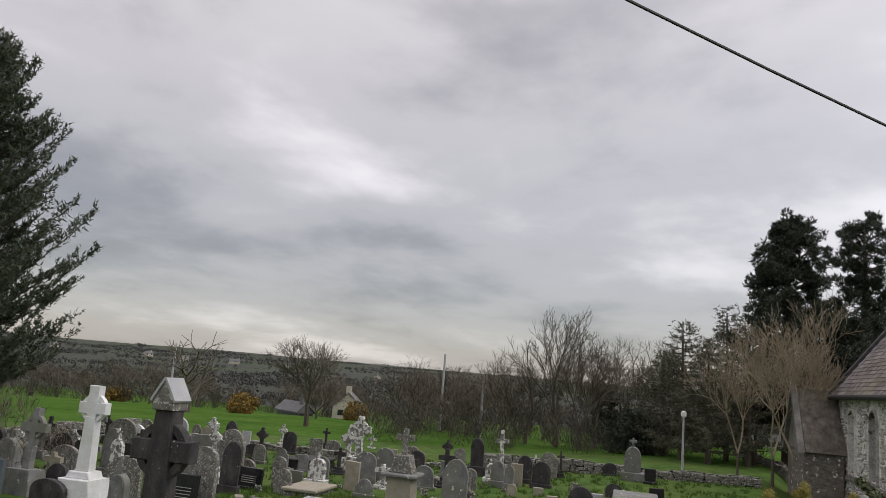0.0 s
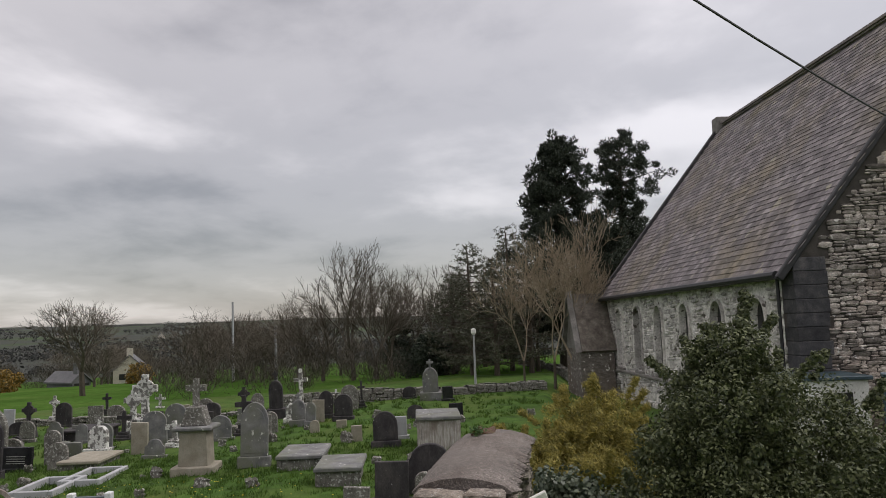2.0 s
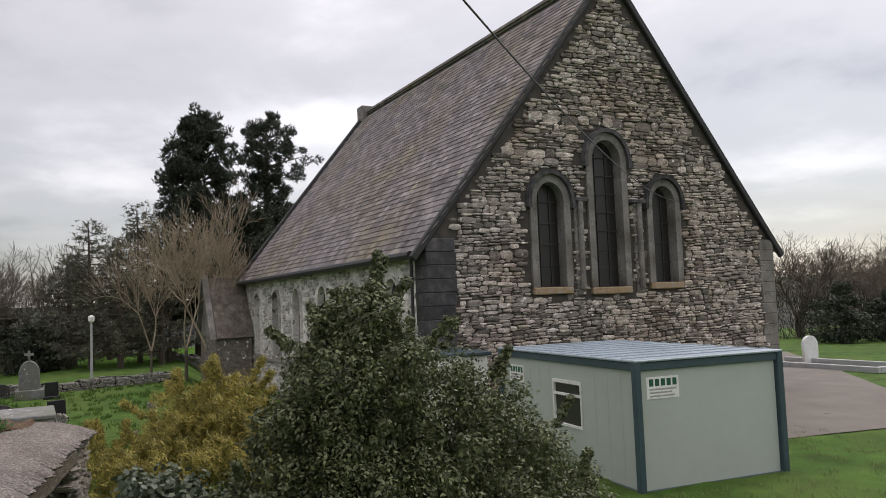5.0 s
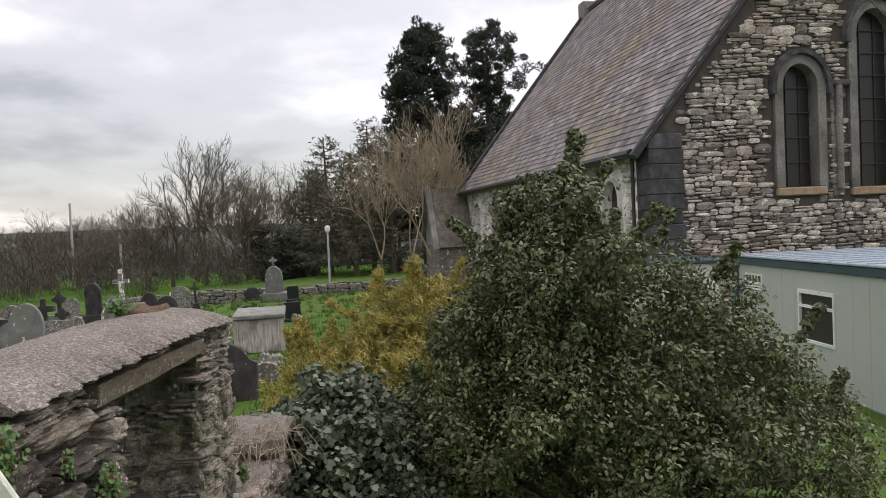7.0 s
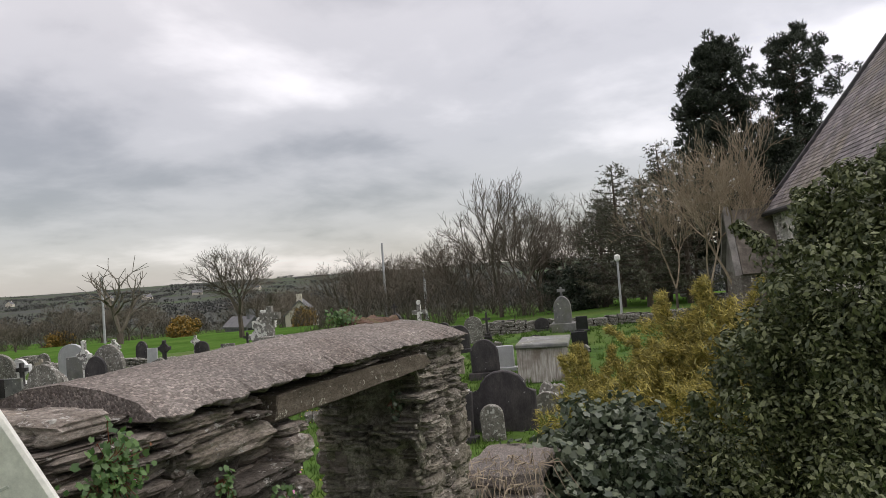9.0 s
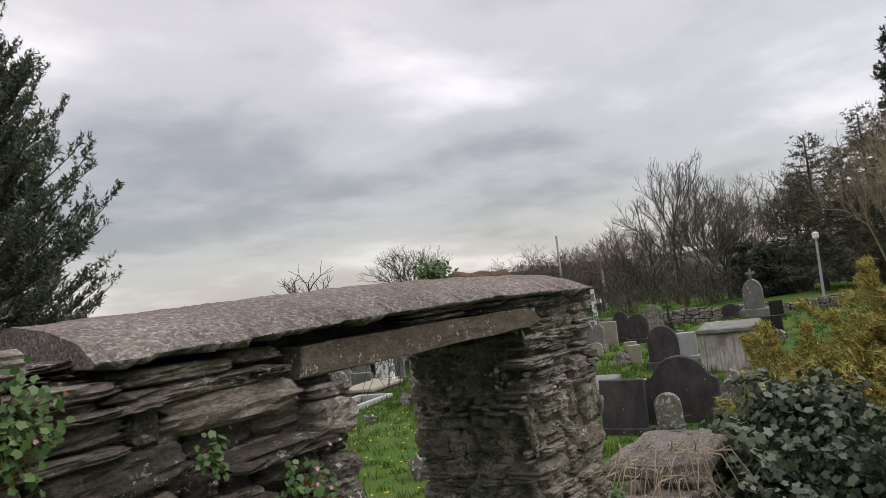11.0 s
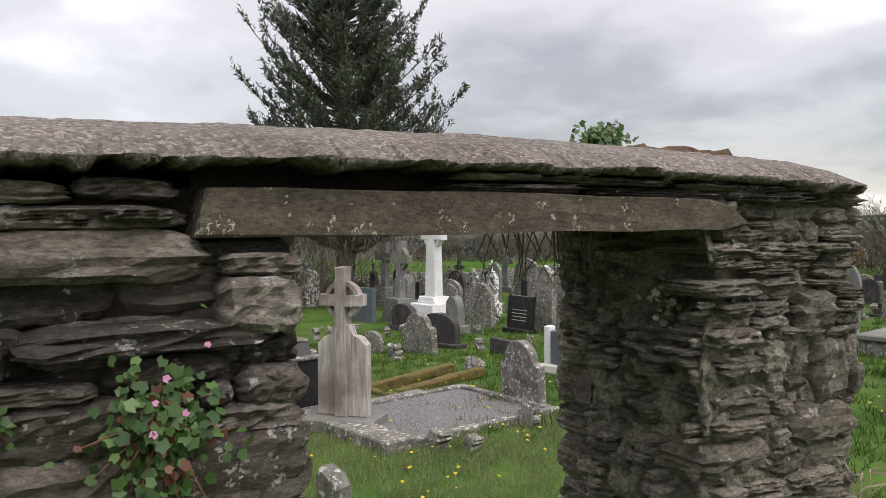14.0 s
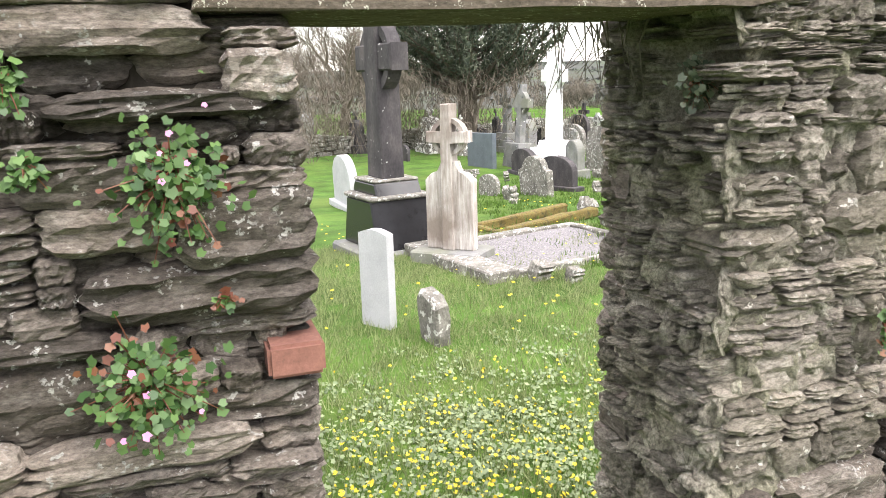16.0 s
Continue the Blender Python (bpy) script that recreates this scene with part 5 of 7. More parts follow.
def gravestone(x, y, w, h, style, stone, lean=None):
    """One memorial of a style, standing on the ground and leaning a little."""
    material = "grave_crust" if stone == "lichen" and style in ("latin", "cross", "celtic", "finial") else "grave_" + stone
    z = ground_z(x, y) - 0.03
    a, b = lean or (grng.uniform(-3.5, 3.5), grng.uniform(-2.5, 2.5))
    root = thing("grave_cross" if style in ("latin", "cross", "celtic") else "headstone", Matrix.Translation((x, y, z)) @ Matrix.Rotation(GR + grng.uniform(-.12, .12), 4, "Z") @ pose(0, 0, 0, a, b, 0),
                 f"{GLABEL[stone]} {GSHAPE[style]} standing in grass", "gravestone", "graves of the yard")
    d = max(0.1, min(0.17, w * 0.16))
    if style in ("round", "flat", "shoulder"):
        bm = prism(headstone_outline(style, w, h), d, 0.012)
        part("slab", bm, material, root, at=pose(0, -d / 2, 0))
        if stone in ("grey", "black", "dark", "pale") and h > 0.6:
            part("plinth", boxed(-w * 0.62, -d, 0, w * 0.62, d, 0.14, bevel=0.015), material, root)
        if h > 0.7 and stone != "pale":
            for k in range(4):
                part("inscription", boxed(-w * 0.3, -d / 2 - 0.002, h * (0.62 - 0.09 * k), w * 0.3, -d / 2 + 0.01, h * (0.62 - 0.09 * k) + 0.02), "ink" if stone == "black" else material, root)
    elif style == "gothic":
        ph = min(0.3, h * 0.2)
        part("plinth", boxed(-w * 0.6, -d * 1.2, 0, w * 0.6, d * 1.2, ph, bevel=0.02), material, root)
        part("slab", prism(headstone_outline(style, w, h - ph), d, 0.015), material, root, at=pose(0, -d / 2, ph))
        part("panel", prism(headstone_outline(style, w * 0.78, (h - ph) * 0.84), 0.012, 0.003), material, root, at=pose(0, -d / 2 - 0.012, ph + (h - ph) * 0.06))
    elif style == "finial":
        ph, ch = h * 0.22, h * 0.2
        part("plinth", boxed(-w * 0.55, -w * 0.35, 0, w * 0.55, w * 0.35, ph, bevel=0.02), material, root)
        part("slab", prism(headstone_outline("gothic", w * 0.8, h - ph - ch), w * 0.36, 0.02), material, root, at=pose(0, -w * 0.18, ph))
        part("cross", prism(cross_outline(w * 0.36, ch + 0.06, w * 0.055), w * 0.1, 0.004), material, root, at=pose(0, -w * 0.05, h - ch - 0.06))
        for s in (-1, 1):
            part("shoulder", prism([(s * w * 0.3 - 0.05, 0), (s * w * 0.3 + 0.05, 0), (s * w * 0.3, (h - ph) * 0.6)], w * 0.42, 0), material, root, at=pose(0, -w * 0.21, ph))
    elif style == "latin":
        part("base", boxed(-w * 0.4, -0.14, 0, w * 0.4, 0.14, h * 0.14, bevel=0.015), material, root)
        part("cross", prism(cross_outline(w, h * 0.88, w * 0.12), 0.1, 0.008), material, root, at=pose(0, -0.05, h * 0.12))
    elif style == "cross":
        for k, s in enumerate((0.5, 0.38, 0.28)):
            part("step", boxed(-w * s * 1.1, -w * s * 0.8, h * 0.1 * k, w * s * 1.1, w * s * 0.8, h * 0.1 * (k + 1), bevel=0.015), material, root)
        part("cross", prism(cross_outline(w * 0.9, h * 0.7, w * 0.12), w * 0.2, 0.01), material, root, at=pose(0, -w * 0.1, h * 0.3))
    else:
        ph = h * 0.3
        part("pedestal", prism([(-w * 0.46, 0), (w * 0.46, 0), (w * 0.34, ph), (-w * 0.34, ph)], w * 0.55, 0.02), material, root, at=pose(0, -w * 0.275, 0))
        celtic(root, w * 0.85, h - ph, ph, material, w * 0.17)
    return root


gravestone(13.44, 7.91, 0.71, 1.69, "gothic", "grey")
gravestone(19.86, 14.44, 0.84, 1.31, "round", "grey")
gravestone(21.08, 14.30, 0.77, 1.41, "round", "grey")
gravestone(9.45, 3.26, 0.68, 0.86, "flat", "dark", (0, 1))
gravestone(8.55, 3.74, 0.5, 0.5, "flat", "lichen", (4, 3))
gravestone(8.36, 3.3, 0.26, 0.24, "flat", "white", (0, 0))
gravestone(9.6, 2.6, 0.38, 0.62, "round", "lichen", (2, -3))
gravestone(11.7, 2.25, 0.48, 0.46, "round", "lichen", (3, 2))
gravestone(17.69, 5.03, 0.58, 0.72, "flat", "pale")
gravestone(16.21, 17.09, 0.95, 0.79, "flat", "black")
gravestone(23.60, 17.04, 1.20, 2.53, "celtic", "lichen")
gravestone(24.85, 18.36, 0.97, 1.87, "celtic", "lichen")
gravestone(21.01, 7.87, 0.36, 0.32, "flat", "sand")
gravestone(17.33, 6.24, 0.33, 0.50, "flat", "sand")
gravestone(19.99, 8.53, 0.33, 0.46, "round", "sand")
gravestone(25.54, 11.00, 0.65, 2.08, "cross", "lichen")
gravestone(26.25, 12.42, 0.73, 2.10, "finial", "dark")
gravestone(31.22, 11.34, 0.44, 0.75, "latin", "white")
gravestone(24.46, 9.60, 0.60, 1.16, "gothic", "dark")
gravestone(27.23, 9.40, 0.72, 1.14, "round", "lichen")
gravestone(27.83, 9.02, 0.37, 1.23, "cross", "dark")
gravestone(29.14, 6.11, 0.90, 1.91, "finial", "grey")
gravestone(28.74, 5.26, 0.47, 0.68, "flat", "black")
gravestone(21.64, 3.78, 0.50, 0.68, "flat", "black")
gravestone(28.36, 24.75, 0.56, 1.42, "celtic", "lichen")
gravestone(27.25, 23.40, 0.73, 1.18, "round", "dark")
gravestone(22.95, 19.65, 0.51, 0.66, "flat", "grey")
gravestone(19.97, 18.31, 0.79, 0.47, "flat", "grey")
gravestone(35.29, 23.12, 0.59, 0.80, "latin", "lichen")
gravestone(30.39, 7.39, 0.61, 0.61, "gothic", "dark")
gravestone(22.46, 5.47, 0.60, 0.54, "round", "dark")
gravestone(26.49, 15.57, 0.72, 0.99, "round", "dark")
gravestone(28.61, 16.48, 0.59, 0.79, "gothic", "lichen")
gravestone(29.53, 22.18, 0.87, 0.83, "gothic", "lichen")
gravestone(32.06, 24.31, 0.51, 1.19, "cross", "dark")
gravestone(22.03, 9.39, 0.45, 1.15, "finial", "grey")
gravestone(26.00, 13.23, 0.58, 1.21, "gothic", "lichen")
gravestone(24.78, 13.28, 0.56, 0.70, "flat", "grey")
gravestone(27.85, 25.58, 0.85, 0.40, "round", "dark")
gravestone(24.63, 23.64, 0.91, 0.66, "round", "dark")
gravestone(11.58, 18.21, 1.09, 1.37, "round", "lichen")
gravestone(7.80, 13.71, 1.13, 0.80, "round", "dark")
gravestone(11.81, 15.36, 0.96, 1.78, "round", "lichen")
gravestone(14.64, 16.71, 0.65, 1.73, "gothic", "dark")
gravestone(16.42, 18.97, 0.62, 2.23, "celtic", "lichen")
gravestone(14.72, 22.38, 0.75, 1.76, "gothic", "grey")
gravestone(13.91, 21.16, 0.55, 1.91, "finial", "lichen")
gravestone(25.88, 25.21, 0.48, 1.08, "flat", "pale")
gravestone(22.14, 18.93, 0.45, 0.79, "round", "grey")
gravestone(18.37, 16.69, 0.74, 0.58, "flat", "grey")
gravestone(13.09, 22.83, 1.17, 1.14, "round", "lichen")
gravestone(10.81, 20.25, 0.78, 0.97, "round", "dark")
gravestone(10.13, 20.83, 1.19, 2.63, "celtic", "grey")
gravestone(9.35, 18.73, 1.22, 0.82, "round", "dark")
gravestone(14.37, 24.49, 0.94, 1.38, "round", "dark")
gravestone(14.50, 23.66, 1.22, 0.82, "round", "lichen")
gravestone(11.91, 24.18, 1.06, 1.63, "finial", "grey")
gravestone(15.57, 27.25, 0.84, 1.24, "celtic", "grey")
gravestone(2.99, 13.53, 1.18, 1.11, "round", "pale")
gravestone(6.52, 28.27, 0.91, 1.70, "finial", "dark")
gravestone(5.00, 31.72, 1.30, 1.95, "finial", "grey")
gravestone(9.18, 26.90, 1.26, 1.74, "finial", "lichen")
gravestone(8.94, 21.08, 1.26, 1.11, "flat", "slate")
gravestone(11.77, 25.57, 1.20, 2.47, "cross", "grey")
gravestone(7.01, 13.08, 0.96, 0.88, "shoulder", "lichen")
gravestone(6.25, 13.91, 0.63, 0.51, "round", "lichen")
gravestone(7.35, 24.52, 0.70, 0.60, "round", "dark")
gravestone(11.80, 20.50, 0.76, 1.18, "round", "lichen")
gravestone(12.95, 26.41, 1.00, 1.49, "round", "dark")
gravestone(5.26, 6.67, 0.74, 0.87, "shoulder", "lichen")
gravestone(11.15, 15.43, 0.85, 1.01, "flat", "black")
gravestone(8.20, 11.65, 0.83, 0.32, "flat", "dark")
gravestone(12.16, 19.07, 1.05, 1.06, "gothic", "lichen")
gravestone(14.08, 18.22, 0.73, 1.44, "gothic", "grey")
gravestone(16.25, 5.05, 0.72, 1.05, "gothic", "dark", (0, -2))
gravestone(22.37, 9.97, 0.64, 1.29, "finial", "grey")
gravestone(23.32, 8.51, 0.71, 1.04, "gothic", "dark")
gravestone(17.45, 19.10, 1.18, 2.00, "gothic", "lichen")
gravestone(15.56, 19.59, 1.30, 1.34, "gothic", "lichen")
gravestone(18.00, 20.80, 1.30, 1.54, "flat", "grey")
gravestone(25.24, 26.85, 0.78, 1.60, "celtic", "lichen")
gravestone(23.97, 28.14, 1.30, 1.57, "round", "pale")
gravestone(20.43, 27.09, 1.20, 1.17, "celtic", "white")
gravestone(19.13, 28.21, 0.97, 2.05, "latin", "grey")
gravestone(19.16, 26.67, 1.30, 1.65, "round", "lichen")
gravestone(28.47, 28.34, 0.68, 1.23, "gothic", "dark")


# the crowded rows in the middle of the yard
taken = [(o.location.x, o.location.y) for o in scene.objects if o.get("group") == "graves of the yard"]
for i in range(120):
    x, y = (grng.uniform(15.5, 29), grng.uniform(8.5, 22)) if i < 50 else (grng.uniform(9, 27), grng.uniform(16, 31))
    if any(math.hypot(x - p, y - q) < 0.9 for p, q in taken):
        continue
    taken.append((x, y))
    style = grng.choice(("round", "gothic", "round", "flat", "cross", "finial", "celtic", "shoulder"))
    gravestone(x, y, grng.uniform(0.5, 0.8), grng.uniform(0.7, 1.3) * (1.3 if style in ("cross", "celtic", "finial") else 0.9), style, grng.choice(("lichen", "grey", "dark", "lichen", "sand", "dark")))


def standing(name, x, y, label, category="gravestone", turn=GR, sink=0.02):
    return thing(name, Matrix.Translation((x, y, ground_z(x, y) - sink)) @ Matrix.Rotation(turn, 4, "Z"), label, category)


# tall white ringed cross
g = standing("white_cross", 10.0, 18.15, "tall white painted ringed cross on a two-tier plinth")
part("plinth", boxed(-0.75, -0.6, 0, 0.75, 0.6, 0.14, bevel=0.02), "grave_white", g)
part("pedestal", prism([(-0.62, 0.14), (0.62, 0.14), (0.5, 0.85), (-0.5, 0.85)], 0.96, 0.02), "grave_white", g, at=pose(0, -0.48, 0))
part("step", prism([(-0.42, 0.85), (0.42, 0.85), (0.32, 1.05), (-0.32, 1.05)], 0.6, 0.02), "grave_white", g, at=pose(0, -0.3, 0))
part("shaft", prism([(-0.23, 1.05), (0.23, 1.05), (0.17, 2.6), (-0.17, 2.6)], 0.3, 0.012), "grave_white", g, at=pose(0, -0.15, 0))
part("crossbar", prism([(-0.46, 2.68), (0.46, 2.68), (0.46, 3.02), (-0.46, 3.02)], 0.24, 0.012), "grave_white", g, at=pose(0, -0.12, 0))
part("head", prism([(-0.16, 2.6), (0.16, 2.6), (0.17, 3.5), (-0.17, 3.5)], 0.27, 0.012), "grave_white", g, at=pose(0, -0.135, 0))
bm = bmesh.new()
ring(bm, 2.85, 0.3, 0.41, -0.08, 0.08, 24)
bmesh.ops.recalc_face_normals(bm, faces=bm.faces)
part("wheel", bm, "grave_white", g)

# dark high cross with a stone-roofed cap, in front of the yew-like cypress
g = standing("dark_high_cross", 2.36, 7.85, "tall dark ringed cross with pale roof-shaped cap and lichen spots")
part("base", boxed(-0.6, -0.55, 0, 0.6, 0.55, 0.13, bevel=0.03), "grave_grey", g)
part("pedestal", prism([(-0.5, 0.13), (0.5, 0.13), (0.36, 0.74), (-0.36, 0.74)], 0.8, 0.02), "grave_black", g, at=pose(0, -0.4, 0))
part("moulding", boxed(-0.42, -0.42, 0.74, 0.42, 0.42, 0.8, bevel=0.02), "grave_lichen", g)
part("step", prism([(-0.36, 0.8), (0.36, 0.8), (0.29, 0.95), (-0.29, 0.95)], 0.62, 0.02), "grave_black", g, at=pose(0, -0.31, 0))
part("moulding", boxed(-0.31, -0.31, 0.95, 0.31, 0.31, 0.99, bevel=0.015), "grave_lichen", g)
part("shaft", prism([(-0.22, 0.98), (0.22, 0.98), (0.15, 3.05), (-0.15, 3.05)], 0.3, 0.02), "grave_dark", g, at=pose(0, -0.15, 0))
part("crossbar", prism([(-0.5, 2.3), (0.5, 2.3), (0.5, 2.62), (-0.5, 2.62)], 0.24, 0.02), "grave_dark", g, at=pose(0, -0.12, 0))
bm = bmesh.new()
ring(bm, 2.46, 0.31, 0.42, -0.09, 0.09, 24)
bmesh.ops.recalc_face_normals(bm, faces=bm.faces)
part("wheel", bm, "grave_dark", g)
part("cap", prism([(-0.17, 3.05), (0.17, 3.05), (0.17, 3.2), (0.0, 3.5), (-0.17, 3.2)], 0.42, 0.01), "grave_lichen", g, "pale roof-shaped cap", at=pose(0, -0.21, 0))
part("cap_roof", prism([(0.19, 3.17), (0.21, 3.2), (0.02, 3.53), (-0.02, 3.53), (-0.21, 3.2), (-0.19, 3.17), (0.0, 3.49)], 0.46, 0), "grave_pale", g, at=pose(0, -0.23, 0))

# streaked ringed cross set in a shouldered slab, with a gravelled plot in front
g = standing("streaked_cross", 2.85, 6.75, "brown-streaked limestone slab topped by a ringed cross", turn=radians(-46))
part("base", boxed(-0.42, -0.3, 0, 0.42, 0.3, 0.17, bevel=0.02), "grave_grey", g)
out = [(-0.3, 0.17), (0.3, 0.17), (0.3, 0.98), (0.22, 1.06), (0.13, 1.08), (0.09, 1.2), (-0.09, 1.2), (-0.13, 1.08), (-0.22, 1.06), (-0.3, 0.98)]
part("slab", prism(out, 0.14, 0.01), "streaked", g, at=pose(0, -0.07, 0))
part("cross", prism([(-0.07, 0.17), (0.07, 0.17), (0.052, 1.42), (0.25, 1.415), (0.25, 1.545), (0.052, 1.535), (0.058, 1.85), (-0.058, 1.85), (-0.052, 1.535), (-0.25, 1.545), (-0.25, 1.415), (-0.052, 1.42)], 0.2, 0.01), "streaked", g, at=pose(0, -0.12, 0))
bm = bmesh.new()
ring(bm, 1.48, 0.165, 0.215, -0.06, 0.06, 28)
bmesh.ops.recalc_face_normals(bm, faces=bm.faces)
part("wheel", bm, "streaked", g)
plot = standing("gravelled_plot", 3.05, 6.3, "grave plot of grey gravel inside low lichened kerbs", "grave plot", turn=AX)
part("gravel", roughen(boxed(0, -0.6, 0.0, 2.1, 1.0, 0.07), 4, 0.02, 8, 1), "gravel", plot)
for a in ((-0.1, -0.72, 0, 2.2, -0.61, 0.12), (-0.1, 0.99, 0, 2.2, 1.1, 0.12), (2.09, -0.605, 0, 2.2, 0.985, 0.12), (-0.42, -0.75, 0, -0.02, 1.12, 0.16)):
    part("kerb", roughen(boxed(*a, bevel=0.015), 3, 0.008, 8, 2), "grave_lichen", plot)
slab = standing("ledger_slab", 3.9, 7.75, "flat grey ledger slab lying in the grass", "grave slab", turn=AX + 0.1)
part("slab", boxed(-0.7, -0.3, 0, 0.75, 0.3, 0.07, bevel=0.015), "grave_grey", slab)
moss = standing("mossy_kerb", 4.9, 8.9, "low grave kerb overgrown with orange moss", "grave kerb", turn=AX + 0.25)
for a in ((-0.9, -0.35, 0, 1.3, -0.2, 0.16), (-0.9, 0.25, 0, 1.3, 0.4, 0.15), (-1.0, -0.35, 0, -0.88, 0.4, 0.13)):
    part("kerb", roughen(boxed(*a, bevel=0.02), 4, 0.03, 7, 6), "moss", moss)

# pale war grave and the mossy stub beside it
g = standing("war_headstone", 1.42, 4.65, "plain pale grey headstone with a gently curved top", turn=radians(-55))
out = [(-0.16, 0), (0.16, 0), (0.16, 0.84)] + [(0.16 - 0.032 * k, 0.84 + 0.04 * math.sin(math.pi * k / 10)) for k in range(1, 10)] + [(-0.16, 0.84)]
part("slab", prism(out, 0.09, 0.004), "grave_pale", g, at=pose(0, -0.045, 0))
g = standing("stub_stone", 1.75, 4.12, "short mossy sandstone stub leaning in the grass")
bm = roughen(prism([(-0.15, 0), (0.15, 0), (0.16, 0.36), (0.08, 0.43), (-0.1, 0.45), (-0.16, 0.38)], 0.12, 0.02), 2, 0.02, 9, 2)
part("slab", bm, "grave_lichen", g, at=pose(0, -0.05, 0, 6, 4, 0))

# pedestal monument with a small cross
g = standing("pedestal_monument", 13.3, 9.45, "sandstone pedestal with a moulded cap and a lichened cross", turn=GR)
part("base", boxed(-0.55, -0.5, 0, 0.55, 0.5, 0.25, bevel=0.03), "grave_sand", g)
part("die", prism([(-0.38, 0.25), (0.38, 0.25), (0.34, 1.15), (-0.34, 1.15)], 0.7, 0.01), "grave_sand", g, at=pose(0, -0.35, 0))
part("cap", boxed(-0.52, -0.48, 1.15, 0.52, 0.48, 1.26, bevel=0.03), "grave_grey", g)
part("spire", prism([(-0.34, 1.26), (0.34, 1.26), (0.2, 1.75), (-0.2, 1.75)], 0.5, 0.02), "grave_lichen", g, at=pose(0, -0.25, 0))
part("cross", prism(cross_outline(0.52, 0.75, 0.08), 0.14, 0.01), "grave_lichen", g, at=pose(0, -0.07, 1.72))


def chest_tomb(x, y, l, w, h, stone, label, lid="grave_grey", turn=GR):
    g = standing("chest_tomb", x, y, label, "tomb", turn)
    part("chest", boxed(-l / 2, -w / 2, 0, l / 2, w / 2, h - 0.11, bevel=0.02), stone, g)
    part("lid", boxed(-l / 2 - 0.09, -w / 2 - 0.09, h - 0.11, l / 2 + 0.09, w / 2 + 0.09, h, bevel=0.025), lid, g)
    for s in (-1, 1):
        part("pilaster", boxed(s * l / 2 - 0.06, -w / 2 - 0.03, 0, s * l / 2 + 0.06, -w / 2 + 0.05, h - 0.11, bevel=0.01), stone, g)
    return g


chest_tomb(16.5, 3.55, 1.1, 1.9, 0.95, "streaked", "stained stone chest tomb with an overhanging grey lid")
chest_tomb(13.5, 6.55, 1.0, 1.7, 0.42, "grave_lichen", "low table tomb with a tilted grey slab")
chest_tomb(16.4, 14.6, 1.1, 1.8, 0.3, "grave_lichen", "low table tomb sunk in the grass", "grave_sand")
chest_tomb(11.7, 5.0, 0.9, 1.6, 0.45, "grave_lichen", "low table tomb with a cracked slab")
chest_tomb(23.5, 19.5, 1.6, 2.0, 0.5, "grave_dark", "dark low tomb in the grass", "grave_dark")

g = standing("round_dark_headstone", 10.25, 2.62, "broad dark shouldered headstone with a worn face")
part("slab", prism(headstone_outline("shoulder", 1.12, 1.05), 0.14, 0.02), "grave_dark", g, at=pose(0, -0.07, 0))
# white framed memorial with a grey panel
g = standing("white_framed_headstone", 7.25, 8.4, "grey headstone panel between white posts on a white base")
part("base", boxed(-0.42, -0.16, 0, 0.42, 0.16, 0.14, bevel=0.015), "grave_white", g)
part("panel", boxed(-0.28, -0.05, 0.14, 0.28, 0.05, 0.68, bevel=0.01), "grave_slate", g)
for s in (-1, 1):
    part("post", boxed(s * 0.34 - 0.06, -0.08, 0.14, s * 0.34 + 0.06, 0.08, 0.75, bevel=0.015), "grave_white", g)
# kerbed plot seen over the wall
for px, py in ((12.3, 13.0), (13.6, 12.6)):
    k = standing("kerbed_plot", px, py, "grave plot framed by pale concrete kerbs", "grave plot", turn=AX)
    for a in ((-1.0, -0.55, 0, 1.0, -0.42, 0.2), (-1.0, 0.42, 0, 1.0, 0.55, 0.2), (-1.0, -0.415, 0, -0.88, 0.415, 0.2), (0.88, -0.415, 0, 1.0, 0.415, 0.2)):
        part("kerb", boxed(*a, bevel=0.015), "grave_pale", k)

# uneven field stones strewn through the yard
stub_pool = pool("field_stone", "grave_lichen", 6, 800, rough=0.45)
for i in range(110):
    x, y = grng.uniform(4.5, 24), grng.uniform(1.2, 20)
    if math.hypot(x - 8, y - 3) < 1.2:
        continue
    ob = new("field_stone", grng.choice(stub_pool))
    s = grng.uniform(0.16, 0.45)
    ob.matrix_basis = Matrix.Translation((x, y, ground_z(x, y) + s * 0.2)) @ Matrix.Rotation(GR + grng.uniform(-.6, .6), 4, "Z") @ Matrix.Rotation(grng.uniform(-.3, .3), 4, "X") @ Matrix.Diagonal((s, s * grng.uniform(0.25, 0.6), s * grng.uniform(0.6, 1.2), 1))
    tagged(ob, "rough uninscribed field stone marking a grave", "stone", "field stones")
for x, y, s in ((3.34, 5.42, 0.26), (3.62, 5.2, 0.2), (12.45, 2.4, 0.6)):
    ob = new("field_stone", stub_pool[2])
    ob.matrix_basis = Matrix.Translation((x, y, ground_z(x, y) + s * 0.3)) @ Matrix.Rotation(GR, 4, "Z") @ Matrix.Diagonal((s, s * 0.7, s * 0.9, 1))
    tagged(ob, "mossy field stone in the grass", "stone", "field stones")

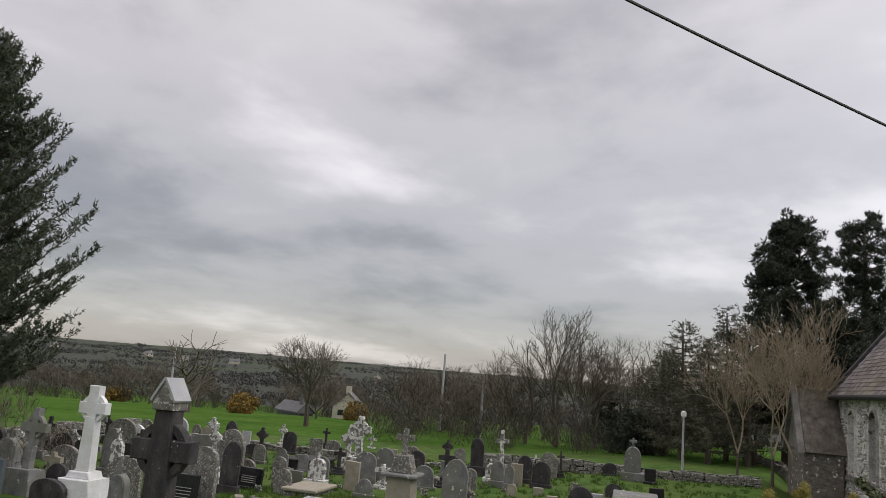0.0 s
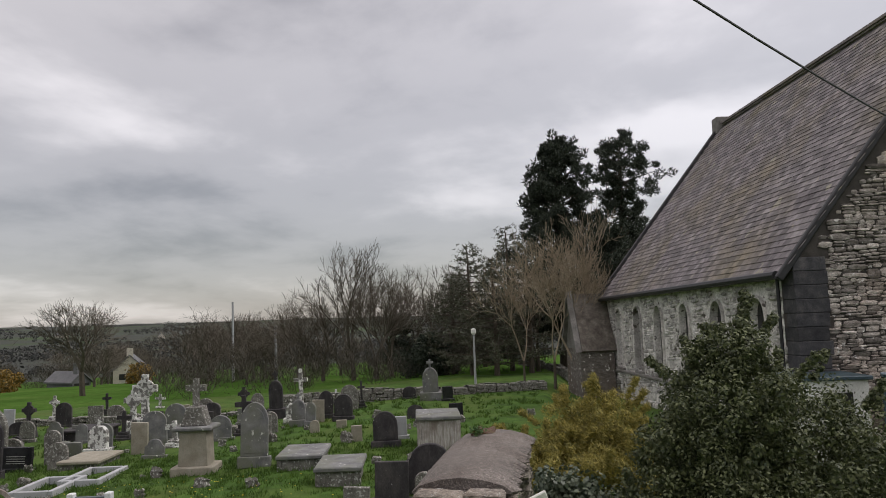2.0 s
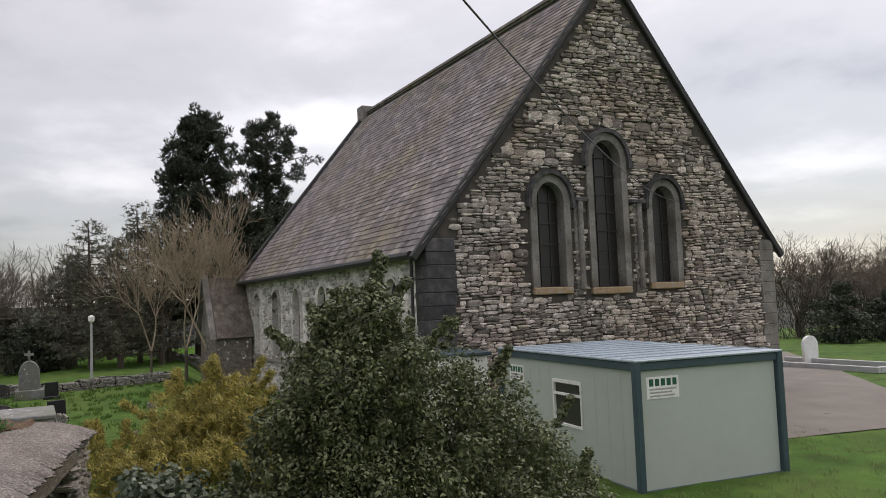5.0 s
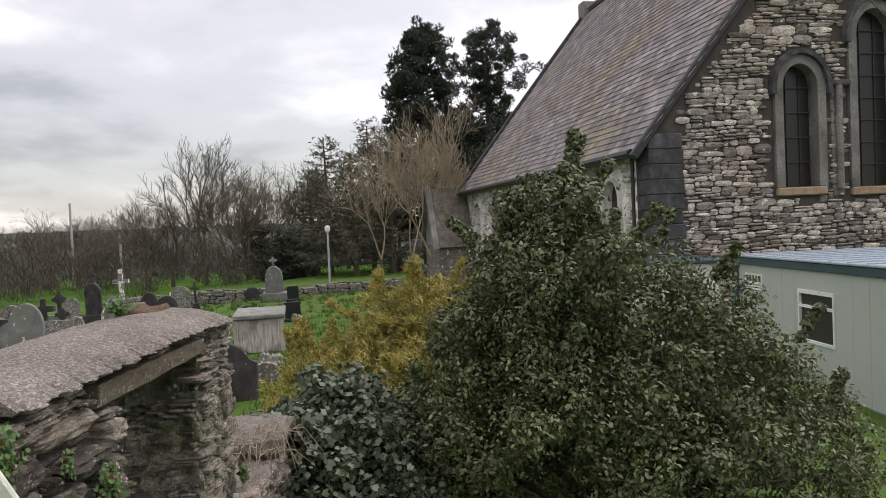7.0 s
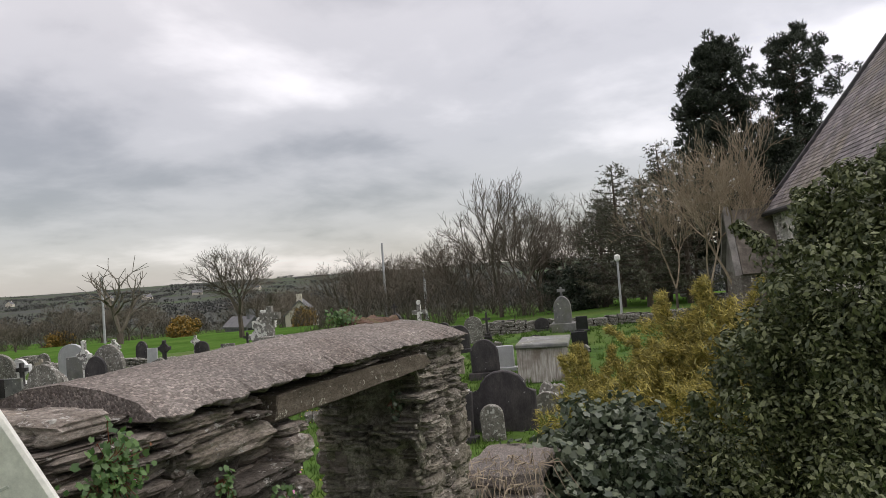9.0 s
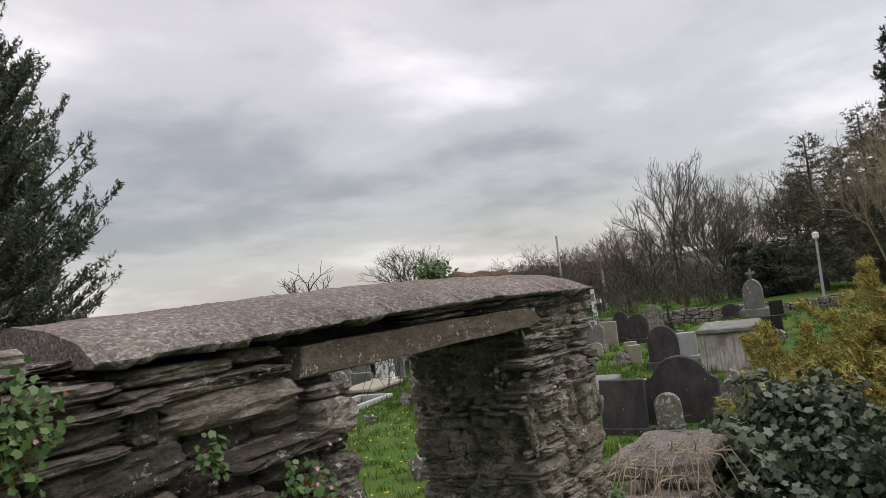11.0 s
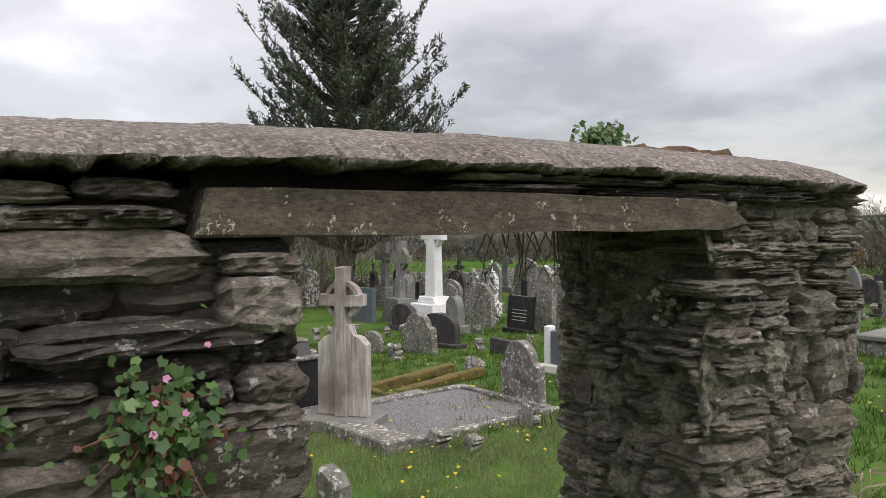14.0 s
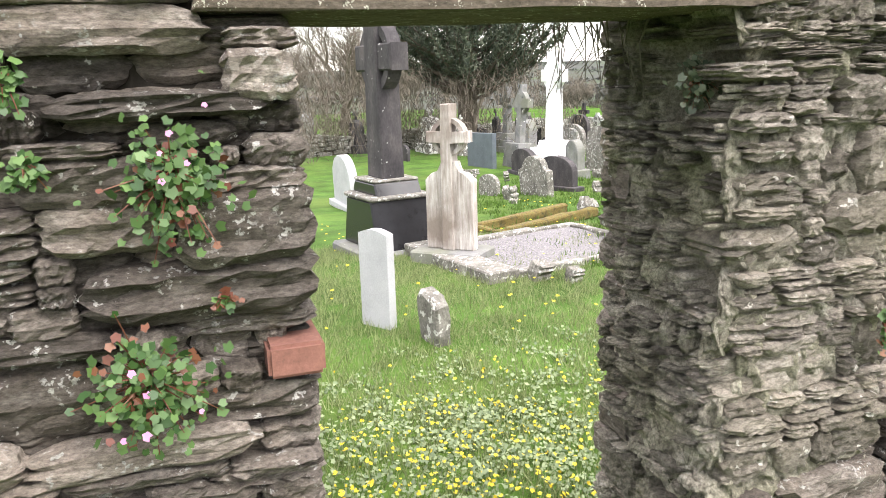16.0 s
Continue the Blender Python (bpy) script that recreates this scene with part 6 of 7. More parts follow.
# far boundary wall of the yard, lamp post and poles
def rubble_run(x0, y0, x1, y1, h, n_seed, label):
    L = math.hypot(x1 - x0, y1 - y0)
    root = thing("boundary_wall", Matrix.Translation((x0, y0, 0)) @ Matrix.Rotation(math.atan2(y1 - y0, x1 - x0), 4, "Z"), label, "wall", kind="structure")
    r = random.Random(n_seed)
    zb = min(ground_z(x0, y0), ground_z(x1, y1)) - 0.3
    part("core", boxed(0, -0.2, zb, L, 0.2, zb + h + 0.15), "core", root)
    verts, faces = [], []
    for sgn in (-1, 1):
        for u, v, w, hh in courses(0, L, zb, zb + h + 0.3, (0.1, 0.2), (0.2, 0.6), r):
            me = r.choice(near_pool)
            b0 = len(verts)
            for p in me.vertices:
                verts.append((u + w / 2 + p.co.x * w, sgn * 0.17 + sgn * -1 * p.co.y * 0.25, v + hh / 2 + p.co.z * hh + 0.05 * math.sin(u)))
            for q in me.polygons:
                faces.append(tuple(b0 + i for i in q.vertices))
    pydata("rubble", verts, faces, "grave_lichen", root)["kind"] = "stuff"


rubble_run(33.5, 1.0, 29.5, 13.5, 0.85, 1, "low grey rubble boundary wall of the graveyard")
rubble_run(34.5, -3.0, 60.0, 4.0, 0.9, 2, "low rubble wall running towards the woods")
rubble_run(29.5, 13.5, 27.0, 34.0, 0.35, 4, "sunken rubble boundary wall below the graves")
rubble_run(1.5, 27.2, 27.0, 34.0, 0.8, 3, "low rubble boundary wall behind the graves")
lamp = thing("street_lamp", pose(37.5, 5.1, ground_z(37.5, 5.1)), "slim pale lamp post with a small lantern", "street lamp")
part("post", tube([Vector((0, 0, -0.3)), Vector((0, 0, 2.75))], [0.07, 0.05], 8), "grave_pale", lamp)
part("lantern", tube([Vector((0, 0, 2.75)), Vector((0, 0, 2.85)), Vector((0, 0, 3.05)), Vector((0, 0, 3.12))], [0.06, 0.15, 0.15, 0.05], 8), "white", lamp)
for bx, by, h in ((58, 62, 7.0), (63, 31.5, 7.5), (60, 26, 5)):
    pole = thing("utility_pole", pose(bx, by, ground_z(bx, by)), "weathered wooden utility pole in the field", "pole", "utility poles")
    part("pole", tube([Vector((0, 0, -0.5)), Vector((0, 0, h))], [0.14, 0.1], 7), "grave_pale", pole)


# ---- trees and plants ----
def bare_tree(seed, height, spread, material_twig="twig", trunk_r=0.2, levels=5, split=(3, 4), clear=0.25, up=0.25):
    """A leafless tree: (trunk mesh, crown mesh of limbs and twigs)."""
    r = random.Random(seed)
    segs = ([], [])

    def grow(p, d, length, rad, level):
        n = 3 if level < 2 else 2
        for k in range(n):
            q = p + d * (length / n)
            segs[0 if level == 0 else 1].append((p, q, rad * (1 - 0.25 * k / n), rad * (1 - 0.25 * (k + 1) / n)))
            p = q
            d = (d + Vector((r.uniform(-1, 1), r.uniform(-1, 1), r.uniform(-0.5, 1) * up * 2)) * (0.1 + 0.06 * level)).normalized()
            if level and level < levels and k == n - 2:
                sprout(p, d, length * 0.6, rad * 0.42, level + 1, 1)
        if level < levels:
            sprout(p, d, length * r.uniform(0.68, 0.86), rad * 0.55, level + 1, r.randint(*split))

    def sprout(p, d, length, rad, level, count):
        side = d.orthogonal().normalized()
        a0 = r.uniform(0, 6.3)
        for i in range(count):
            a = a0 + 6.283 * i / count + r.uniform(-.5, .5)
            out = (Matrix.Rotation(a, 3, d) @ side) * spread * r.uniform(0.6, 1.15)
            grow(p, (d + out + Vector((0, 0, up * 0.6))).normalized(), length * r.uniform(0.75, 1.15), rad, level)

    grow(Vector((0, 0, -0.3)), Vector((r.uniform(-.06, .06), r.uniform(-.06, .06), 1)).normalized(), 1.0 * clear, trunk_r / height, 0)
    top = max(s[1].z for s in segs[1])
    k = height / top
    meshes = []
    for which, (name, material) in enumerate((("trunk", "bark"), ("crown", material_twig))):
        verts, faces = [], []
        for a, b, ra, rb in segs[which]:
            a, b = a * k, b * k
            ra, rb = max(ra * height, 0.0125), max(rb * height, 0.0105)
            d = (b - a).normalized()
            u = d.orthogonal().normalized()
            v = d.cross(u)
            sides = 6 if which == 0 else 3
            base = len(verts)
            for c, rr in ((a, ra), (b, rb)):
                for i in range(sides):
                    t = 6.283 * i / sides
                    verts.append(c + rr * (math.cos(t) * u + math.sin(t) * v))
            for i in range(sides):
                j = (i + 1) % sides
                faces.append((base + i, base + j, base + sides + j, base + sides + i))
        me = bpy.data.meshes.new(name)
        me.from_pydata(verts, [], faces)
        me.materials.append(M[material])
        meshes.append((name, me))
    return meshes


def plant_tree(meshes, x, y, s, turn, label, group, sink=0.0, wide=1.0, name="tree"):
    root = thing(name, Matrix.Translation((x, y, ground_z(x, y) - sink)) @ Matrix.Rotation(turn, 4, "Z") @ Matrix.Diagonal((s * wide, s * wide, s, 1)), label, "tree", group)
    for n, me in meshes:
        part_mesh(n, me, "bark", root)
    return root


trng = random.Random(77)
BARE = [bare_tree(1, 10, 0.62, trunk_r=0.26, levels=6, split=(3, 3), clear=0.6, up=0.14), bare_tree(2, 10, 0.66, trunk_r=0.24, levels=6, split=(2, 3), clear=0.6, up=0.14), bare_tree(3, 10, 0.55, trunk_r=0.24, levels=6, split=(2, 3), clear=0.65, up=0.16), bare_tree(4, 10, 0.6, trunk_r=0.26, levels=6, split=(3, 3), clear=0.55, up=0.15)]
ROUND = bare_tree(6, 10, 0.6, trunk_r=0.34, levels=6, split=(3, 3), clear=1.2, up=0.1)
LONE = bare_tree(9, 8, 0.85, trunk_r=0.35, levels=4, split=(2, 3), clear=0.4)
PALE = bare_tree(12, 9, 0.66, "palewood", 0.16, 6, (2, 3), 0.5, 0.22)


def at_bearing(deg, dist, ox=-2.0, oy=-1.5):
    return ox + dist * math.cos(radians(deg)), oy + dist * math.sin(radians(deg))


def bare_at(deg, dist, elev, k, wide=1.0, label="leafless grey-brown tree in the boundary hedge", group="bare trees", meshes=None, size=10.0):
    """A bare tree on a bearing, its top at an elevation above the walker's eye."""
    x, y = at_bearing(deg, dist)
    h = 2.9 + 1.13 * dist * math.tan(radians(elev)) - ground_z(x, y)
    plant_tree(meshes or BARE[k % 4], x, y, h / size, trng.uniform(0, 6.3), label, group, 0.1, wide)


bare_at(45.6, 75, 2.5, 0, 1.1, "leafless stag-headed tree standing in the field", "field trees", LONE, 8.0)
bare_at(37.5, 62, 3.1, 1, 0.95, "round-crowned leafless tree with dense twigs", "field trees", ROUND)
bare_at(28.4, 78, 2.3, 0, 1.3)
bare_at(26.0, 80, 1.8, 2, 1.2)
bare_at(24.2, 72, 3.0, 3, 1.1)
bare_at(22.3, 66, 3.4, 1, 1.0)
bare_at(20.6, 62, 3.6, 0, 1.0)
bare_at(18.3, 60, 6.6, 2, 0.85)
bare_at(16.6, 57, 5.6, 0, 0.8)
bare_at(15.2, 60, 6.2, 3, 0.85)
bare_at(13.6, 64, 4.9, 1, 0.8)
bare_at(11.7, 58, 5.1, 2, 0.9)
bare_at(10.2, 55, 5.4, 0, 0.9)
bare_at(8.0, 60, 5.8, 3, 0.9)
bare_at(4.0, 50, 6.2, 1, 0.9)
for i in range(16):
    bare_at(trng.uniform(5, 30), trng.uniform(60, 92), trng.uniform(0.2, 1.9), i, 1.2)
for i in range(34):
    bare_at(trng.uniform(31, 62), trng.uniform(80, 190), trng.uniform(-0.6, 0.4), i, 1.3, "leafless tree in a field hedge", "hedge trees")
for i in range(22):
    bare_at(trng.uniform(66, 100), trng.uniform(42, 64), trng.uniform(1.5, 5.5), i, 1.2, "leafless tree behind the graveyard", "bare trees")
for i in range(14):
    bare_at(trng.uniform(-58, -38), trng.uniform(60, 90), trng.uniform(2.4, 4.2), i, 1.2, "leafless tree of the wood behind the church", "bare trees")
for deg, elev, dist in ((1.4, 9.3, 39), (3.2, 7.8, 38), (-0.6, 8.0, 40), (5.5, 6.0, 40)):
    bare_at(deg, dist, elev, 0, 0.62, "pale leafless tree beside the church", "pale trees", PALE, 9.0)


def clump_leaves(centres, radii, count, rng_n, squash=0.8):
    """Leaf places and outward normals over many small clumps."""
    idx = rng_n.integers(0, len(centres), count)
    d = rng_n.normal(size=(count, 3))
    d /= np.linalg.norm(d, axis=1, keepdims=True)
    rr = np.asarray(radii)[idx][:, None] * rng_n.uniform(0.45, 1.05, (count, 1))
    c = np.asarray(centres)[idx] + d * rr * (1, 1, squash)
    return c, d + rng_n.normal(size=(count, 3)) * 0.5


def conifer(name, x, y, height, label, tiers, size, count, material, seed, trunk_r=0.3, group="", twist=0.0, shape="leaf", aspect=0.5, droop=None):
    """A trunk, limbs, and clumps of foliage along tiers of (height share, reach, number, clump radius)."""
    r = np.random.default_rng(seed)
    root = thing(name, Matrix.Translation((x, y, ground_z(x, y) - 0.1)), label, "tree", group)
    part("trunk", tube([Vector((0, 0, -0.2)), Vector((0.1, 0, height * 0.4)), Vector((0, 0.1, height * 0.95))], [trunk_r, trunk_r * 0.7, 0.04], 9), "bark", root)
    cs, rs = [], []
    limbs = bmesh.new()
    for share, reach, number, cr in tiers:
        for k in range(number):
            a = 6.283 * (k + r.uniform(-.35, .35)) / number + share * 7
            q = reach * r.uniform(0.5, 1.12)
            tip = Vector((q * math.cos(a), q * math.sin(a), height * share + r.uniform(-.04, .04) * height + 0.12 * q))
            tube([Vector((0, 0, height * share * 0.94)), tip * 0.6 + Vector((0, 0, height * share * 0.38)), tip], [0.07, 0.05, 0.02], 4, limbs)
            for f in (1.0, 0.68, 0.4):
                cs.append((tip.x * f, tip.y * f, height * share + (tip.z - height * share) * f + r.uniform(-.2, .2)))
                rs.append(cr * r.uniform(0.6, 1.15))
    part("limb", limbs, "bark", root)["kind"] = "stuff"
    c, n = clump_leaves(cs, rs, count, r, 0.7)
    leaves("foliage", c, n, size, material, root, aspect=aspect, seed=seed, shape=shape, droop=droop)
    return root


def tiers_cone(h0, h1, r0, r1, n, number, cr, belly=0.0):
    out = []
    for i in range(n):
        f = i / (n - 1)
        out.append((h0 + (h1 - h0) * f, r0 + (r1 - r0) * f + belly * math.sin(math.pi * f), max(3, int(number * (1 - 0.6 * f))), cr * (1 - 0.45 * f)))
    return out


def limbed_conifer(name, x, y, height, label, profile, limbs, twigs, needles, size, material, seed, trunk_r=0.3, group="", rise=(0.0, 0.4), lateral=0.5, inner=0.3, aspect=0.25, lift=0.12, even=0.55):
    """A conifer grown limb by limb: profile gives (height share, reach); rise bends each limb up along its length; needles sit on side twigs."""
    r = np.random.default_rng(seed)
    root = thing(name, Matrix.Translation((x, y, ground_z(x, y) - 0.1)), label, "tree", group)
    part("trunk", tube([Vector((0, 0, -0.2)), Vector((0.1, 0, height * 0.4)), Vector((0, 0.1, height * 0.97))], [trunk_r, trunk_r * 0.7, 0.04], 9), "bark", root)
    shares, reaches = [p[0] for p in profile], [p[1] for p in profile]
    wood, cs, ds = bmesh.new(), [], []
    for i in range(limbs):
        share = shares[0] + (shares[-1] - shares[0]) * (i + r.uniform(0, 1)) / limbs
        a = i * 2.39996 + r.uniform(-0.5, 0.5)
        reach = float(np.interp(share, shares, reaches)) * (r.uniform(even, 1.0) if r.random() < 0.8 else r.uniform(0.9, 1.12))
        out = np.array((math.cos(a), math.sin(a), 0.0))
        side = np.array((-math.sin(a), math.cos(a), 0.0))
        bend = r.uniform(-0.15, 0.15)
        z0, r0, r1 = height * share - reach * (rise[0] + rise[1]) * 0.7, rise[0] + r.uniform(-0.1, 0.1), rise[1] * r.uniform(0.6, 1.4)

        def at(f):
            return out * reach * f + side * reach * bend * f * f + np.array((0, 0, z0 + reach * (r0 * f + r1 * f * f)))

        tube([Vector(at(f)) for f in (0, 0.3, 0.6, 0.85, 1)], [0.02 + 0.02 * reach, 0.018 + 0.014 * reach, 0.03, 0.02, 0.008], 4, wood)
        for f in r.uniform(inner, 1.0, max(3, int(twigs * (0.35 + 0.65 * reach / max(reaches))))):
            p, d = at(f), at(min(f + 0.05, 1.05)) - at(f - 0.05)
            d = d / np.linalg.norm(d)
            t = d * 0.8 + side * r.normal() * 0.75 + np.array((0, 0, r.normal() * 0.35 + lift))
            t = t / np.linalg.norm(t) * lateral * r.uniform(0.5, 1.2) * (1.15 - 0.5 * f)
            g = r.uniform(0, 1, needles)[:, None]
            cs.append(p + t * g + r.normal(size=(needles, 3)) * 0.05 * lateral)
            ds.append(t / np.linalg.norm(t) + r.normal(size=(needles, 3)) * 0.45)
    part("limb", wood, "bark", root)["kind"] = "stuff"
    c, d = np.concatenate(cs), np.concatenate(ds)
    leaves("foliage", c, r.normal(size=c.shape), size, material, root, aspect=aspect, seed=seed, shape="strip", droop=d)
    return root


def clumped_pine(x, y, height, label, profile, clumps, count, seed, trunk_r):
    """A broad old pine: short limbs that end in many uneven tufts of needles, with gaps between them."""
    r = np.random.default_rng(seed)
    root = thing("pine", Matrix.Translation((x, y, ground_z(x, y) - 0.1)), label, "tree", "dark pines")
    part("trunk", tube([Vector((0, 0, -0.2)), Vector((0.2, 0.1, height * 0.5)), Vector((0, 0.1, height * 0.94))], [trunk_r, trunk_r * 0.7, 0.06], 9), "bark", root)
    shares, reaches = [p[0] for p in profile], [p[1] for p in profile]
    limbs, cs, rs = bmesh.new(), [], []
    for i in range(clumps):
        share = shares[0] + (shares[-1] - shares[0]) * (i + r.uniform(0, 1)) / clumps
        a, q = i * 2.39996 + r.uniform(-0.6, 0.6), float(np.interp(share, shares, reaches)) * math.sqrt(r.uniform(0.15, 1.0)) * r.uniform(0.85, 1.1)
        tip = Vector((q * math.cos(a), q * math.sin(a), height * share - 0.4))
        tube([Vector((0, 0, tip.z - 0.3 * q)), tip * 0.55 + Vector((0, 0, 0.45 * tip.z - 0.12 * q)), tip], [0.03 + 0.025 * q, 0.05, 0.02], 4, limbs)
        for k in range(4):
            cs.append(tip + Vector(r.normal(size=3) * (0.45, 0.45, 0.3)))
            rs.append(r.uniform(0.28, 0.62) * (0.7 + 0.3 * q / max(reaches)))
    part("limb", limbs, "bark", root)["kind"] = "stuff"
    c, d = clump_leaves([tuple(v) for v in cs], rs, count, r, 0.8)
    leaves("foliage", c, r.normal(size=c.shape), 0.24, "pine", root, aspect=0.42, seed=seed, shape="strip", droop=d + (0, 0, 0.8))
    return root


# big dark cypress behind the white cross
limbed_conifer("cypress", 10.9, 27.5, 15.9, "tall dark green cypress with ragged upswept sprays", [(0.2, 3.0), (0.27, 4.4), (0.4, 4.7), (0.55, 4.2), (0.72, 3.2), (0.86, 2.1), (0.95, 1.2), (1.0, 0.4)], 330, 30, 15, 0.2, "cypress", 31, 0.42, "", (0.1, 0.5), 0.85, 0.3, 0.34, 0.75, 0.4)
# two black-green pines above the church
clumped_pine(52, 0.1, 18.0, "dark dense pine behind the church", [(0.2, 2.6), (0.4, 3.6), (0.5, 4.3), (0.58, 4.1), (0.64, 2.9), (0.76, 2.5), (0.86, 2.0), (0.94, 1.2), (1.0, 0.2)], 190, 80000, 41, 0.5)
clumped_pine(56, -4.9, 18.9, "dark open-branched pine behind the church", [(0.3, 1.4), (0.45, 2.2), (0.56, 2.5), (0.64, 2.2), (0.72, 1.2), (0.8, 2.5), (0.88, 2.6), (0.95, 1.9), (1.0, 0.9)], 90, 40000, 42, 0.45)
clumped_pine(50, -3.2, 11.0, "dark lower pine behind the church", [(0.15, 2.8), (0.5, 2.8), (0.8, 1.8), (1.0, 0.5)], 80, 26000, 43, 0.4)
for deg, dist, h, seed_n in ((9.3, 48, 8.8, 51), (7.4, 47, 7.8, 52), (6.0, 52, 10.4, 53), (10.6, 52, 7.0, 54), (4.6, 48, 8.8, 55)):
    x, y = at_bearing(deg, dist)
    limbed_conifer("evergreen", x, y, h, "dull green conifer among the bare trees", [(0.1, 3.0), (0.4, 2.7), (0.7, 1.7), (0.9, 0.8), (1.0, 0.2)], 60, 14, 9, 0.24, "evergreen", seed_n, 0.2, "dull conifers", (-0.05, 0.15), 0.85, 0.25, 0.3)
for deg, dist, h, s in ((14.0, 62, 4.2, 61), (12.6, 52, 3.0, 62), (-45, 55, 4.0, 63), (-48, 58, 3.6, 64)):
    x, y = at_bearing(deg, dist)
    conifer("evergreen", x, y, h, "dark rounded evergreen shrub", tiers_cone(0.15, 0.9, 1.7, 0.7, 4, 7, 0.9, 0.6), 0.25, 6000, "pine", s, 0.12, "dull conifers")


def bush(name, x, y, z, lobes, count, size, material, label, seed, aspect=0.55, shape="leaf", shoots=0, droop=None, stem="bark"):
    """Stems and a crown of leaves over uneven lobes (x, y, z, radius)."""
    r = np.random.default_rng(seed)
    root = thing(name, pose(x, y, z), label, "bush")
    stems = bmesh.new()
    cs, rs = [], []
    for a, b, c, q in lobes:
        tube([Vector((a * 0.1, b * 0.1, -0.2)), Vector((a * 0.6, b * 0.6, c * 0.6)), Vector((a, b, c))], [0.05, 0.035, 0.012], 5, stems)
        for i in range(70):
            d = r.normal(size=3)
            d /= np.linalg.norm(d)
            k = r.uniform(0.55, 0.98)
            cs.append((a + d[0] * q * k, b + d[1] * q * k, c + d[2] * q * k * 0.95))
            rs.append(q * r.uniform(0.14, 0.3))
    for i in range(shoots):
        a, b, c, q = lobes[i % len(lobes)]
        d = r.normal(size=3) * (0.7, 0.7, 0.5) + (0, 0, 0.75)
        d /= np.linalg.norm(d)
        p = Vector((a, b, c)) + Vector(d) * q * 0.9
        tip = p + Vector(d) * r.uniform(0.15, 0.4) + Vector((0, 0, 0.1))
        tube([p, tip], [0.008, 0.003], 3, stems)
        for f in (0.2, 0.5, 0.8, 1.0):
            cs.append(tuple(p.lerp(tip, f)))
            rs.append(0.07)
    part("stem", stems, stem, root)["kind"] = "stuff"
    c, n = clump_leaves(cs, rs, count, r, 0.9)
    keep = c[:, 2] > -0.1
    leaves("foliage", c[keep], n[keep] + (0, 0, 0.35), size, material, root, aspect=aspect, seed=seed, shape=shape, droop=None if droop is None else np.tile(droop, (keep.sum(), 1)))
    return root


bush("holly_bush", 4.7, -3.0, 0.0, [(0, 0.1, 1.1, 1.3), (0.1, 0.0, 1.9, 1.0), (0.0, -0.9, 1.4, 0.95), (-0.3, 0.8, 1.5, 0.75), (-0.3, 0.5, 2.2, 0.95), (-0.25, 0.55, 2.95, 0.55), (0.3, -0.45, 1.75, 0.9), (-0.7, 1.1, 1.0, 0.95), (0.1, -1.35, 0.95, 0.9), (0.3, -2.1, 0.4, 0.75),
     (-0.9, -0.4, 0.8, 1.0), (-0.5, 1.6, 0.6, 0.7), (0.8, 0.6, 1.5, 1.0), (-0.9, -1.4, 0.5, 0.85), (0.1, -0.3, 0.6, 1.3), (-0.6, 0.6, 1.6, 0.9), (0.7, -1.1, 0.6, 0.85), (-0.35, 1.1, 1.75, 0.72), (-0.4, 1.35, 1.1, 0.8), (-0.35, 0.8, 2.45, 0.7)], 185000, 0.06, "holly", "dense dark green holly bush with glossy leaves", 71, 0.5, shoots=60)
bush("golden_conifer", 9.3, -0.9, ground_z(9.3, -0.9), [(0, 0, 0.5, 1.2), (0, 0, 1.0, 1.1), (0.1, -0.2, 1.8, 0.7), (-0.6, 0.9, 0.9, 0.8), (-0.3, -1.0, 1.1, 0.85), (0.3, 0.5, 1.5, 0.8), (-0.8, 0.1, 0.7, 0.85), (-0.4, 1.7, 0.7, 0.85), (0, 1.4, 0.6, 0.6), (0, -1.6, 0.7, 0.65)], 150000, 0.1,
     "yellow", "golden yellow juniper with feathery spreading sprays", 72, 0.16, "strip", 90, (0.1, 0.35, 0.45))
bush("ivy_mound", 3.95, -0.2, 0.36, [(0, 0, 0.5, 0.75), (0.55, -0.2, 0.55, 0.75), (-0.5, 0.05, 0.3, 0.62), (0.9, 0.1, 0.4, 0.7), (0.1, -0.5, 0.15, 0.7), (-0.4, -0.5, 0.0, 0.6), (-0.15, -0.25, 0.4, 0.65), (0.5, -0.6, 0.2, 0.7)], 30000, 0.066, "ivy", "mound of dark glossy ivy over the ruined wall", 73, 0.95, "lobed", 0)
for deg, dist, s in ((41.6, 85, 81), (33.0, 90, 82), (49.5, 120, 83)):
    x, y = at_bearing(deg, dist)
    bush("gorse_bush", x, y, ground_z(x, y), [(0, 0, 0.9, 1.5), (2.2, 1.0, 0.8, 1.4), (-1.8, -1.0, 0.7, 1.3)], 3500, 0.3, "gorse", "gorse bush in yellow flower in the field", s)


def thicket(name, spots, label, seed, material, count, size, height):
    r = np.random.default_rng(seed)
    cs, rs = [], []
    for x, y in spots:
        for k in range(4):
            a, b = x + r.normal() * 1.5, y + r.normal() * 1.5
            cs.append((a, b, ground_z(a, b) + r.uniform(0.2, height)))
            rs.append(r.uniform(0.7, 1.5))
    c, n = clump_leaves(cs, rs, count, r, 0.9)
    ob = leaves(name, c, n, size, material, None, aspect=0.055, seed=seed, shape="strip", droop=np.tile((0, 0, 1.0), (count, 1)))
    tagged(ob, label, "hedge", kind="stuff")


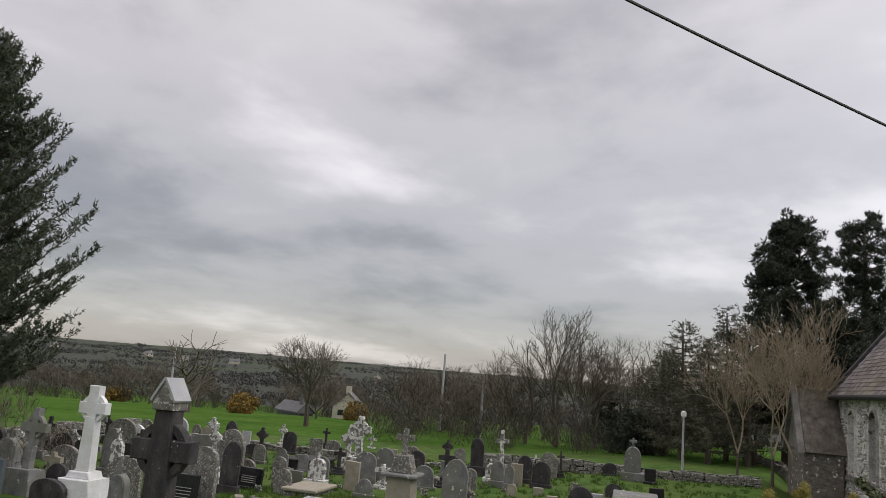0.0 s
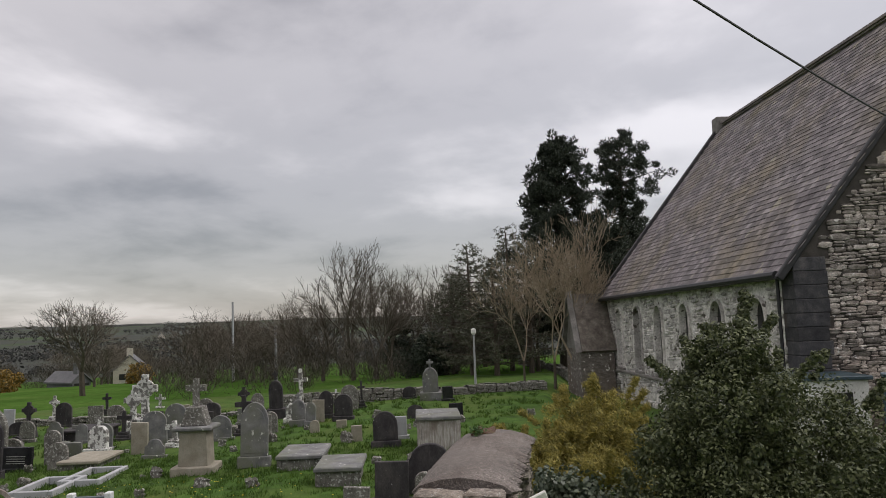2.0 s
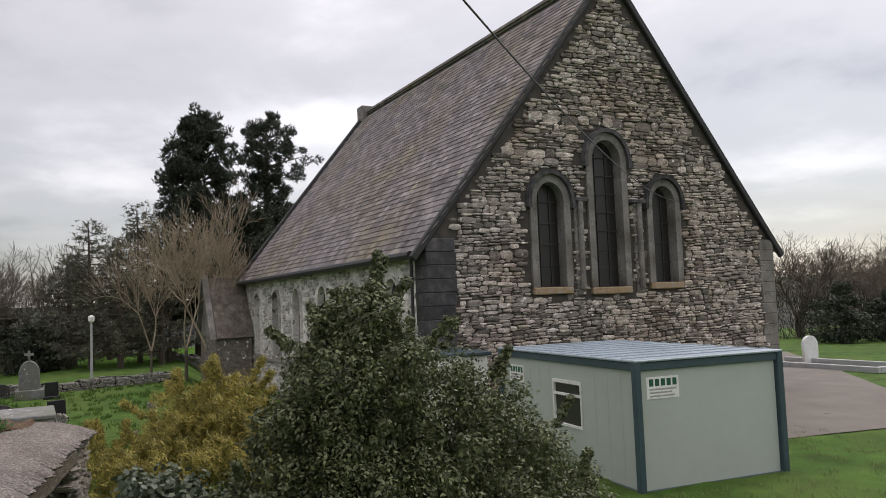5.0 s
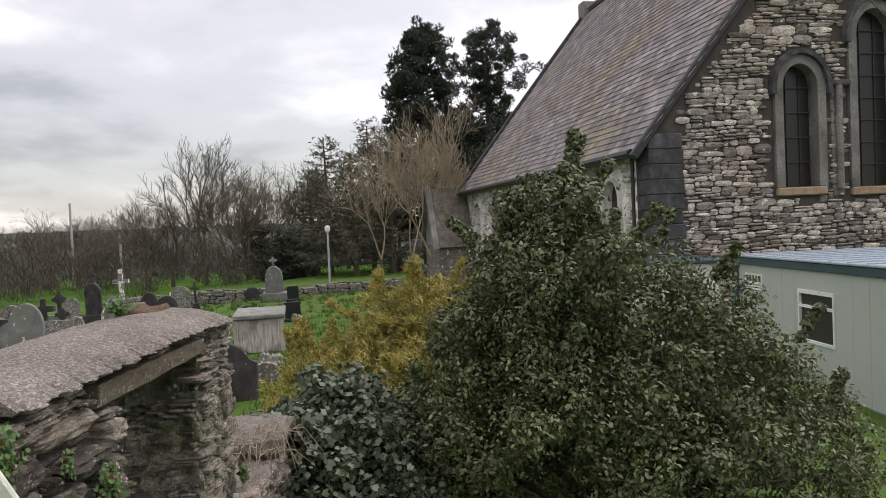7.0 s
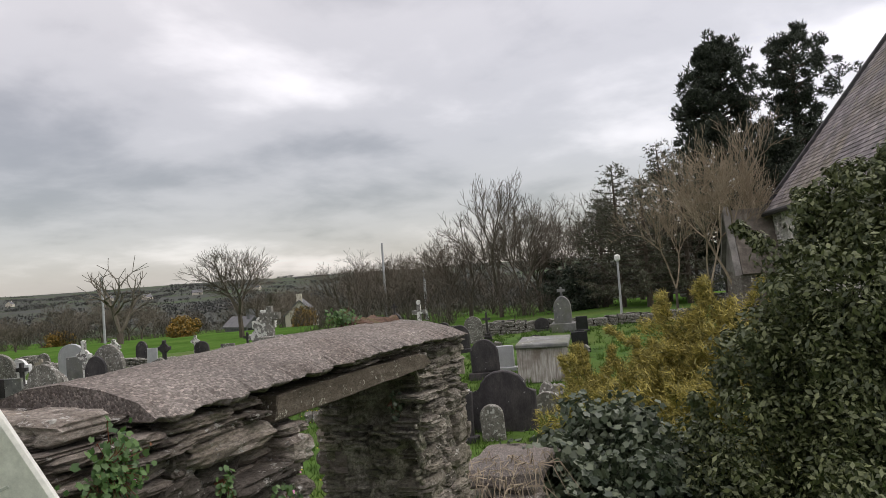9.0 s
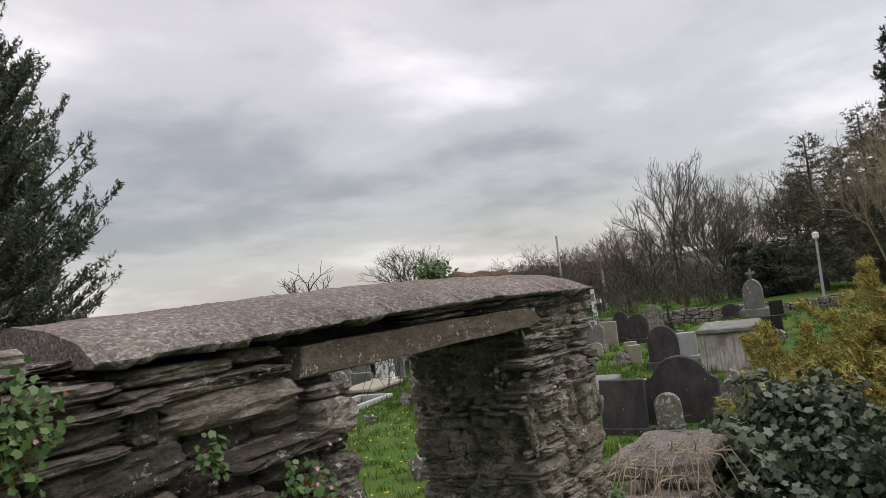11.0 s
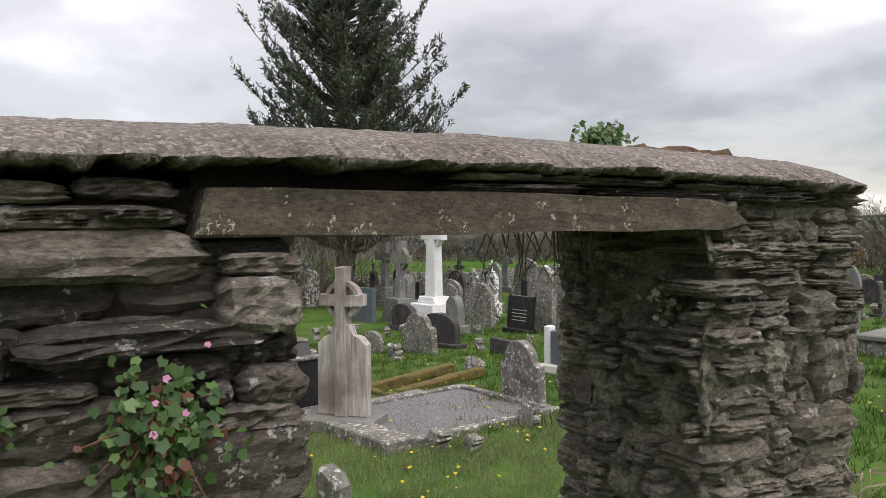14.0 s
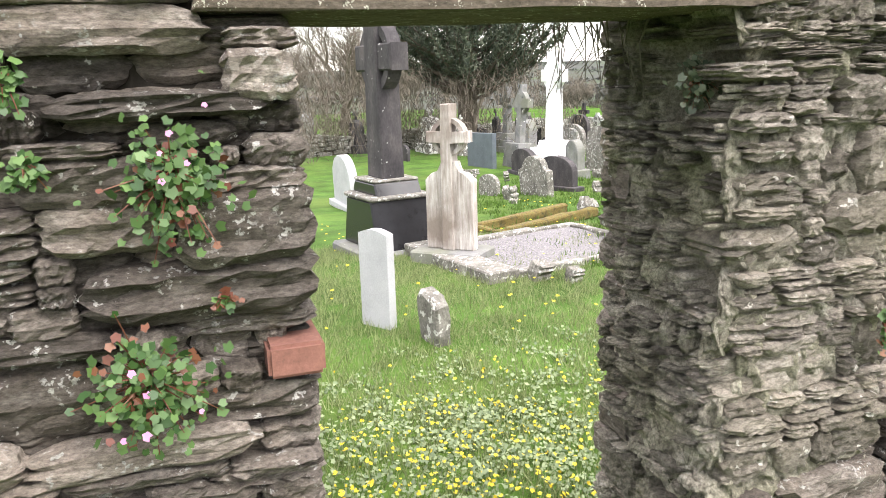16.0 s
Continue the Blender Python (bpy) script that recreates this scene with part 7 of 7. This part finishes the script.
thicket("hedge_thicket", [at_bearing(d, 64 + 14 * math.sin(d)) for d in np.linspace(5, 32, 60)], "brown leafless undergrowth along the boundary", 91, "dark_twig", 30000, 0.6, 2.4)
thicket("field_hedge", [at_bearing(d, q) for q in (120, 165, 230) for d in np.linspace(28, 64, 50)], "brown field hedges across the valley", 92, "dark_twig", 42000, 0.9, 2.6)
thicket("back_thicket", [at_bearing(d, 34 + 6 * math.sin(d * 2)) for d in np.linspace(64, 105, 60)], "brown leafless hedge behind the graveyard", 93, "twig", 42000, 0.5, 2.8)
thicket("right_wood", [at_bearing(d, 66) for d in np.linspace(-60, -37, 40)], "brown undergrowth of the wood", 94, "dark_twig", 12000, 1.0, 3.0)
# far hedge lines and copses on the hills, distance haze painted into their leaf colour
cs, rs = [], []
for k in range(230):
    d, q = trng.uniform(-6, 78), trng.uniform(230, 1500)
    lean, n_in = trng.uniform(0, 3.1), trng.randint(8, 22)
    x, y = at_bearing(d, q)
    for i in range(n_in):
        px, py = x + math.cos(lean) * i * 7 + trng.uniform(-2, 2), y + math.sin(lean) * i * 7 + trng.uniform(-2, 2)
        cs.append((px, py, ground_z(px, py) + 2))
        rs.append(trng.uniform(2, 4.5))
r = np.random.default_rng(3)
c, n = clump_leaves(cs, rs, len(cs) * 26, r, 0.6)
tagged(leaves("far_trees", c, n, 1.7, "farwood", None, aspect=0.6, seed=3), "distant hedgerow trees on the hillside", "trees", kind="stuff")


# ---- buildings and surfaces farther off ----
def cottage(deg, dist, w, d, h, turn, label, walls="harl"):
    x, y = at_bearing(deg, dist)
    root = thing("cottage", Matrix.Translation((x, y, ground_z(x, y) - 0.2)) @ Matrix.Rotation(radians(turn), 4, "Z"), label, "house", "far houses")
    part("wall", prism([(-d / 2, 0), (d / 2, 0), (d / 2, h), (0, h + d * 0.45), (-d / 2, h)], w), walls, root)
    for s in (-1, 1):
        part("roof", prism([(s * (d / 2 + 0.3), h - 0.2), (0, h + d * 0.47), (0, h + d * 0.47 + 0.15), (s * (d / 2 + 0.3), h - 0.02)], w + 0.4), "roofplain", root, at=pose(0, -0.2, 0))
    part("chimney", boxed(-0.4, 0.3, h + d * 0.35, 0.4, 1.1, h + d * 0.45 + 1.1), walls, root)
    for s in (-1, 1):
        part("window", boxed(s * d * 0.22 - 0.4, -0.02, h * 0.35, s * d * 0.22 + 0.4, 0.1, h * 0.75), "glass", root)


cottage(33.3, 112, 7, 4.2, 2.0, -62, "cream cottage with a grey slate roof in the valley")
cottage(36.6, 96, 5.5, 2.2, 0.7, -25, "long low grey-roofed shed in the field", "roofplain")
for deg, dist in ((46, 900), (43.5, 820), (40, 870), (30, 760), (52, 950), (36, 900)):
    cottage(deg, dist, 11, 6, 3, trng.uniform(0, 180), "small far pale farmhouse on the hillside", "harl")
# worn drive beside the cabin and graves beyond it
bm = bmesh.new()
rows = []
for i in range(14):
    row = []
    for j in range(5):
        x, y = 11 + i * 1.6, -13.2 - i * 0.95 - j * 1.5
        row.append(bm.verts.new((x, y, ground_z(x, y) + 0.03)))
    rows.append(row)
for a, b in zip(rows, rows[1:]):
    for j in range(4):
        bm.faces.new((a[j], b[j], b[j + 1], a[j + 1]))
bmesh.ops.recalc_face_normals(bm, faces=bm.faces)
tagged(part("road_drive", bm, "tarmac", smooth=True), "worn grey-brown drive past the church", "drive", kind="structure")
gravestone(25.3, -27.3, 0.9, 1.3, "round", "white", (0, 0))
k = thing("kerbed_plot", pose(24.0, -26.5, ground_z(24, -26.5), 0, 0, 12), "pale kerbed grave plot on the lawn", "grave plot")
for a in ((-3.5, -1.2, 0, 2.5, -1.0, 0.25), (-3.5, 1.0, 0, 2.5, 1.2, 0.25), (-3.5, -0.99, 0, -3.3, 0.99, 0.25)):
    part("kerb", boxed(*a, bevel=0.02), "grave_pale", k)

# ---- grass and flowers ----
def grass(name, count, x0, x1, y0, y1, size, seed, label, keep=None, material="blade", aspect=0.09):
    r = np.random.default_rng(seed)
    tufts = r.uniform((x0, y0), (x1, y1), (max(count // 14, 1), 2))
    p = tufts[r.integers(0, len(tufts), count)] + r.normal(size=(count, 2)) * 0.07
    if keep is not None:
        p = p[keep(p[:, 0], p[:, 1])]
    z = np.array([ground_z(a, b) for a, b in p]) - 0.005
    c = np.column_stack([p, z])
    nrm = r.normal(size=(len(c), 3)) * (1, 1, 0.15)
    up_v = np.column_stack([r.normal(size=(len(c), 2)) * 0.35, np.ones(len(c))])
    tagged(leaves(name, c, nrm, size, material, None, aspect=aspect, seed=seed, shape="strip", droop=up_v), label, "grass", kind="stuff")


grass("grass", 80000, -0.3, 5.6, 0.75, 8.5, 0.075, 1, "short bright spring grass beyond the doorway")
grass("grass", 42000, 4.0, 17, 0.9, 17.0, 0.12, 2, "rough green grass among the graves", material="blade_rough", aspect=0.14)
grass("grass", 22000, 12.0, 33, 1.0, 26.0, 0.16, 3, "rough green grass among the farther graves", material="blade_rough", aspect=0.2)
grass("grass", 9000, 4.5, 14.0, -15, -6.0, 0.1, 4, "mown lawn beside the cabin", keep=lambda a, b: ~((a > 8) & (a < 14.2) & (b > -12) & (b < -7.6)), aspect=0.12)
r = np.random.default_rng(8)
n = 1400
p = np.column_stack([r.normal(1.4, 0.9, n), 0.9 + 3.0 * r.beta(1.2, 2.9, n)])
c = np.column_stack([p, [ground_z(a, b) + r.uniform(0.04, 0.09) for a, b in p]])
leafs = leaves("celandine_flowers", c, np.tile((0.0, -0.25, 1.0), (n, 1)) + r.normal(size=(n, 3)) * 0.4, 0.024, "petal", None, aspect=1.0, seed=8, shape="lobed")
tagged(leafs, "small yellow celandine flowers in the grass", "flowers", kind="stuff")
n = 9000
spots = np.column_stack([r.normal(1.4, 1.0, 420), 0.85 + 3.4 * r.beta(1.1, 2.0, 420)])
p = spots[r.integers(0, 420, n)] + r.normal(size=(n, 2)) * 0.075
c = np.column_stack([p, [ground_z(a, b) + r.uniform(0.015, 0.065) for a, b in p]])
tagged(leaves("celandine_leaves", c, np.tile((0.0, -0.3, 1.0), (n, 1)) + r.normal(size=(n, 3)) * 0.5, 0.027, "groundleaf", None, aspect=1.0, seed=18, shape="lobed"), "low patches of round green leaves in the grass", "plants", kind="stuff")
grass("grass", 14000, -0.3, 5.6, 0.9, 8.5, 0.12, 6, "taller tufts in the spring grass", aspect=0.07)
n = 420
p = np.column_stack([r.uniform(0.5, 12, n), r.uniform(4, 12, n)])
c = np.column_stack([p, [ground_z(a, b) + 0.06 for a, b in p]])
tagged(leaves("dandelion_flowers", c, np.tile((0.0, -0.2, 1.0), (n, 1)), 0.04, "petal", None, aspect=1.0, seed=9, shape="lobed"), "scattered yellow flowers in the grass", "flowers", kind="stuff")
